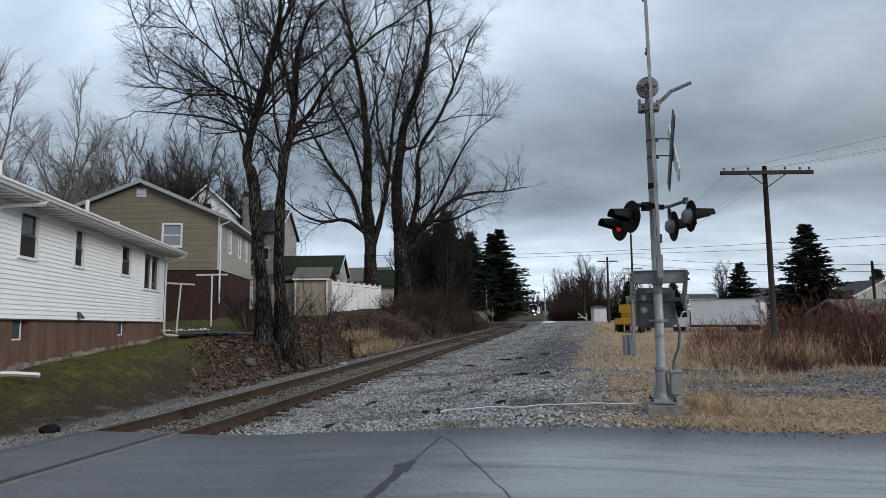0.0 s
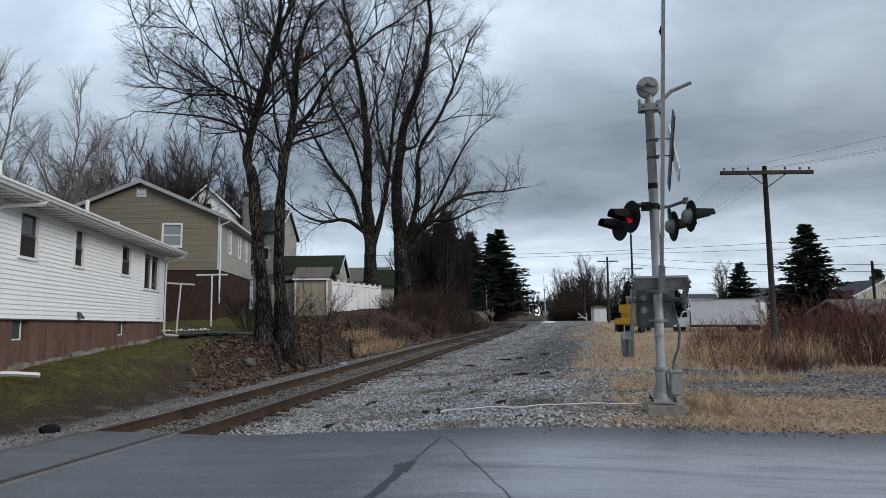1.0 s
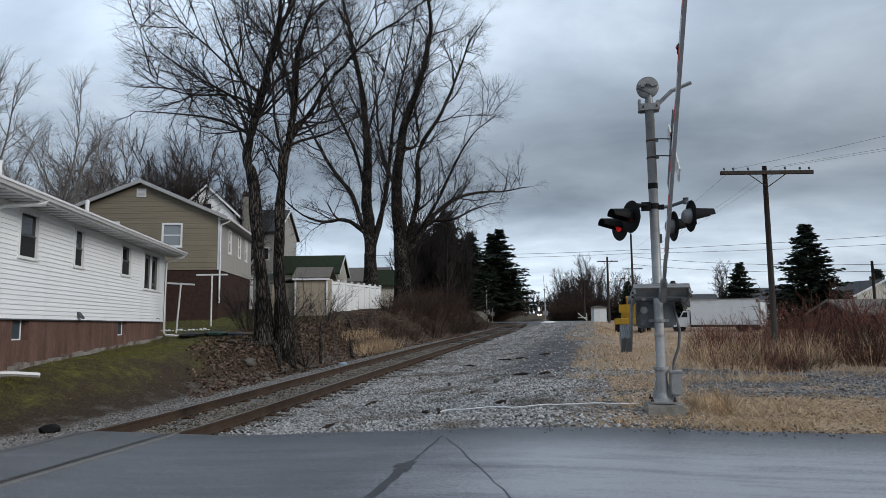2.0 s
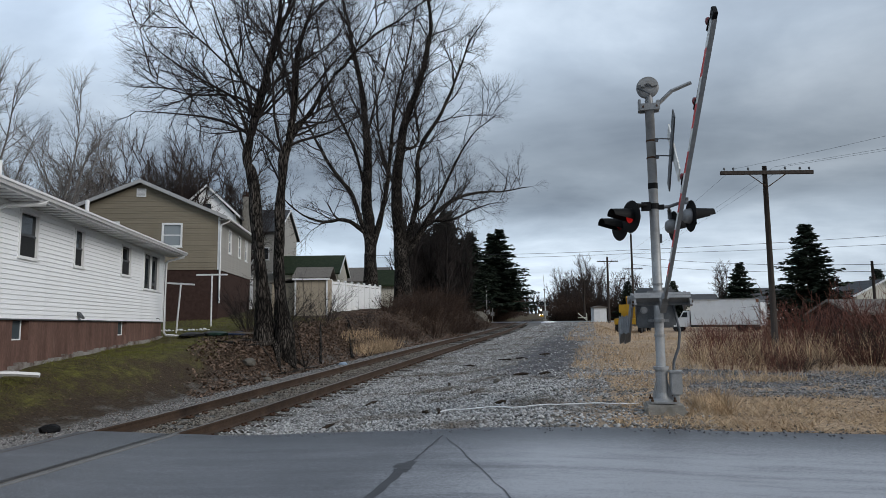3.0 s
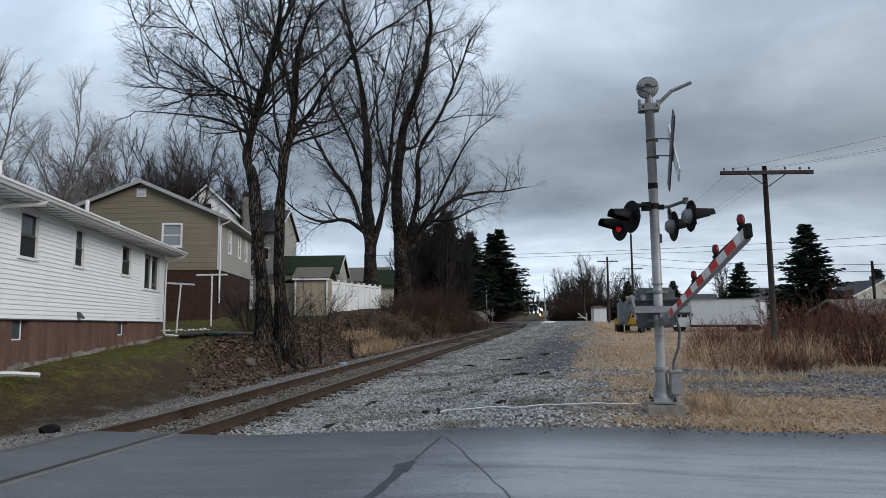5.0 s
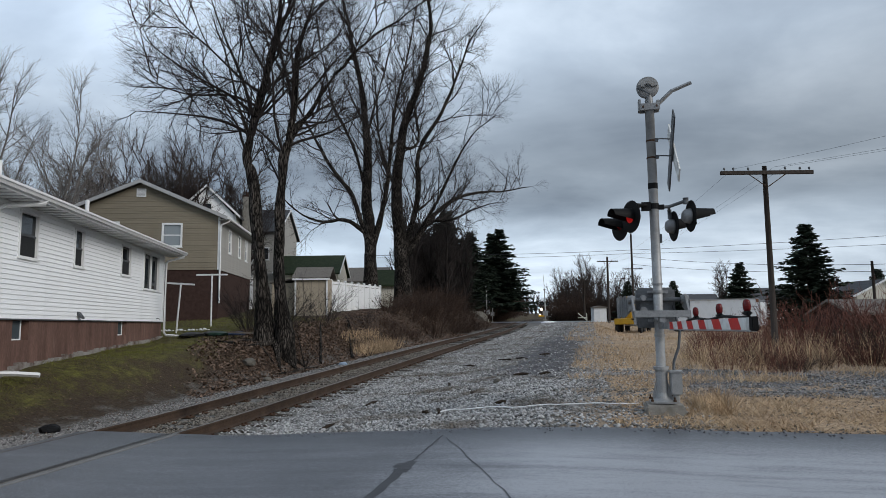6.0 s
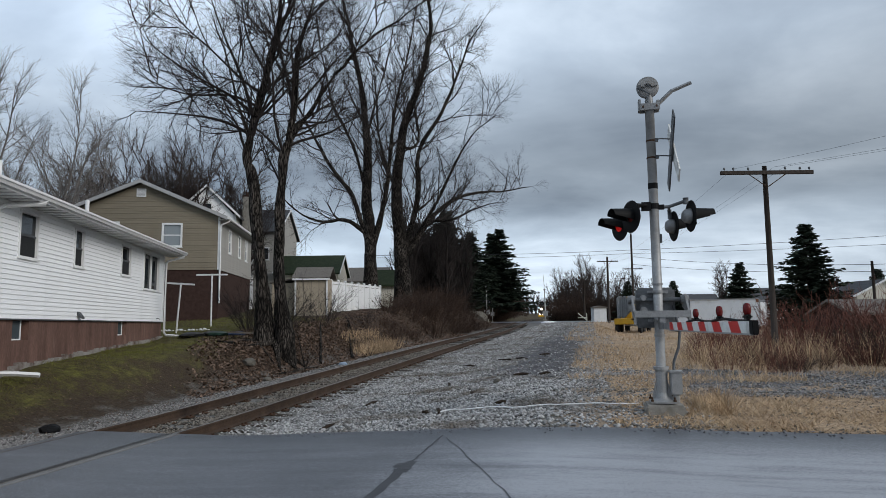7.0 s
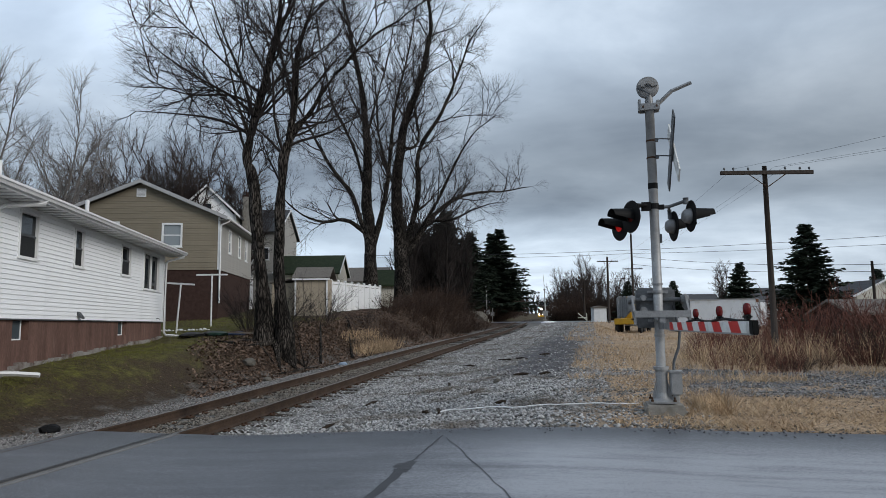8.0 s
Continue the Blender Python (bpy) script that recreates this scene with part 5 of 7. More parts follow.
# ---- bare trees: main limbs as (thickness, bends), the rest is grown ----
TWIN_A = [
    (0.39, [(0.0, 0.0), (-0.2, 2.1), (-0.5, 5.1), (-0.7, 6.3), (-0.4, 7.7), (0.1, 9.7), (0.4, 11.4), (0.5, 13.7)]),
    (0.12, [(-0.7, 7.0), (-1.9, 7.6), (-3.5, 7.9), (-5.1, 8.1)]),
    (0.14, [(-0.5, 7.4), (-0.9, 8.9), (-1.6, 10.6), (-2.2, 12.3)]),
    (0.12, [(-0.5, 7.6), (-1.4, 8.4), (-2.7, 9.2), (-4.2, 10.3), (-4.7, 11.2)]),
    (0.12, [(0.0, 8.9), (-0.8, 10.6), (-1.0, 12.5)]),
    (0.09, [(-0.9, 8.9), (-2.2, 10.2), (-3.6, 11.6), (-4.6, 13.4)]),
    (0.08, [(-1.4, 8.4), (-3.0, 8.6), (-4.6, 9.3), (-5.6, 10.0)]),
    (0.12, [(0.2, 10.6), (0.8, 11.8), (1.3, 13.1)]),
]
TWIN_B = [
    (0.37, [(0.0, 0.0), (-0.3, 2.3), (-0.2, 5.8), (0.0, 7.0), (0.2, 8.5), (0.3, 10.1), (1.0, 12.4)]),
    (0.15, [(0.0, 6.8), (0.7, 7.8), (1.7, 9.1), (2.7, 10.1), (4.2, 11.1), (5.4, 11.8)]),
    (0.12, [(0.1, 8.3), (-0.2, 9.7), (-0.5, 11.2), (-0.7, 12.9)]),
    (0.1, [(-0.2, 5.2), (-0.8, 6.4), (-1.1, 7.1)]),
    (0.08, [(0.5, 7.5), (1.3, 7.5), (2.1, 8.0), (2.9, 7.8)]),
]
MAPLE_A = [
    (0.57, [(0.0, 0.0), (0.0, 2.5), (-0.2, 5.6), (-0.2, 9.0), (-0.5, 12.5), (-1.2, 15.8), (-1.9, 19.4)]),
    (0.27, [(-0.3, 3.6), (-1.5, 4.4), (-2.9, 4.3), (-4.2, 4.9), (-5.2, 5.8)]),
    (0.3, [(-0.2, 3.2), (-1.1, 5.8), (-2.2, 7.3), (-3.2, 9.1), (-4.3, 11.2), (-5.3, 13.0)]),
    (0.23, [(-0.2, 6.2), (-1.0, 9.0), (-2.2, 11.5), (-2.9, 14.7), (-3.3, 17.2)]),
    (0.33, [(0.2, 2.8), (0.9, 5.6), (1.2, 8.0), (1.5, 10.8), (2.3, 14.3), (3.0, 17.9)]),
    (0.17, [(-0.2, 9.4), (0.5, 12.2), (1.2, 15.0), (1.6, 17.9)]),
]
MAPLE_B = [
    (0.74, [(0.0, 0.0), (-0.2, 3.1), (-0.5, 7.0), (0.0, 11.1), (1.2, 14.4), (1.8, 17.8), (1.5, 20.9)]),
    (0.35, [(0.1, 3.1), (0.9, 6.3), (1.0, 9.6), (2.5, 12.3), (3.6, 15.1), (4.4, 17.4), (5.5, 19.3)]),
    (0.32, [(0.4, 2.9), (1.6, 4.8), (3.1, 6.2), (4.9, 6.9), (6.6, 7.1), (8.4, 7.5)]),
    (0.21, [(0.7, 3.8), (2.2, 6.0), (3.3, 8.1), (4.4, 9.8), (5.7, 10.7)]),
    (0.25, [(-0.4, 6.7), (-1.5, 10.0), (-1.9, 13.7), (-2.3, 17.1)]),
    (0.18, [(1.0, 9.9), (0.8, 12.9), (1.7, 15.9), (2.9, 18.9)]),
    (0.14, [(1.6, 4.9), (3.0, 4.8), (4.8, 5.5), (6.4, 5.7)]),
]
RIGHT = Vector((math.cos(HEADING), math.sin(HEADING), 0))


def smooth_line(pts, k=4):
    p = np.asarray(pts, float)
    t = np.arange(len(p))
    q = np.linspace(0, len(p) - 1, (len(p) - 1) * k + 1)
    i = np.clip(q.astype(int), 0, len(p) - 2)
    f = (q - i)[:, None]
    p0, p1, p2, p3 = p[np.maximum(i - 1, 0)], p[i], p[i + 1], p[np.minimum(i + 2, len(p) - 1)]
    return 0.5 * (2 * p1 + (p2 - p0) * f + (2 * p0 - 5 * p1 + 4 * p2 - p3) * f ** 2 + (3 * p1 - p0 - 3 * p2 + p3) * f ** 3)


def grow(geo, rng, start, way, length, radius, level, spec):
    """A branch with its side branches; spec: children per level, spread, upward pull."""
    n = (6, 5, 3, 2, 2)[level]
    pts, d = [np.array(start)], np.array(way) / np.linalg.norm(way)
    for i in range(n):
        d = d + rng.normal(0, spec["wander"], 3) + np.array([0, 0, spec["up"]]) * (0.5 + 0.5 * i / n)
        d /= np.linalg.norm(d)
        pts.append(pts[-1] + d * length / n)
    pts = np.array(pts)
    tip = radius * 0.35
    geo.tube(pts, np.linspace(radius, tip, n + 1), 5 if radius > 0.03 else 3, cap=False)
    if level >= len(spec["kids"]):
        return
    side_shoots(geo, rng, pts, np.linspace(radius, tip, n + 1), length, level, spec, 0.2)


SHOOTS = {}


def shoot_patterns(spec):
    """A few grown shoots of unit length along z, laid out many times along the limbs."""
    key = str(spec)
    if key not in SHOOTS:
        rng = np.random.default_rng(len(SHOOTS) + 100)
        base = spec["len"][0]
        unit = dict(spec, len=[q / base for q in spec["len"]], rad=[q / base for q in spec["rad"]])
        SHOOTS[key] = []
        for k in range(9):
            g = Geo()
            grow(g, rng, (0, 0, 0), (0, 0, 1), 1.0, unit["rad"][0], 1, unit)
            SHOOTS[key].append((np.concatenate(g.rings), np.concatenate(g.quads)))
    return SHOOTS[key]


def side_shoots(geo, rng, pts, radii, length, level, spec, first, count=None):
    k = count or spec["kids"][level]
    for j in range(k):
        u = first + (1 - first) * (j + rng.random()) / k
        q = u * (len(pts) - 1)
        i = min(int(q), len(pts) - 2)
        p = pts[i] + (pts[i + 1] - pts[i]) * (q - i)
        axis = pts[i + 1] - pts[i]
        axis = axis / (math.sqrt(axis @ axis) + 1e-9)
        a = rng.normal(0, 1, 3)
        a -= axis * (a @ axis)
        a /= math.sqrt(a @ a) + 1e-9
        ang = radians(rng.uniform(*spec["angle"]))
        way = axis * math.cos(ang) + a * math.sin(ang)
        ln = spec["len"][level] * (1.25 - 0.6 * u) * rng.uniform(0.6, 1.25)
        if level:
            grow(geo, rng, p, way, ln, min(radii[i] * 0.6, spec["rad"][level]), level + 1, spec)
            continue
        way[2] += spec["up"] * 2
        way /= math.sqrt(way @ way)
        v, f = shoot_patterns(spec)[int(rng.integers(9))]
        s1 = np.cross(way, a + 0.01)
        s1 /= math.sqrt(s1 @ s1) + 1e-9
        s2 = np.cross(way, s1)
        r = rng.uniform(0, 6.28)
        e1, e2 = s1 * math.cos(r) + s2 * math.sin(r), s2 * math.cos(r) - s1 * math.sin(r)
        geo.rings.append((v @ np.array([e1, e2, way])) * ln + p)
        geo.quads.append(f + geo.count)
        geo.count += len(v)


BIG = dict(kids=[0, 6, 4, 3], len=[0, 1.25, 0.75, 0.45], rad=[0.030, 0.018, 0.0120, 0.0090], angle=(26, 58), wander=0.12, up=0.10)


def limb_tree(name, base, limbs, seed, label, spec, shoots, shoot_len, depth=0.8, mats="bark", flare=1.4, slim=0.75, girth=0.72):
    rng = np.random.default_rng(seed)
    t = thing(name, pose(*base), label, "tree")
    trunk, crown = Geo(), Geo()
    spec = dict(spec)
    spec["len"] = [shoot_len, *spec["len"][1:]]
    for i, (r0, line) in enumerate(limbs):
        r0 *= slim if i else girth
        off = rng.uniform(-1, 1) * depth
        total = sum(math.dist(a, c) for a, c in zip(line, line[1:]))
        pts, run = [], 0.0
        for j, (r, z) in enumerate(line):
            if j:
                run += math.dist(line[j - 1], line[j])
            away = 0 if i == 0 else off * run * 0.45
            v = RIGHT * r + Vector((-RIGHT.y, RIGHT.x, 0)) * away
            pts.append((v.x, v.y, z))
        if i and pts[0][2] > 0.5:
            mz = [z for r, z in limbs[0][1]]
            z0 = max(0.3, pts[0][2] - 0.45)
            ax = RIGHT * float(np.interp(z0, mz, [r for r, z in limbs[0][1]]))
            if (Vector(pts[0]) - Vector((ax.x, ax.y, z0))).length < 1.6:
                pts.insert(0, (ax.x, ax.y, z0))
        pts = smooth_line(pts, 7 if i == 0 else 4)
        u = np.linspace(0, 1, len(pts))
        radii = r0 * (1 - 0.9 * u ** 0.8)
        pts = pts + np.cumsum(rng.normal(0, 0.012 * r0 * 4, pts.shape), axis=0) * np.minimum(u * 4, 1)[:, None]
        if i == 0:
            radii = radii * (1 + (flare - 1) * np.exp(-u * 22))
            pts[0, 2] -= 1.1
        radii = radii * (1 + 0.07 * np.array([noise.noise((k * 0.9, seed, i)) for k in range(len(radii))]))
        g = trunk if r0 > 0.11 else crown
        g.tube(pts, radii, 22 if i == 0 else 9, cap=False)
        side_shoots(crown, rng, pts, radii, total, 0, spec, 0.30 if i == 0 else 0.2, count=int(shoots * total * 0.5))
        # boughs that leave the limb and sweep upwards
        for k in range(int(total / 0.95)):
            w = rng.uniform(0.38 if i == 0 else 0.22, 0.95)
            at = int(w * (len(pts) - 1))
            d = pts[min(at + 1, len(pts) - 1)] - pts[at - 1]
            d = d / np.linalg.norm(d)
            a = rng.normal(0, 1, 3)
            a -= d * (a @ d)
            d = d * 0.75 + a / np.linalg.norm(a) * rng.uniform(0.5, 0.9)
            ln = min(total * 0.42, 4.6) * (1.25 - 0.7 * w) * rng.uniform(0.6, 1.15)
            bough = [pts[at]]
            for q in range(7):
                d = d / np.linalg.norm(d) + rng.normal(0, 0.13, 3) + np.array([0, 0, 0.10])
                bough.append(bough[-1] + d / np.linalg.norm(d) * ln / 7)
            bough = np.array(bough)
            thick = np.linspace(min(radii[at] * 0.55, 0.055), 0.011, 8)
            crown.tube(bough, thick, 6, cap=False)
            side_shoots(crown, rng, bough, thick, ln, 0, spec, 0.15, count=max(2, int(shoots * ln * 0.55)))
    ridges = []
    for ring in trunk.rings:
        ridges.append(ring + np.array([noise.noise_vector((x * 7, y * 7, z * 1.1)) for x, y, z in ring]) * 0.04 + np.array([noise.noise_vector((x * 2.2, y * 2.2, z * 0.8 + 9)) for x, y, z in ring]) * 0.07)
    trunk.rings = ridges
    tr = part("trunk", trunk, M[mats], t, "grey-brown furrowed trunk and limbs", smooth=True)
    part("crown", crown, M["twig"], t, "bare winter twigs")
    return t


limb_tree("twin_tree", (-10.79, 20.1, 0.85), TWIN_A, 11, "tall bare winter tree with dark furrowed bark on the bank", BIG, 2.0, 1.5)
limb_tree("twin_tree", (-10.1, 20.26, 0.72), TWIN_B, 12, "tall bare winter tree leaning beside its twin", BIG, 2.0, 1.5)
BEYOND = 1.2
for base, limbs, lift, seed, label, girth in (
        ((-15.3, 43.6, 2.34), MAPLE_A, 0.6, 13, "large spreading bare maple behind the fence", 0.80),
        ((-13.6, 46.2, 2.22), MAPLE_B, 0.4, 14, "large many-stemmed bare maple leaning over the track", 0.72)):
    limbs = [(r * BEYOND, [(x * BEYOND, (z + (lift if i or j else 0)) * BEYOND) for j, (x, z) in enumerate(line)]) for i, (r, line) in enumerate(limbs)]
    limb_tree("maple_tree", base, limbs, seed, label, BIG, 1.75, 2.2, girth=girth, slim=0.74)


def wild_tree(name, seed, height, stems, lean, spread_r, thick, mats, label, shoots=2.0, shoot_len=1.6, kids=(0, 6, 5), start=0.25, category="tree", twig_r=1.0):
    """A many-stemmed or single bare tree grown at the origin."""
    rng = np.random.default_rng(seed)
    t = thing(name, pose(0, 0, 0), label, category)
    wood, crown = Geo(), Geo()
    spec = dict(kids=list(kids), len=[shoot_len, shoot_len * 0.55, shoot_len * 0.3, 0.3], rad=[0.03 * twig_r, 0.018 * twig_r, 0.011 * twig_r, 0.008], angle=(20, 55), wander=0.12, up=0.14)
    for s in range(stems):
        a = rng.uniform(0, 2 * math.pi)
        out = spread_r * rng.uniform(0.3, 1.0) if stems > 1 else spread_r
        hh = height * rng.uniform(0.75, 1.0)
        pts = [(0.12 * math.cos(a), 0.12 * math.sin(a), -0.4)]
        for k in range(1, 6):
            u = k / 5
            pts.append((out * u ** lean * math.cos(a) + rng.normal(0, 0.12), out * u ** lean * math.sin(a) + rng.normal(0, 0.12), hh * u))
        pts = smooth_line(pts, 3)
        radii = np.linspace(thick * rng.uniform(0.6, 1), thick * 0.08, len(pts))
        wood.tube(pts, radii, 6, cap=False)
        side_shoots(crown, rng, pts, radii, hh, 0, spec, start, count=int(shoots * hh))
    part("trunk", wood, M[mats], t, smooth=True)
    part("crown", crown, M[mats], t, "fine bare twigs")
    return t


def put(ob, places, first=True):
    """Stands the thing and its copies: x, y, turn, size."""
    for i, (x, y, turn, s) in enumerate(places):
        m = pose(x, y, float(land_z(x, y)) - 0.1, 0, 0, turn) @ Matrix.Scale(s, 4)
        if i == 0:
            ob.matrix_basis = m
        else:
            c = copy_thing(ob, m)
            c.scale = (s, s, s)


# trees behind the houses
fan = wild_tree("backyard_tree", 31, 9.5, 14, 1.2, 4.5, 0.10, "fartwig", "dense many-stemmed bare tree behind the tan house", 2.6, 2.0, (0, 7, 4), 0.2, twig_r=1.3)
put(fan, [(-29.5, 43, 0, 1.35), (-35, 44, 70, 1.3), (-41, 42, 200, 1.15), (-32, 50, 30, 1.4), (-38.5, 49, 90, 1.35), (-28.5, 47, 250, 1.0)])
birch = wild_tree("birch_tree", 32, 13.5, 5, 1.5, 4.0, 0.13, "birch", "pale slender birch with fine drooping twigs", 2.6, 2.3, (0, 6, 5), 0.2)
put(birch, [(-27.5, 28, 20, 0.95), (-30.5, 34, 140, 0.95), (-26, 22.5, 260, 0.9)])
# wood edge along the track
edge = wild_tree("woodland_tree", 33, 11, 3, 1.3, 2.0, 0.13, "twig", "slender bare tree at the edge of the track", 2.3, 1.9, (0, 5, 3), 0.05, twig_r=2.1)
rs = random.Random(5)
put(edge, [(-12.2 - rs.random() * 4.0 - (2.7 if y > 66 else 0), y, rs.uniform(0, 360), rs.uniform(0.55, 1.05)) for y in np.arange(53, 79, 0.7)])
rs = random.Random(9)
WOODS = [(float(track_x(y)) + sd * (7 + rs.uniform(0, 9)), y + rs.uniform(-5, 5), rs.uniform(0, 360), rs.uniform(0.8, 1.25)) for y in range(125, 480, 20) for sd in (-1, 1)] + [(-40 + 9 * k - 24, 500 + rs.uniform(0, 30), rs.uniform(0, 360), rs.uniform(1.2, 1.7)) for k in range(9)]
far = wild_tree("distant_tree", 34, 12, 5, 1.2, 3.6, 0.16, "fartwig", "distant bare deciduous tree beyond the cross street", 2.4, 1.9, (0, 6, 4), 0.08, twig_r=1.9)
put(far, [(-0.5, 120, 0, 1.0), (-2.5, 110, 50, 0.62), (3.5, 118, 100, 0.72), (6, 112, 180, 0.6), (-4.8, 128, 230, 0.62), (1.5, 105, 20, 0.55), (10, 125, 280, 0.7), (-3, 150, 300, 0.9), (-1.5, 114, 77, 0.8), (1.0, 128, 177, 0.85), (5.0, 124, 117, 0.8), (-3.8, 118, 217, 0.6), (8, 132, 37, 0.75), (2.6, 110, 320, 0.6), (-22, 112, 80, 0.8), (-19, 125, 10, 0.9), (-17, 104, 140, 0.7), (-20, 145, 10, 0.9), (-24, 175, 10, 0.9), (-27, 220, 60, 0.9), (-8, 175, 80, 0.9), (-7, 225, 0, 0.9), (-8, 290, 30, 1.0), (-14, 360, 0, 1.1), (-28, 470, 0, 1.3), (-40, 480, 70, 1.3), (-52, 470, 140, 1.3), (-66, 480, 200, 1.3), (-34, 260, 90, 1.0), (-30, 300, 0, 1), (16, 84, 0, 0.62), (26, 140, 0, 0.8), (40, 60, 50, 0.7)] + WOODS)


def conifer(name, seed, height, width, label, tiers=26, droop=0.35, ragged=0.3, start=0.06):
    rng = np.random.default_rng(seed)
    t = thing(name, pose(0, 0, 0), label, "conifer tree")
    part("trunk", Geo().tube([(0, 0, -0.4), (0, 0, height * 0.97)], [height * 0.02, 0.02], 8), M["bark"], t)
    v, f = [], []

    def spray(p, d, ln, w):
        up = np.array([0, 0, 1.0])
        s = np.cross(d, up)
        s /= np.linalg.norm(s) + 1e-9
        s = s * math.cos(rng.uniform(-0.7, 0.7)) + up * math.sin(rng.uniform(-0.7, 0.7))
        o = len(v)
        v.extend([p - s * w * 0.4, p + s * w * 0.4, p + d * ln * 0.55 + s * w, p + d * ln, p + d * ln * 0.55 - s * w])
        f.append((o, o + 1, o + 2, o + 3, o + 4))

    limbs = Geo()
    for i in range(tiers):
        u = start + (1 - start) * i / tiers
        z = height * u
        reach = width * (1 - u) ** 0.85 * (0.75 if u < start + 0.06 else 1)
        for k in range(int(9 + 6 * (1 - u))):
            a = rng.uniform(0, 2 * math.pi)
            L = max(0.25, reach * rng.uniform(1 - ragged * 1.6, 1.12))
            zz = z + rng.uniform(-0.5, 0.5) * height / tiers
            n = max(3, int(L / 0.22))
            line = []
            for j in range(n + 1):
                q = j / n
                line.append(np.array([math.cos(a) * L * q, math.sin(a) * L * q, zz - droop * L * q * (1 - 0.75 * q)]))
            limbs.tube(line, np.linspace(0.03, 0.008, n + 1), 3, cap=False)
            for j in range(1, n + 1):
                d0 = line[j] - line[j - 1]
                d0 /= np.linalg.norm(d0)
                for side in (-1, 1, -1, 1, 0):
                    b = np.array([-d0[1], d0[0], 0]) * side * rng.uniform(0.5, 1.1) + d0 + np.array([0, 0, rng.uniform(-0.45, 0.15)])
                    b /= np.linalg.norm(b)
                    spray(line[j] + rng.normal(0, 0.06, 3), b, rng.uniform(0.32, 0.70) * (1.25 - 0.5 * j / n), rng.uniform(0.09, 0.18))
    part("branch_wood", limbs, M["twig"], t)
    g = Geo()
    g.v, g.f = [tuple(p) for p in v], f
    part("needles", g, M["needle"], t, "dark green needle sprays")
    return t


spruce = conifer("spruce_tree", 41, 10.0, 5.0, "dark green spruce with drooping branches", 27, 0.28, 0.36)
put(spruce, [(19.9, 66.5, 0, 1.0), (17.0, 81, 120, 0.72), (5.6, 104, 60, 0.62), (8.6, 106, 10, 0.5), (12.5, 106, 200, 0.62), (29, 75, 0, 0.6)])
pine = conifer("white_pine", 42, 12.4, 6.6, "tall dark pine with ragged layered boughs", 38, 0.05, 0.5, 0.14)
put(pine, [(-13.7, 100, 30, 1.18), (-15.5, 103, 200, 1.12), (-18.0, 76, 100, 0.85), (-16.3, 73.2, 0, 1.0), (-18.5, 99, 90, 1.05), (-21.5, 80, 300, 1.0), (-18.2, 83, 10, 0.85), (-22, 100, 140, 1.1), (-17.5, 95, 60, 1.1), (-19, 86, 0, 1.0), (-20, 92, 210, 1.1)])


# ---- brush, shrubs and hedge ----
def shrub(name, seed, stems, height, spread_r, mats, label, kids=5, thick=0.009, upright=0.8):
    rng = np.random.default_rng(seed)
    g = Geo()
    for s in range(stems):
        a, r = rng.uniform(0, 2 * math.pi), spread_r * math.sqrt(rng.random())
        p = np.array([r * 0.6 * math.cos(a), r * 0.6 * math.sin(a), -0.05])
        d = np.array([math.cos(a) * (1 - upright), math.sin(a) * (1 - upright), upright]) + rng.normal(0, 0.12, 3)
        L = height * rng.uniform(0.55, 1.1)
        pts = [p]
        for k in range(4):
            d = d / np.linalg.norm(d) + rng.normal(0, 0.10, 3)
            pts.append(pts[-1] + d / np.linalg.norm(d) * L / 4)
        pts = np.array(pts)
        g.tube(pts, np.linspace(thick, thick * 0.35, 5), 3, cap=False)
        for k in range(kids):
            i = rng.integers(1, 4)
            q = pts[i] + (pts[i + 1] - pts[i]) * rng.random()
            w = d + rng.normal(0, 0.55, 3)
            w /= np.linalg.norm(w)
            e = q + w * L * rng.uniform(0.15, 0.35)
            g.tube([q, (q + e) / 2 + rng.normal(0, 0.02, 3), e], [thick * 0.6, thick * 0.45, thick * 0.25], 3, cap=False)
    ob = part(name, g, M[mats], None, label)
    return tagged(ob, label, "shrub", name + "s")


red = shrub("red_shrub", 51, 30, 1.75, 1.2, "redtwig", "leafless shrub with reddish stems", 6, 0.010, 0.72)
rs = random.Random(8)
spots = []
for k in range(84):
    x = rs.uniform(3.2, 19)
    y = 19.8 + rs.uniform(0, 9) + max(0, (x - 6)) * 0.75
    spots.append((x, y, rs.uniform(0, 360), rs.uniform(0.7, 1.4) * (0.62 if x / y < 0.235 else 1)))
    if x / y < 0.162 or (k % 3 == 2 and x / y > 0.26):
        spots.pop()
for k in range(26):
    x = rs.uniform(3.0, 10)
    spots.append((x, 16.8 + rs.uniform(0, 3) + 0.6 * max(0, x - 5), rs.uniform(0, 360), rs.uniform(0.3, 0.6)))
put(red, spots)
brown = shrub("brush_bush", 52, 48, 1.2, 0.9, "brush", "tangled brown leafless brush", 7, 0.010, 0.6)
spots = []
for k in range(64):
    y = rs.uniform(31, 58)
    u = rs.random()
    x = -9.9 - u * (1.9 + (y - 26) * 0.05)
    spots.append((x, y, rs.uniform(0, 360), rs.uniform(0.5, 1.1) * (0.5 if x < -10.2 and y < 36 else 1.25)))
for k in range(24):
    y = rs.uniform(52, 80)
    spots.append((-10.8 - rs.random() * 4 - (2 if y > 64 else 0), y, rs.uniform(0, 360), rs.uniform(0.8, 1.6)))
for k in range(44):
    x = rs.uniform(4.2, 17)
    spots.append((x, 18.6 + 0.72 * max(0, x - 5) + rs.uniform(-1.2, 5), rs.uniform(0, 360), rs.uniform(0.5, 1.0) * (0.5 if x < 6.5 else 1.35)))
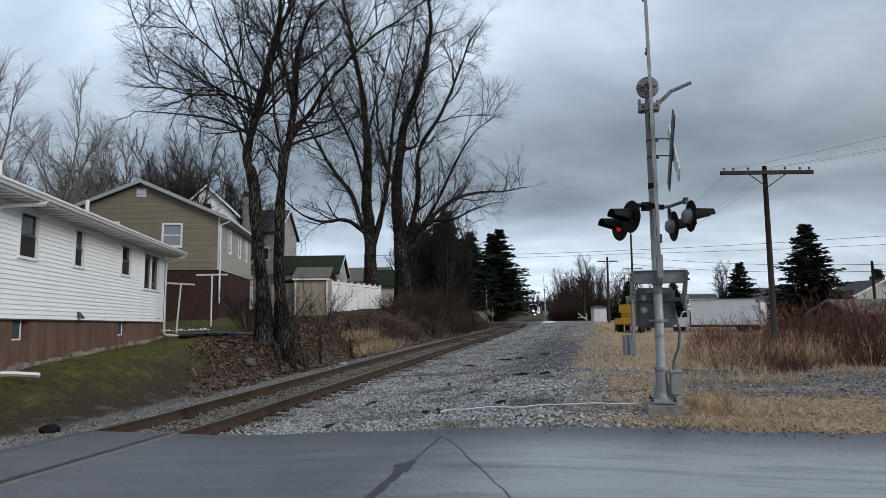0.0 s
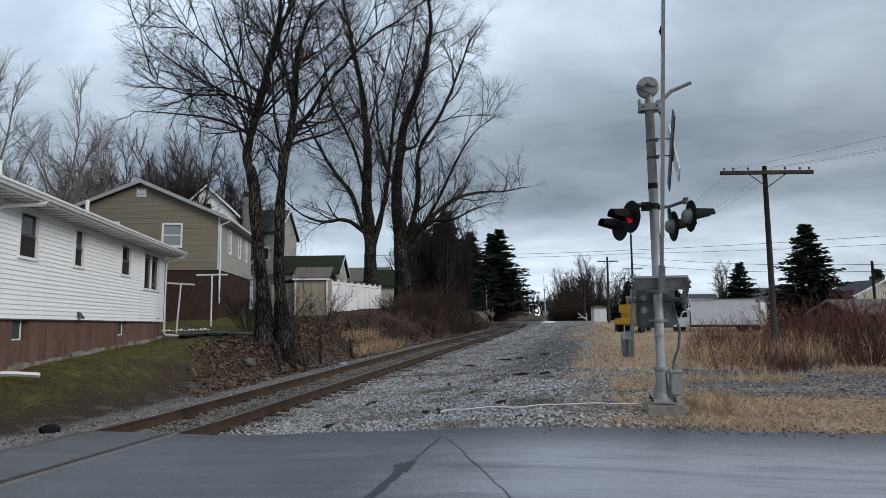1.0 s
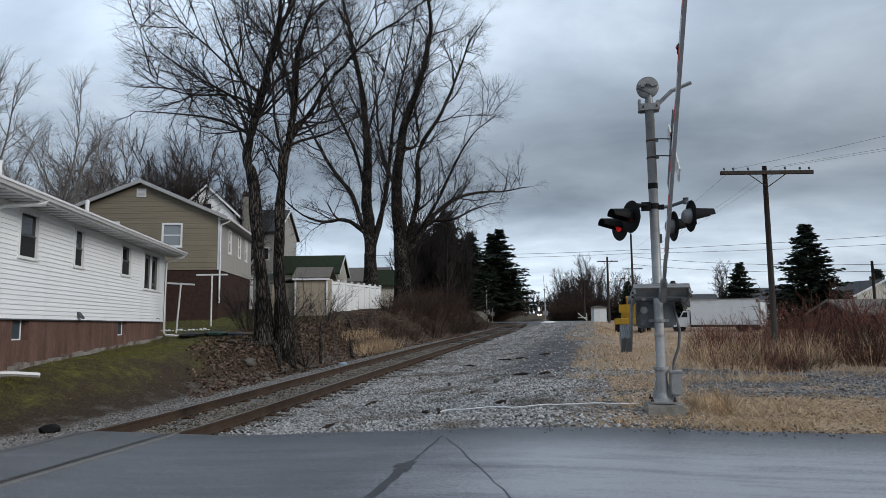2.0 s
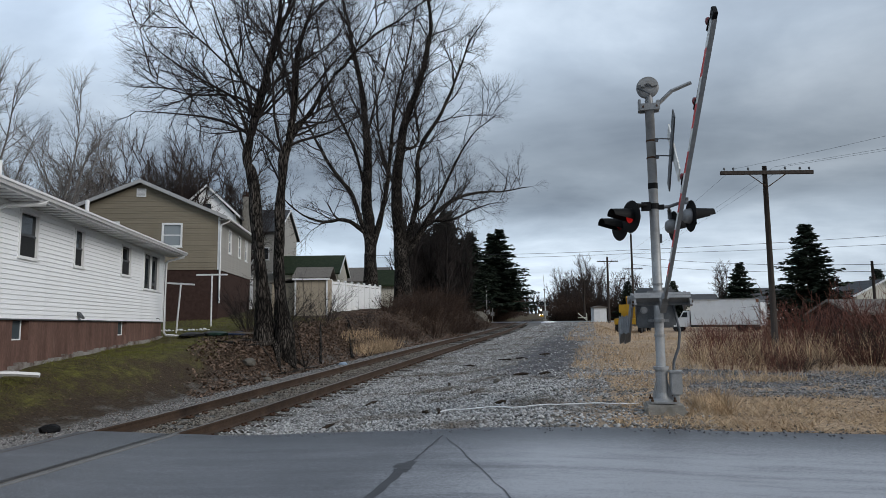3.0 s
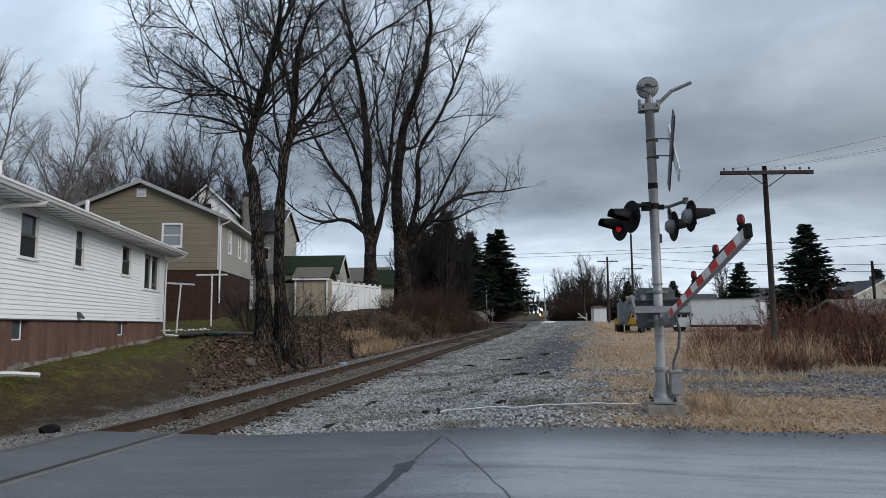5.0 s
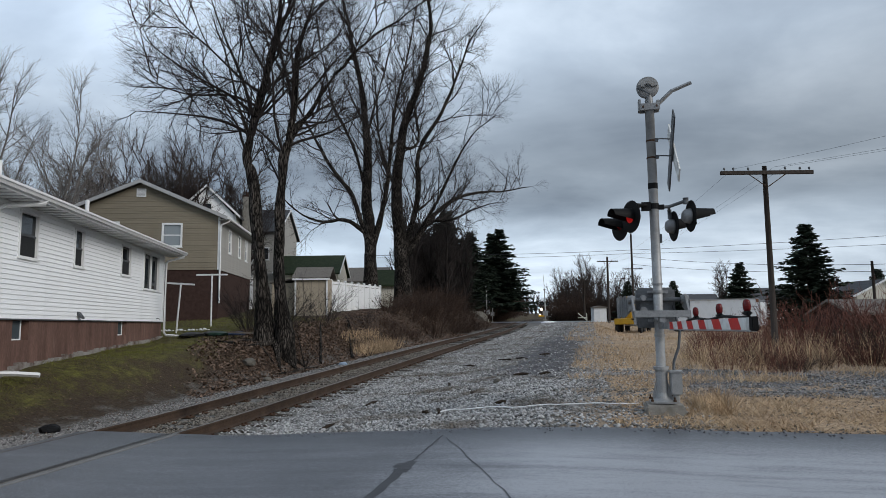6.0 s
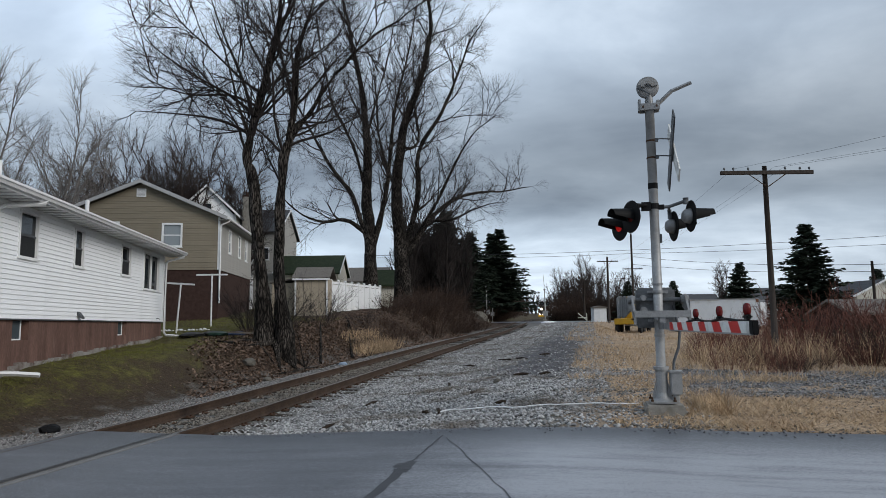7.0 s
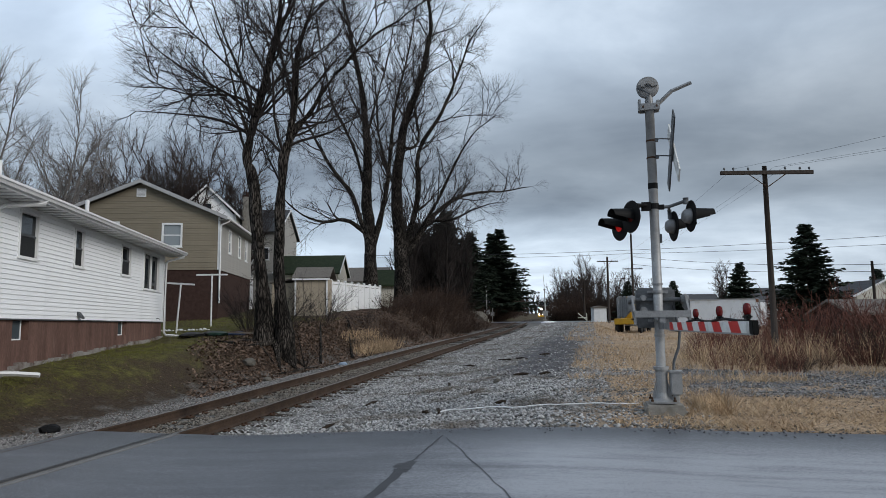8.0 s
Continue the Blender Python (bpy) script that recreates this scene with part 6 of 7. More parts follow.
for k in range(36):
    spots.append((rs.uniform(-5.4, 4), 104 + rs.uniform(0, 14), rs.uniform(0, 360), rs.uniform(2.0, 4.0)))
for k in range(12):
    spots.append((rs.uniform(-20, -14.5), rs.uniform(84, 87) + rs.choice((0, 12)), rs.uniform(0, 360), rs.uniform(1.4, 2.4)))
for k in range(26):
    y = rs.uniform(48, 70)
    spots.append((-12.3 - rs.random() * 3 - 0.06 * max(0, y - 52), y, rs.uniform(0, 360), rs.uniform(0.7, 1.4)))
for k in range(26):
    spots.append((rs.uniform(-23, -13.6), rs.uniform(98, 112), rs.uniform(0, 360), rs.uniform(2.0, 3.4)))
for k in range(22):
    y = rs.uniform(122, 210)
    spots.append((float(track_x(y)) - rs.uniform(4.5, 12), y, rs.uniform(0, 360), rs.uniform(2.2, 4.0)))
put(brown, spots)
yard = shrub("yard_bush", 53, 22, 2.6, 1.2, "twig", "bare arching bush beside the clothes posts", 9, 0.012, 0.62)
put(yard, [(-12.9, 23.2, 0, 0.85), (-13.5, 24.2, 150, 0.75), (-12.0, 23.4, 80, 0.6), (-10.9, 21.4, 40, 0.45), (-9.8, 20.9, 120, 0.4), (-11.6, 22.5, 33, 0.7), (-12.5, 24.8, 70, 0.85), (-11.3, 25.5, 140, 0.65), (-14.2, 25.0, 10, 0.7), (-11.9, 27.5, 200, 0.8), (-10.8, 29.5, 260, 0.5)])


# ---- poles and wires ----
def utility_pole(x, y, height, arms, label, lean=0.0, thick=0.09, turn=0.0, base=0.0):
    p = thing("utility_pole", pose(x, y, base, 0, lean, turn), label, "utility pole", "utility poles")
    part("pole", Geo().tube([(0, 0, -0.5), (0, 0, height)], [thick * 1.25, thick * 0.85], 12), M["polewood"], p, smooth=True)
    for z, L in arms:
        arm = part("cross_arm", Geo().box((0, -0.13, z), (L, 0.09, 0.11)), M["polewood"], p, bevel=0.006)
        for s in (-1, 1):
            part("brace", Geo().tube([(s * 0.03, -0.12, z - 0.42), (s * L * 0.2, -0.15, z - 0.05)], 0.014, 4), M["iron"], arm)
        for q in (-0.46, -0.36, -0.2, 0.2, 0.36, 0.46):
            part("insulator", Geo().turned([(0.012, 0.05), (0.012, 0.09), (0.035, 0.10), (0.03, 0.15), (0.0, 0.17)], Matrix.Translation((q * L, -0.13, z)), 8), M["darksteel"], arm)
    return p


utility_pole(5.19, 20.65, 5.79, [(5.57, 2.75)], "old railway telegraph pole with one cross-arm above the shrubs", thick=0.078, turn=12.85)
utility_pole(2.2, 85.7, 8.6, [(8.0, 2.7), ], "tall distant telegraph pole with a cross-arm", thick=0.14, turn=12.85)
utility_pole(5.3, 86.4, 11.6, [(7.0, 2.6)], "tall distant utility pole with a cross-arm", thick=0.14, turn=12.85)
utility_pole(-1.0, 97.2, 6.0, [(5.5, 1.8)], "short distant pole beyond the cross street", thick=0.13, turn=12.85)
utility_pole(23.6, 62.0, 5.6, [], "slim distant pole carrying a grey transformer", thick=0.12)


def cable(points, sag, r, name="overhead_wire"):
    g = Geo()
    line = []
    for a, c in zip(points, points[1:]):
        for i in range(12 if c is points[-1] else 11):
            u = i / 11
            line.append((a[0] + (c[0] - a[0]) * u, a[1] + (c[1] - a[1]) * u, a[2] + (c[2] - a[2]) * u - sag * 4 * u * (1 - u)))
    g.tube(line, r, 4)
    return tagged(part(name, g, M["wire"]), "thin dark overhead wire between poles", "wire", "overhead wires")


cable([(-30, 83, 9.6), (5.3, 86.4, 9.45), (45, 70, 9.3)], 0.25, 0.022)
cable([(-30, 83, 9.3), (5.3, 86.4, 9.0), (45, 70, 8.2)], 0.3, 0.02)
cable([(5.3, 86.4, 8.6), (23.6, 62.0, 5.3), (50, 45, 5.6)], 0.4, 0.02)
cable([(5.3, 86.4, 7.6), (23.6, 62.0, 4.7), (50, 45, 4.9)], 0.4, 0.02)
for s in (0.25, 0.55, -0.9):
    cable([(5.19 + s, 20.6, 5.74), (30 + s, 4.0, 9.4 - s)], 0.9, 0.0035)
    cable([(5.19 + s, 20.6, 5.74), (2.2 + s, 85.7, 8.1)], 0.8, 0.0035)


# ---- distant crossing signals ----
def far_signal(x, y, arm_up):
    z = float(land_z(x, y))
    s = thing("distant_signal", pose(x, y, z), "distant silver crossing signal mast at the cross street", "crossing signal", "distant signals")
    part("mast", Geo().cyl((0, 0, -0.1), (0, 0, 4.7), 0.075, n=10), M["alu"], s)
    part("machine_box", Geo().box((0, 0.1, 1.35), (0.75, 0.5, 0.7)), M["alu"], s, bevel=0.03)
    part("base", Geo().box((0, 0, 0.2), (0.5, 0.5, 0.5)), M["concrete"], s)
    for k in (-1, 1):
        d = part("lamp_disc", Geo().cyl((k * 0.42, -0.05, 2.75), (k * 0.42, 0.0, 2.75), 0.27, n=16), M["black"], s)
        part("lamp_back", Geo().cyl((k * 0.42, -0.2, 2.75), (k * 0.42, -0.05, 2.75), 0.12, n=12), M["darksteel"], d)
    part("lamp_bar", Geo().cyl((-0.45, 0, 2.95), (0.45, 0, 2.95), 0.03, n=8), M["darksteel"], s)
    part("bell", Geo().cyl((0, -0.1, 4.8), (0, 0.08, 4.8), 0.16, n=14), M["galv"], s)
    if arm_up:
        part("raised_arm", Geo().tube([(0.1, 0, 1.3), (-0.15, 0.3, 7.2)], [0.05, 0.03], 4), M["white"], s, "raised striped gate arm")


far_signal(-6.68, 96.6, True)
far_signal(-13.9, 87.2, False)
tagged(part("sign_post", Geo().cyl((-13.0, 86.5, 0), (-13.0, 86.5, 2.2), 0.04, n=6).box((-13.0, 86.45, 1.4), (0.5, 0.03, 0.5)), M["alu"]), "small pale sign on a post by the crossing", "sign")


# ---- vehicles and buildings beyond the field ----
def wheel(parent, x, y, r, w=0.28):
    t = part("wheel", Geo().turned([(r * 0.55, -w / 2), (r * 0.93, -w / 2), (r, -w / 3), (r, w / 3), (r * 0.93, w / 2), (r * 0.55, w / 2)], Matrix.Translation((x, y, r)) @ Matrix.Rotation(radians(90), 4, "X"), 18), M["tyre"], parent, "black truck tyre")
    part("rim", Geo().turned([(0.02, -w * 0.42), (r * 0.56, -w * 0.45), (r * 0.56, w * 0.45), (0.02, w * 0.42)], Matrix.Translation((x, y, r)) @ Matrix.Rotation(radians(90), 4, "X"), 14), M["alu"], t)


def box_truck():
    """Cab towards its own -x, near side towards -y."""
    t = thing("box_truck", pose(7.85, 60.2, -0.36, 0, 0, -14), "white box truck parked behind the shrubs", "truck")
    b = part("cargo_box", Geo().box((3.3, 1.2, 1.75), (5.4, 2.4, 2.2)), M["truckwhite"], t, "plain white cargo box", bevel=0.03)
    part("top_rail", Geo().box((3.3, -0.02, 2.83), (5.42, 0.05, 0.08)), M["alu"], b)
    part("rust_corner", Geo().box((5.9, -0.008, 2.68), (0.22, 0.02, 0.3)), M["rust"], b, "rusty corner patch")
    part("rear_frame", Geo().box((6.02, 1.2, 2.78), (0.05, 2.4, 0.12)).box((6.02, 0.06, 1.75), (0.05, 0.12, 2.2)).box((6.02, 2.34, 1.75), (0.05, 0.12, 2.2)), M["alu"], b)
    part("rear_door", Geo().box((6.005, 1.2, 1.7), (0.02, 2.1, 2.0)), M["white"], b)
    part("chassis", Geo().box((2.4, 1.2, 0.55), (7.2, 0.9, 0.2)), M["darksteel"], t)
    cab = part("cab", Geo().prism([(-1.2, 0.45), (0.5, 0.45), (0.5, 1.88), (-0.05, 1.88), (-0.35, 1.3), (-1.15, 1.1)], 0.15, 2.25), M["truckwhite"], t, "white cab", bevel=0.05)
    part("side_window", Geo().prism([(-0.22, 1.32), (0.3, 1.32), (0.3, 1.75), (0.0, 1.75)], 0.13, 0.15), M["pane"], cab)
    part("windscreen", Geo().prism([(-0.38, 1.34), (-0.12, 1.82), (-0.09, 1.82), (-0.35, 1.34)], 0.3, 2.1), M["pane"], cab)
    for x in (-0.5, 4.6):
        for y in (0.3, 2.1):
            wheel(t, x, y, 0.45)


box_truck()


def delivery_lorry():
    """A passing lorry with two short trailers; it drives towards its own -x, near side towards -y."""
    t = thing("delivery_lorry", pose(0, 0, 0), "white delivery lorry drawing two trailers on a distant road", "lorry")
    cab = part("cab", Geo().prism([(-7.6, 0.6), (-5.6, 0.6), (-5.6, 3.0), (-6.4, 3.0), (-6.7, 2.0), (-7.5, 1.8)], -1.2, 1.2), M["truckwhite"], t, "white tractor cab", bevel=0.06)
    part("side_window", Geo().prism([(-6.6, 2.05), (-5.9, 2.05), (-5.9, 2.7), (-6.35, 2.7)], -1.22, -1.2), M["pane"], cab)
    part("chassis", Geo().box((-4.4, 0, 0.85), (4.4, 1.0, 0.25)), M["darksteel"], t)
    for x0 in (-3.2, 5.9):
        b = part("trailer", Geo().box((x0 + 4.2, 0, 2.6), (8.4, 2.5, 2.9)), M["truckwhite"], t, "plain white box trailer", bevel=0.03)
        for k in range(3):
            part("logo_bar", Geo().box((x0 + 2.9 + 0.85 * k, -1.262, 2.75), (0.55, 0.02, 1.3 if k == 0 else 1.0)), M["logoblue"], b, "dark purple logo mark")
        for k in range(2):
            part("logo_bar", Geo().box((x0 + 5.5 + 0.85 * k, -1.262, 2.7), (0.5, 0.02, 1.0)), M["logogreen"], b, "green logo mark")
        for x in (x0 + 1.2, x0 + 7.4):
            for y in (-1.05, 1.05):
                wheel(t, x, y, 0.5)
    for y in (-1.05, 1.05):
        wheel(t, -6.6, y, 0.5)
    return t


LORRY = delivery_lorry()


def second_trailer():
    t = thing("storage_trailer", pose(12.45, 61.6, -0.36, 0, 0, 20), "weathered white storage trailer beside the box truck", "trailer")
    b = part("body", Geo().box((1.5, 1.2, 1.55), (2.9, 2.4, 2.1)), M["truckwhite"], t, bevel=0.03)
    for k in range(6):
        part("side_post", Geo().box((0.15 + 0.54 * k, -0.015, 1.55), (0.05, 0.03, 2.1)), M["alu"], b)
    part("roof_rack", Geo().box((1.5, 1.2, 2.75), (2.9, 0.06, 0.05)).box((1.5, 0.2, 2.75), (2.9, 0.06, 0.05)).box((0.3, 0.7, 2.68), (0.05, 1.1, 0.15)).box((2.7, 0.7, 2.68), (0.05, 1.1, 0.15)), M["alu"], b)
    for y in (0.3, 2.1):
        wheel(t, 2.0, y, 0.42)


second_trailer()


def utility_truck():
    """Yellow maintenance truck seen from its front quarter."""
    t = thing("maintenance_truck", pose(2.6, 60.2, -0.32, 0, 0, -105), "yellow rail maintenance truck with a folded crane", "truck")
    cab = part("cab", Geo().prism([(-2.2, 0.55), (-0.4, 0.55), (-0.4, 2.45), (-1.25, 2.45), (-1.5, 1.6), (-2.2, 1.45)], 0.1, 2.1), M["truckwhite"], t, "white cab", bevel=0.06)
    part("windscreen", Geo().prism([(-1.53, 1.65), (-1.3, 2.35), (-1.27, 2.35), (-1.5, 1.65)], 0.25, 1.95), M["pane"], cab)
    part("side_window", Geo().prism([(-1.3, 1.65), (-0.6, 1.65), (-0.6, 2.25), (-1.1, 2.25)], 0.08, 0.1), M["pane"], cab)
    part("bumper", Geo().box((-2.3, 1.1, 0.65), (0.2, 2.2, 0.3)), M["black"], t)
    part("deck", Geo().box((1.2, 1.1, 1.0), (3.2, 2.2, 0.5)), M["yellow"], t, "yellow steel deck", bevel=0.03)
    part("tool_body", Geo().box((0.0, 1.1, 1.5), (0.7, 2.1, 0.9)), M["yellow"], t, bevel=0.03)
    cr = part("crane_post", Geo().box((0.9, 0.9, 2.0), (0.4, 0.4, 1.9)), M["yellow"], t, bevel=0.03)
    part("crane_boom", Geo().box((0.9, 0.9, 2.6), (0.3, 0.3, 1.3), Matrix.Translation((0.9, 0.9, 2.4)) @ Matrix.Rotation(radians(35), 4, "Y") @ Matrix.Translation((-0.9, -0.9, -2.4))).cyl((0.55, 0.9, 1.4), (0.75, 0.9, 2.5), 0.07, n=8), M["yellow"], cr)
    part("warning_panel", Geo().box((2.2, 1.1, 2.1), (0.08, 1.6, 0.7)), M["yellow"], t)
    for x in (-1.6, 1.0, 2.2):
        for y in (0.15, 2.05):
            wheel(t, x, y, 0.48)
    part("mirror", Geo().box((-1.35, -0.15, 2.0), (0.06, 0.2, 0.4)).cyl((-1.3, -0.1, 2.0), (-1.3, 0.15, 2.0), 0.02, n=6), M["black"], t)


utility_truck()


def relay_hut():
    t = thing("relay_hut", pose(1.1, 87.3, 0.1, 0, 0, 12.85), "small white signal relay hut by the crossing", "hut")
    part("body", Geo().box((0, 0.8, 0.95), (1.7, 1.6, 2.0)), M["truckwhite"], t, bevel=0.03)
    part("roof", Geo().prism([(-1.0, 1.93), (1.0, 1.93), (0.9, 2.05), (0, 2.25), (-0.9, 2.05)], -0.12, 1.72), M["brownshingle"], t)
    part("door", Geo().box((0.3, -0.02, 0.9), (0.75, 0.03, 1.7)), M["trim"], t)


relay_hut()
tagged(part("barrier_trestle", Geo().box((-1.3, 92.0 + 4.2, 0.75), (1.3, 0.06, 0.12), pose(0, 0, 0)).tube([(-1.9, 96.2, 1.35), (-0.7, 96.2, 0.4)], 0.06, 4).tube([(-0.7, 96.2, 0.2), (-0.7, 96.2, 1.4)], 0.06, 4), M["cream"]), "pale timber road barrier", "barrier")
plain_house("brick_outbuilding", 25.0, 53.5, -0.75, 10, 13, 6, 1.9, 0.95, "brick", "brownshingle", "low brick building with a grey-brown roof behind shrubs", wins=[(-4.6, -3.4, 0.9, 1.6), (-2.2, -1.0, 0.9, 1.6)], rake="brownshingle")
plain_house("white_trim_house", 31.0, 76.0, 0, 100, 6, 6, 2.8, 1.5, "cream", "shingle", "distant white-gabled house beyond the spruce")
plain_house("distant_bungalow", 24.5, 170.0, 0, 12, 14, 8, 3.0, 2.6, "cream", "shingle", "distant bungalow with a dark roof")
plain_house("distant_bungalow", 22.5, 88.0, 0, 12, 7, 6, 2.6, 1.6, "vinyl", "shingle", "distant bungalow with white walls and dark roof")


# ---- train ----
def train():
    t = thing("locomotive", pose(-20, 260, -1), "distant dark freight locomotive with bright headlights", "locomotive")
    body = part("nose", Geo().box((0, 1.2, 2.0), (1.9, 2.4, 2.0)), M["locoblue"], t, "dark short nose", bevel=0.08)
    part("cab", Geo().box((0, 3.6, 2.75), (3.0, 2.4, 3.2)), M["locoblue"], t, "dark cab", bevel=0.1)
    part("hood", Geo().box((0, 12, 2.5), (2.0, 14, 2.7)), M["locoblue"], t, bevel=0.08)
    part("pilot", Geo().box((0, -0.1, 0.75), (3.0, 0.4, 0.9)), M["yellow"], t, "yellow-edged pilot plate", bevel=0.03)
    part("walkway", Geo().box((0, 9, 1.15), (3.0, 18, 0.12)), M["darksteel"], t)
    for s in (-1, 1):
        part("cab_window", Geo().box((s * 0.8, 2.39, 3.6), (0.9, 0.04, 0.6)), M["pane"], t)
        part("ditch_light", Geo().cyl((s * 0.85, -0.36, 1.45), (s * 0.85, -0.2, 1.45), 0.32, n=16), M["amberlight"], t, "lit ditch light")
        part("handrail", Geo().tube([(s * 1.4, -0.1, 1.2), (s * 1.4, -0.1, 2.2), (s * 1.4, 2.2, 2.2)], 0.03, 6), M["yellow"], t)
        for k in range(3):
            part("wheel", Geo().turned([(0.02, -0.07), (0.5, -0.07), (0.5, 0.07), (0.02, 0.07)], Matrix.Translation((s * 0.75, 1.5 + 1.9 * k, 0.5)) @ Matrix.Rotation(radians(90), 4, "Y"), 16), M["rail"], t)
    part("headlight", Geo().cyl((0, 2.2, 4.15), (0, 2.36, 4.15), 0.55, n=16), M["headlight"], t, "bright lit headlight")
    return t


TRAIN = train()


# ---- loose ground cover ----
def scatter(name, xy, size, template, faces, mats, label, category, seed, flat=1.0, tilt=0.5, sink=0.2, tall=None, on=None):
    """Many small pieces in one mesh; template is an array of corners about a unit across."""
    rng = np.random.default_rng(seed)
    n, k = len(xy), len(template)
    z = (on or land_top)(xy[:, 0], xy[:, 1])
    a = rng.uniform(0, 2 * math.pi, n)
    v = np.repeat(template[None], n, 0) * rng.uniform(0.65, 1.35, (n, k, 3) if tall is None else (n, 1, 3))
    v[:, :, 2] *= flat
    tx, ty = rng.normal(0, tilt, n), rng.normal(0, tilt, n)
    v[:, :, 2] += v[:, :, 0] * tx[:, None] + v[:, :, 1] * ty[:, None]
    if tall is not None:
        v[:, :, 0] += template[None, :, 2] * rng.normal(0, tall, n)[:, None]
        v[:, :, 1] += template[None, :, 2] * rng.normal(0, tall, n)[:, None]
    c, s = np.cos(a)[:, None], np.sin(a)[:, None]
    x, y = v[:, :, 0] * c - v[:, :, 1] * s, v[:, :, 0] * s + v[:, :, 1] * c
    sz = size[:, None]
    out = np.stack([xy[:, 0:1] + x * sz, xy[:, 1:2] + y * sz, z[:, None] + (v[:, :, 2] - sink * template[:, 2].min() * 0 + sink) * sz], 2).reshape(-1, 3)
    f = (np.array(faces)[None] + (np.arange(n) * k)[:, None, None]).reshape(-1, len(faces[0]))
    me = array_mesh(name, out, f)
    me.materials.append(M[mats])
    return tagged(new(name, me), label, category, kind="stuff")


OCTA = np.array([(0.5, 0, 0), (0, 0.45, 0.02), (-0.5, 0.05, 0), (0, -0.45, 0), (0.05, 0, 0.36), (0, 0, -0.36)])
OCTA_F = [(0, 1, 4), (1, 2, 4), (2, 3, 4), (3, 0, 4), (1, 0, 5), (2, 1, 5), (3, 2, 5), (0, 3, 5)]
BLADE = np.array([(-0.03, 0, 0), (0.03, 0, 0), (0.022, 0.02, 0.55), (0, 0.06, 1.0), (-0.022, 0.02, 0.55)])
BLADE_F = [(0, 1, 2, 3, 4)]
LEAF = np.array([(-0.5, 0, 0.08), (-0.1, -0.33, 0.0), (0.5, 0, 0.12), (-0.1, 0.33, 0.05)])
LEAF_F = [(0, 1, 2, 3)]


def area(seed, n, x0, x1, y0, y1, near=1.0, keep=None):
    """Places in a rectangle, denser towards y0 for near above 1."""
    rng = np.random.default_rng(seed)
    x = rng.uniform(x0, x1, n)
    y = y0 + (y1 - y0) * rng.random(n) ** near
    xy = np.stack([x, y], 1)
    if keep is not None:
        k = np.array([keep(p, q, rng.random()) for p, q in xy])
        xy = xy[k]
    return xy


def patchy(f, lo, seed=0):
    return lambda x, y, r: noise.noise((x * f, y * f, seed)) * 0.5 + 0.5 > lo + (r - 0.5) * 0.35


def not_strip(x, y, r):
    edge = 0.8 * noise.noise((x * 1.1, y * 0.6, 2))
    dark = -2.7 + edge < x < -0.5 + edge and y > 15.5 + 2 * edge
    verge = x > -0.4 + 1.2 * noise.noise((x * 0.8, y * 0.8, 7)) and r > 0.25
    return not (dark and r > 0.15) and not verge


def sizes(seed, n, lo, hi):
    return np.random.default_rng(seed).uniform(lo, hi, n) ** 1.0


def stones(name, seed, xy, lo, hi, mats="stone", label="loose grey crushed stone ballast", on=None):
    return scatter(name, xy, sizes(seed, len(xy), lo, hi), OCTA, OCTA_F, mats, label, "gravel", seed, 0.85, 0.25, 0.12, on=on)


stones("ballast", 61, area(61, 32000, -5.72, 1.6, 9.06, 17, 1.25, not_strip), 0.03, 0.085)
stones("ballast", 62, area(62, 24000, -5.8, 1.0, 16, 42, 1.5, not_strip), 0.04, 0.09)
stones("ballast", 63, area(63, 9000, -9.7, -8.1, 8.2, 20, 1.3), 0.03, 0.085, "mixedstone")
stones("ballast", 64, area(64, 3500, -9.6, -8.2, 20, 40, 1.3), 0.04, 0.09, "mixedstone")
stones("dirt_clods", 70, area(70, 3800, 0.2, 9, 9.1, 13, 1.0, patchy(1.2, 0.40, 6)), 0.015, 0.055, "dirtystone", "brown soil clods and grit in the dry grass")
stones("ballast", 65, area(65, 9500, -7.78, -6.44, 9.1, 34, 1.5, patchy(1.1, 0.36)), 0.03, 0.075, "dirtystone", "dirty fine stone between the rails", on=lambda x, y: rail_z(y) - 0.185)
stones("ballast", 60, area(60, 3000, -6.30, -5.6, 9.1, 34, 1.5, patchy(1.3, 0.44)), 0.03, 0.07, "stone", "grey stone spilling over the tie ends", on=lambda x, y: rail_z(y) - 0.20)
stones("ballast", 59, area(59, 5000, -8.6, -7.92, 9.1, 34, 1.5, patchy(1.3, 0.40)), 0.03, 0.07, "dirtystone", "dirty stone spilling over the tie ends", on=lambda x, y: rail_z(y) - 0.20)
stones("ballast", 66, area(66, 9000, -3.0, -0.4, 15, 34, 1.3), 0.015, 0.045, "darkstone", "dark fine stone on the worn strip")
stones("ballast", 67, area(67, 15000, -0.3, 8, 12.4, 17.5, 1.0, patchy(0.5, 0.44, 4)), 0.03, 0.07, "mixedstone", "dark gravel patches in the dry grass")
stones("ballast", 69, area(69, 15000, -6.0, 0.2, 40, 87, 1.4, lambda x, y, r: not (-3.2 < x < -1.2 and y < 62) or r < 0.2), 0.07, 0.15)
stones("road_grit", 68, area(68, 260, -7, 3, 8.5, 8.98, 0.4), 0.012, 0.04, "darkstone", "stray stones on the asphalt edge", on=lambda x, y: lane_z(x, y) + 0.004)


def blades(name, seed, xy, lo, hi, mats, label, tall=0.35, wide=1.0):
    t = BLADE * np.array([wide, 1, 1])
    return scatter(name, xy, sizes(seed, len(xy), lo, hi), t, BLADE_F, mats, label, "grass", seed, 1.0, 0.1, -0.02, tall)


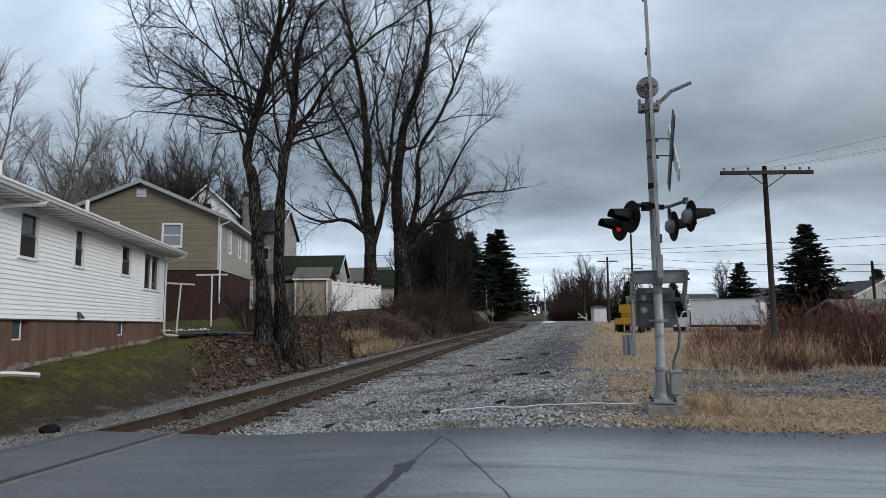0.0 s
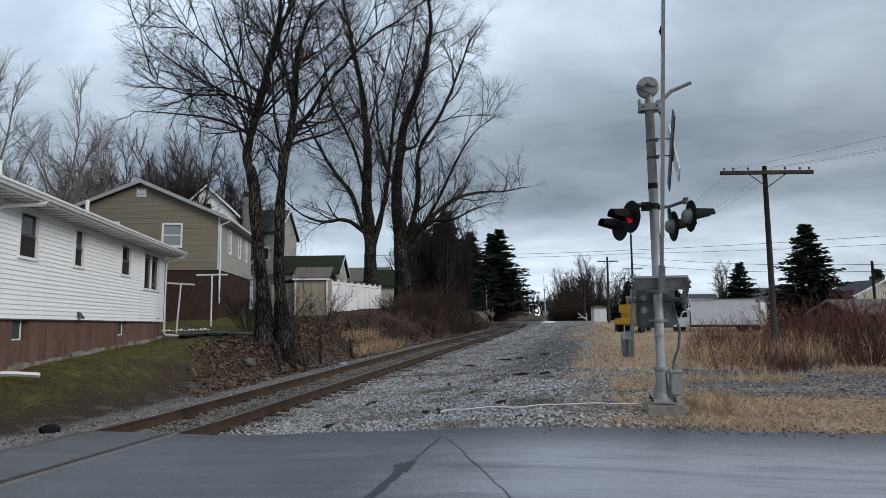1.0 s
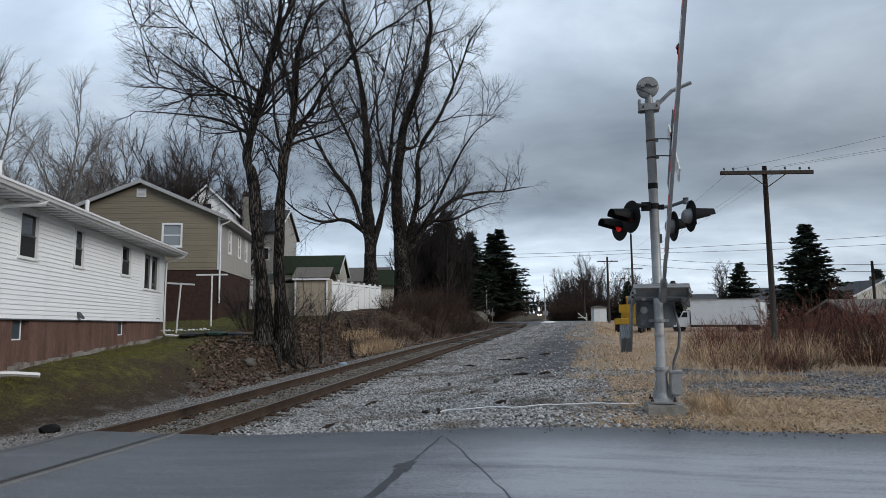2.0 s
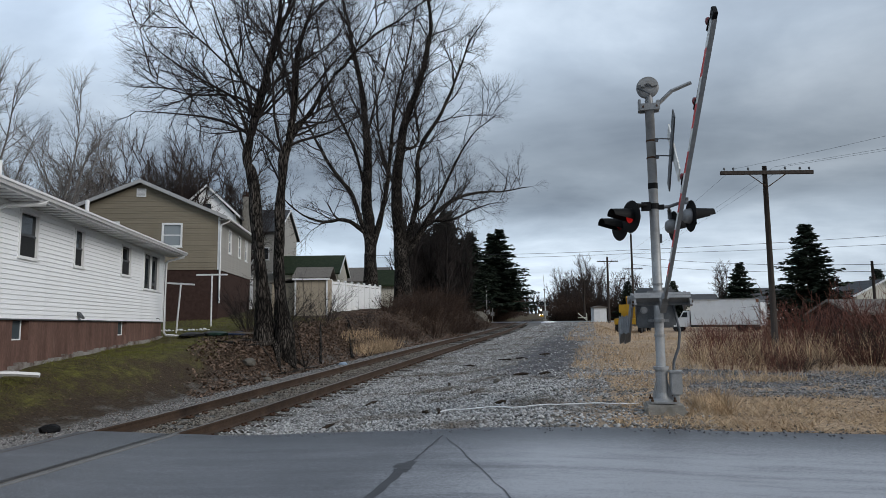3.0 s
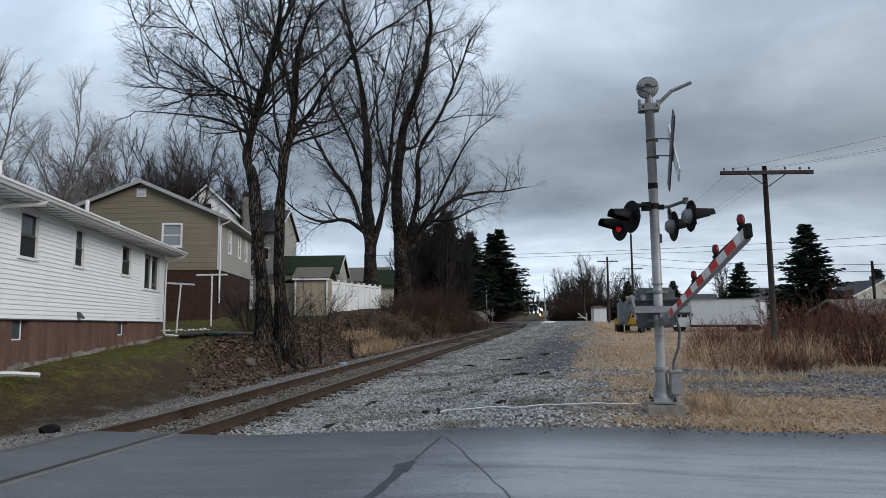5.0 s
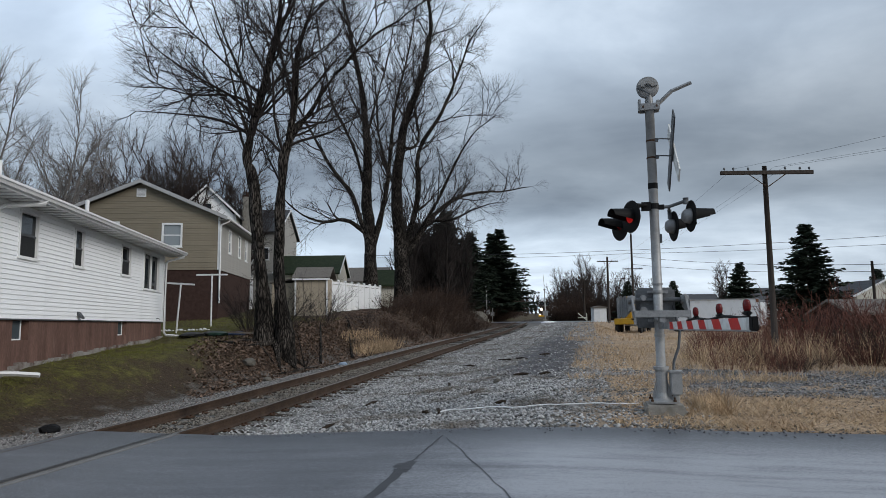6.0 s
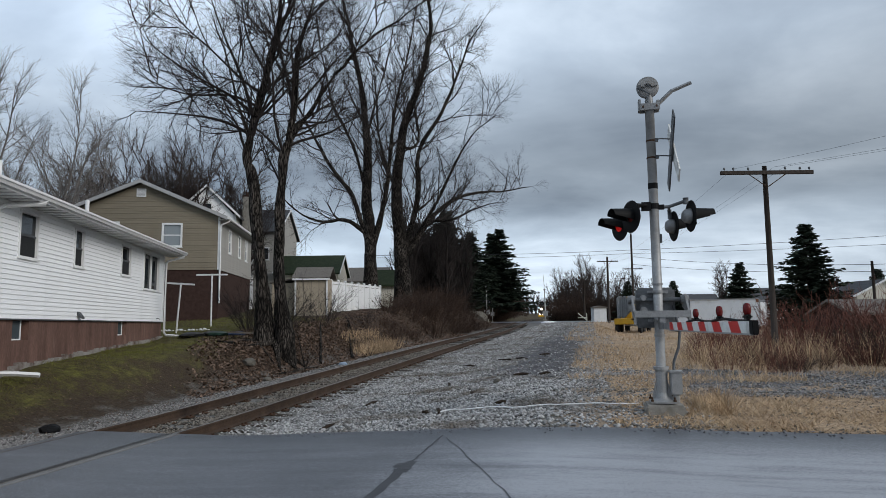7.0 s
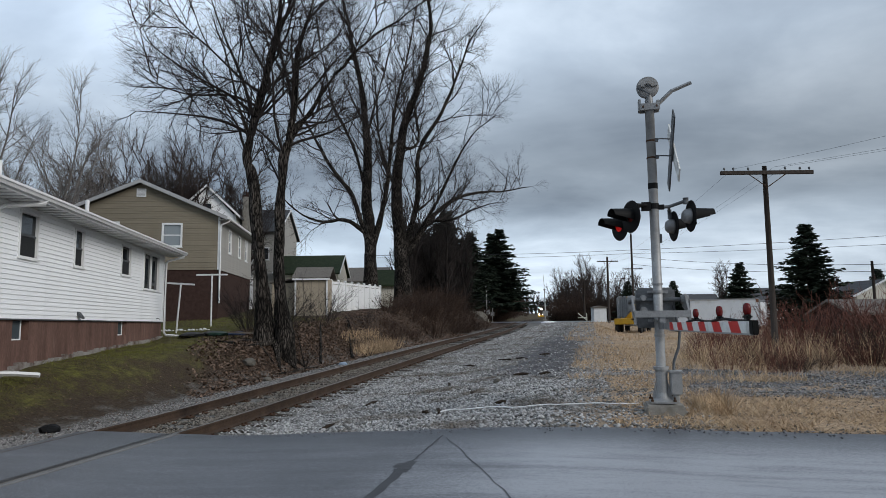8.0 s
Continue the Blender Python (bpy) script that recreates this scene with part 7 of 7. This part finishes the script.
blades("dry_grass", 71, area(71, 42000, 0.3, 9, 9.12, 16, 1.3, lambda x, y, r: patchy(0.9, 0.37, 1)(x, y, r) and not (y > 12.4 and r < 0.85 and patchy(0.5, 0.44, 4)(x, y, 0.5))), 0.03, 0.095, "drygrass", "flattened straw-coloured winter grass", 1.3, 2.0)
blades("dry_grass", 72, area(72, 20000, -0.6, 12, 15, 30, 1.3, lambda x, y, r: patchy(0.7, 0.44, 1)(x, y, r) and not (y < 17.5 and r < 0.85 and patchy(0.5, 0.44, 4)(x, y, 0.5)) and y < 19.5 + 0.6 * max(0, x - 4) + 12 * max(0, 3.4 - x)), 0.07, 0.2, "drygrass", "straw-coloured winter grass", 0.7, 1.4)
blades("dry_grass", 73, area(73, 7000, -1.5, 6, 34, 86, 1.2, patchy(0.3, 0.45, 1)), 0.08, 0.22, "drygrass", "distant straw-coloured grass", 0.5, 2.2)
blades("tall_grass", 74, area(74, 3600, 2.6, 14, 16.8, 24, 1.0, lambda x, y, r: y > 17 + 0.55 * max(0, x - 5) + r * 2 and y < 22 + 0.7 * max(0, x - 5)), 0.35, 0.85, "drygrass", "tall pale dead grass before the shrubs", 0.45, 0.34)
blades("tall_grass", 75, area(75, 420, 1.25, 2.0, 10.2, 11.5), 0.1, 0.38, "drygrass", "tuft of dry grass at the mast's foot", 0.5, 0.6)
blades("tall_grass", 76, area(76, 900, -10.6, -9.2, 26, 31), 0.25, 0.6, "drygrass", "clump of yellow grass on the bank", 0.6, 0.7)
blades("lawn_grass", 77, area(77, 42000, -16, -9.9, 9.0, 19, 1.0, lambda x, y, r: noise.noise((x * 0.8, y * 0.8, 9)) * 0.5 + 0.5 > 0.44 + (r - 0.5) * 0.4 + 0.35 * min(1, max(0, (x + 11.8) / 1.5)) and x < -9.9 - 0.25 * max(0, y - 14)), 0.025, 0.07, "grass", "short damp moss-green lawn grass", 0.8, 2.0)
blades("lawn_grass", 78, area(78, 12000, -20, -11.5, 19, 30, 1.0, patchy(0.8, 0.45, 9)), 0.05, 0.10, "grass", "short lawn grass behind the house", 0.8, 2.2)


def leaves(name, seed, xy, lo=0.055, hi=0.125):
    return scatter(name, xy, sizes(seed, len(xy), lo, hi), LEAF, LEAF_F, "leaf", "fallen brown leaves", "leaves", seed, 1.0, 0.45, 0.1)


leaves("leaf_litter", 81, area(81, 40000, -14.0, -9.2, 14, 28, 1.0, lambda x, y, r: x > -9.2 - (y - 14.7) * 0.6 - r * 1.0 + 0.5 * noise.noise((x, y, 3))))
leaves("leaf_litter", 82, area(82, 14000, -13.5, -9.1, 27, 48))
leaves("leaf_litter", 83, area(83, 1800, -13, -8.4, 9, 15), 0.025, 0.055)
leaves("leaf_litter", 84, area(84, 1400, -6, 8, 9.1, 20), 0.03, 0.08)


# ---- debris ----
def rock(name, x, y, s, mats, label, category, seed, squash=0.7):
    rng = np.random.default_rng(seed)
    bm = bmesh.new()
    bmesh.ops.create_icosphere(bm, subdivisions=2, radius=1)
    off = rng.uniform(0, 50)
    for v in bm.verts:
        v.co *= 1 + 0.35 * noise.noise(v.co * 1.3 + Vector((off, 0, 0))) + 0.12 * noise.noise(v.co * 3.1 + Vector((off, 0, 0)))
        v.co.z *= squash
        v.co *= s
    me = bpy.data.meshes.new(name)
    bm.to_mesh(me)
    bm.free()
    me.materials.append(M[mats])
    ob = new(name, me)
    ob.matrix_basis = pose(x, y, float(land_top(x, y)) + s * squash * 0.35, 0, 0, rng.uniform(0, 360))
    return tagged(ob, label, category)


def on_ground(u):
    return float(land_top(*u))


rock("field_rock", -10.2, 18.0, 0.2, "rock", "mossy grey boulder among leaves on the bank", "rock", 1)
rock("field_rock", -9.5, 16.0, 0.1, "rock", "small grey rock at the bank's foot", "rock", 2)
rock("field_rock", -9.2, 17.3, 0.13, "rock", "small pale rock at the bank's foot", "rock", 3)
rock("field_rock", -2.2, 15.2, 0.10, "rock", "pale lump of stone on the gravel", "rock", 4)
rock("asphalt_lump", -9.35, 9.75, 0.17, "black", "black lump of broken asphalt on ballast", "debris", 5, 0.6)
rock("litter_bag", -8.85, 22.3, 0.16, "plastic", "crumpled pale blue plastic litter beside the rail", "litter", 6, 0.5)
rock("litter_bag", -9.1, 22.6, 0.13, "blacksheet", "crumpled dark plastic litter beside the rail", "litter", 7, 0.5)
rs2 = random.Random(3)
for k in range(16):
    x, y = rs2.uniform(-5.9, -1), rs2.uniform(10, 24)
    L, a = rs2.uniform(0.15, 0.55), rs2.uniform(0, math.pi)
    z = on_ground((x, y)) + 0.03
    dx, dy = L / 2 * math.cos(a), L / 2 * math.sin(a)
    tagged(part("wood_scrap", Geo().tube([(x - dx, y - dy, z), (x + 0.02, y, z + 0.02), (x + dx, y + dy, z + 0.01)], [0.022, 0.035, 0.02], 5), M["tie"]), "splintered scrap of dark tie wood on gravel", "debris", "wood scraps")
for x0, y0, x1, y1, r in ((-9.6, 22.0, -11.2, 25.6, 0.055), (-9.35, 24.6, -10.9, 28.0, 0.06), (-9.7, 20.9, -11.0, 22.8, 0.03), (-9.9, 26.5, -11.6, 29.4, 0.04), (-10.0, 19.2, -11.4, 19.6, 0.03), (-11.0, 18.5, -12.3, 19.6, 0.05), (-9.6, 18.7, -9.3, 21.0, 0.04)):
    pts = [(x0 + (x1 - x0) * u, y0 + (y1 - y0) * u, on_ground((x0 + (x1 - x0) * u, y0 + (y1 - y0) * u)) + r * 0.9 + 0.02) for u in np.linspace(0, 1, 7)]
    tagged(part("fallen_branch", Geo().tube(pts, np.linspace(r, r * 0.6, 7), 7), M["bark"], smooth=True), "dark fallen branch lying on the leafy bank", "branch", "fallen branches")
# roots at the twin tree
for a in range(7):
    ang = radians(-150 + 48 * a)
    pts = [(-10.45 + math.cos(ang) * d, 20.15 + math.sin(ang) * d, on_ground((-10.45 + math.cos(ang) * d, 20.15 + math.sin(ang) * d)) + 0.22 * math.exp(-d * 2.2) - 0.02) for d in np.linspace(0.1, 1.3, 6)]
    tagged(part("tree_root", Geo().tube(pts, np.linspace(0.14, 0.03, 6), 7), M["bark"], smooth=True), "gnarled root at the foot of the twin tree", "root", "tree roots")
pts = [(-2.6 + 3.3 * u, 10.75 + 0.5 * u * u + 0.09 * math.sin(u * 11) + 0.04 * math.sin(u * 27), 0) for u in np.linspace(0, 1, 24)]
pts = [(x, y, on_ground((x, y)) + 0.035) for x, y, z in pts]
tagged(part("loose_cable", Geo().tube(pts, 0.011, 6), M["trim"], smooth=True), "pale loose cable lying across the gravel", "cable")
for x, y, s, mt, lab in ((-14.6, 21.6, 0.5, "blacksheet", "crumpled black plastic sheet by the house"), (-13.6, 21.9, 0.5, "greentarp", "crumpled dark green tarpaulin by the house"), (-13.0, 22.0, 0.35, "bluetarp", "crumpled dark blue tarpaulin in the yard"), (-14.2, 22.2, 0.4, "blacksheet", "crumpled black plastic sheet in the yard")):
    rock("tarpaulin", x, y, s, mt, lab, "tarpaulin", int(s * 100) + len(lab), 0.28)
tagged(part("timber_plank", Geo().box((0, 0, 0), (1.6, 0.14, 0.05), pose(-12.3, 21.7, on_ground((-12.3, 21.7)) + 0.12, 0, 3, 15)), M["wood"]), "weathered plank lying by the tarpaulins", "plank")
rock("rubble_heap", -14.2, 80.5, 1.5, "rock", "grey heap of broken rubble on the bank", "heap", 22, 0.55)
rock("gravel_pile", -5.6, 87.3, 1.1, "trim", "low pale heap of road salt by the cross street", "heap", 21, 0.16)
for k in range(13):
    rock("edging_stone", -17.6 + 0.16 * k, 23.9 + 0.037 * k, 0.05 + 0.02 * (k % 3), "trim", "white painted edging stone in the grass", "stone", 40 + k)


# ---- motion of the things ----
def motions():
    rows = [(0.0, 93.5), (0.5, 83), (1.0, 72), (1.5, 62.3), (1.7, 58.2), (2.8, 37.6), (3.0, 34.8), (3.5, 28.2), (4.0, 21.9), (4.5, 16.3), (4.7, 13.5), (5.3, 6.0), (5.8, 1.8), (6.1, 1.3), (6.5, 1.3), (7.0, 1.0), (8.0, 1.0)]
    walk(GATE, [(t, gate_pose(a)) for t, a in rows])
    on, off = pose(0.024, 0, 0), pose(-0.05, 0, 0)
    for key, bulb in BULBS.items():
        lit = bulb["flash"] == "a"
        rows = [(0.0, on if lit else off)]
        t = 0.77
        while t < 8:
            rows.append((t - 0.034, on if lit else off))
            lit = not lit
            rows.append((t, on if lit else off))
            t += 0.79
        rows.append((8.0, on if lit else off))
        walk(bulb, rows)
    # the lorry drives behind the parked trucks and stops behind the trees
    ahead = Vector((-RIGHT.y, RIGHT.x, 0))
    rows = []
    for t, r in ((0.0, 55.3), (0.25, 52.3), (0.6, 48.1), (1.0, 43.3), (1.5, 37.4), (2.0, 32.4), (2.6, 30.2), (3.2, 30.0), (8.0, 30.0)):
        p = RIGHT * r + ahead * 140
        rows.append((t, pose(p.x, p.y, 0.02, 0, 0, math.degrees(HEADING))))
    walk(LORRY, rows)
    # the train comes round the far bend
    rows = []
    for t, y in ((0.0, 424), (1.5, 393), (3.0, 366), (4.5, 346), (6.0, 331), (8.0, 314)):
        x = float(track_x(y))
        turn = math.degrees(math.atan2(float(track_x(y + 5)) - x, 5))
        rows.append((t, pose(x, y, float(rail_z(y)) + 0.1, 0, 0, -turn)))
    walk(TRAIN, rows)


motions()
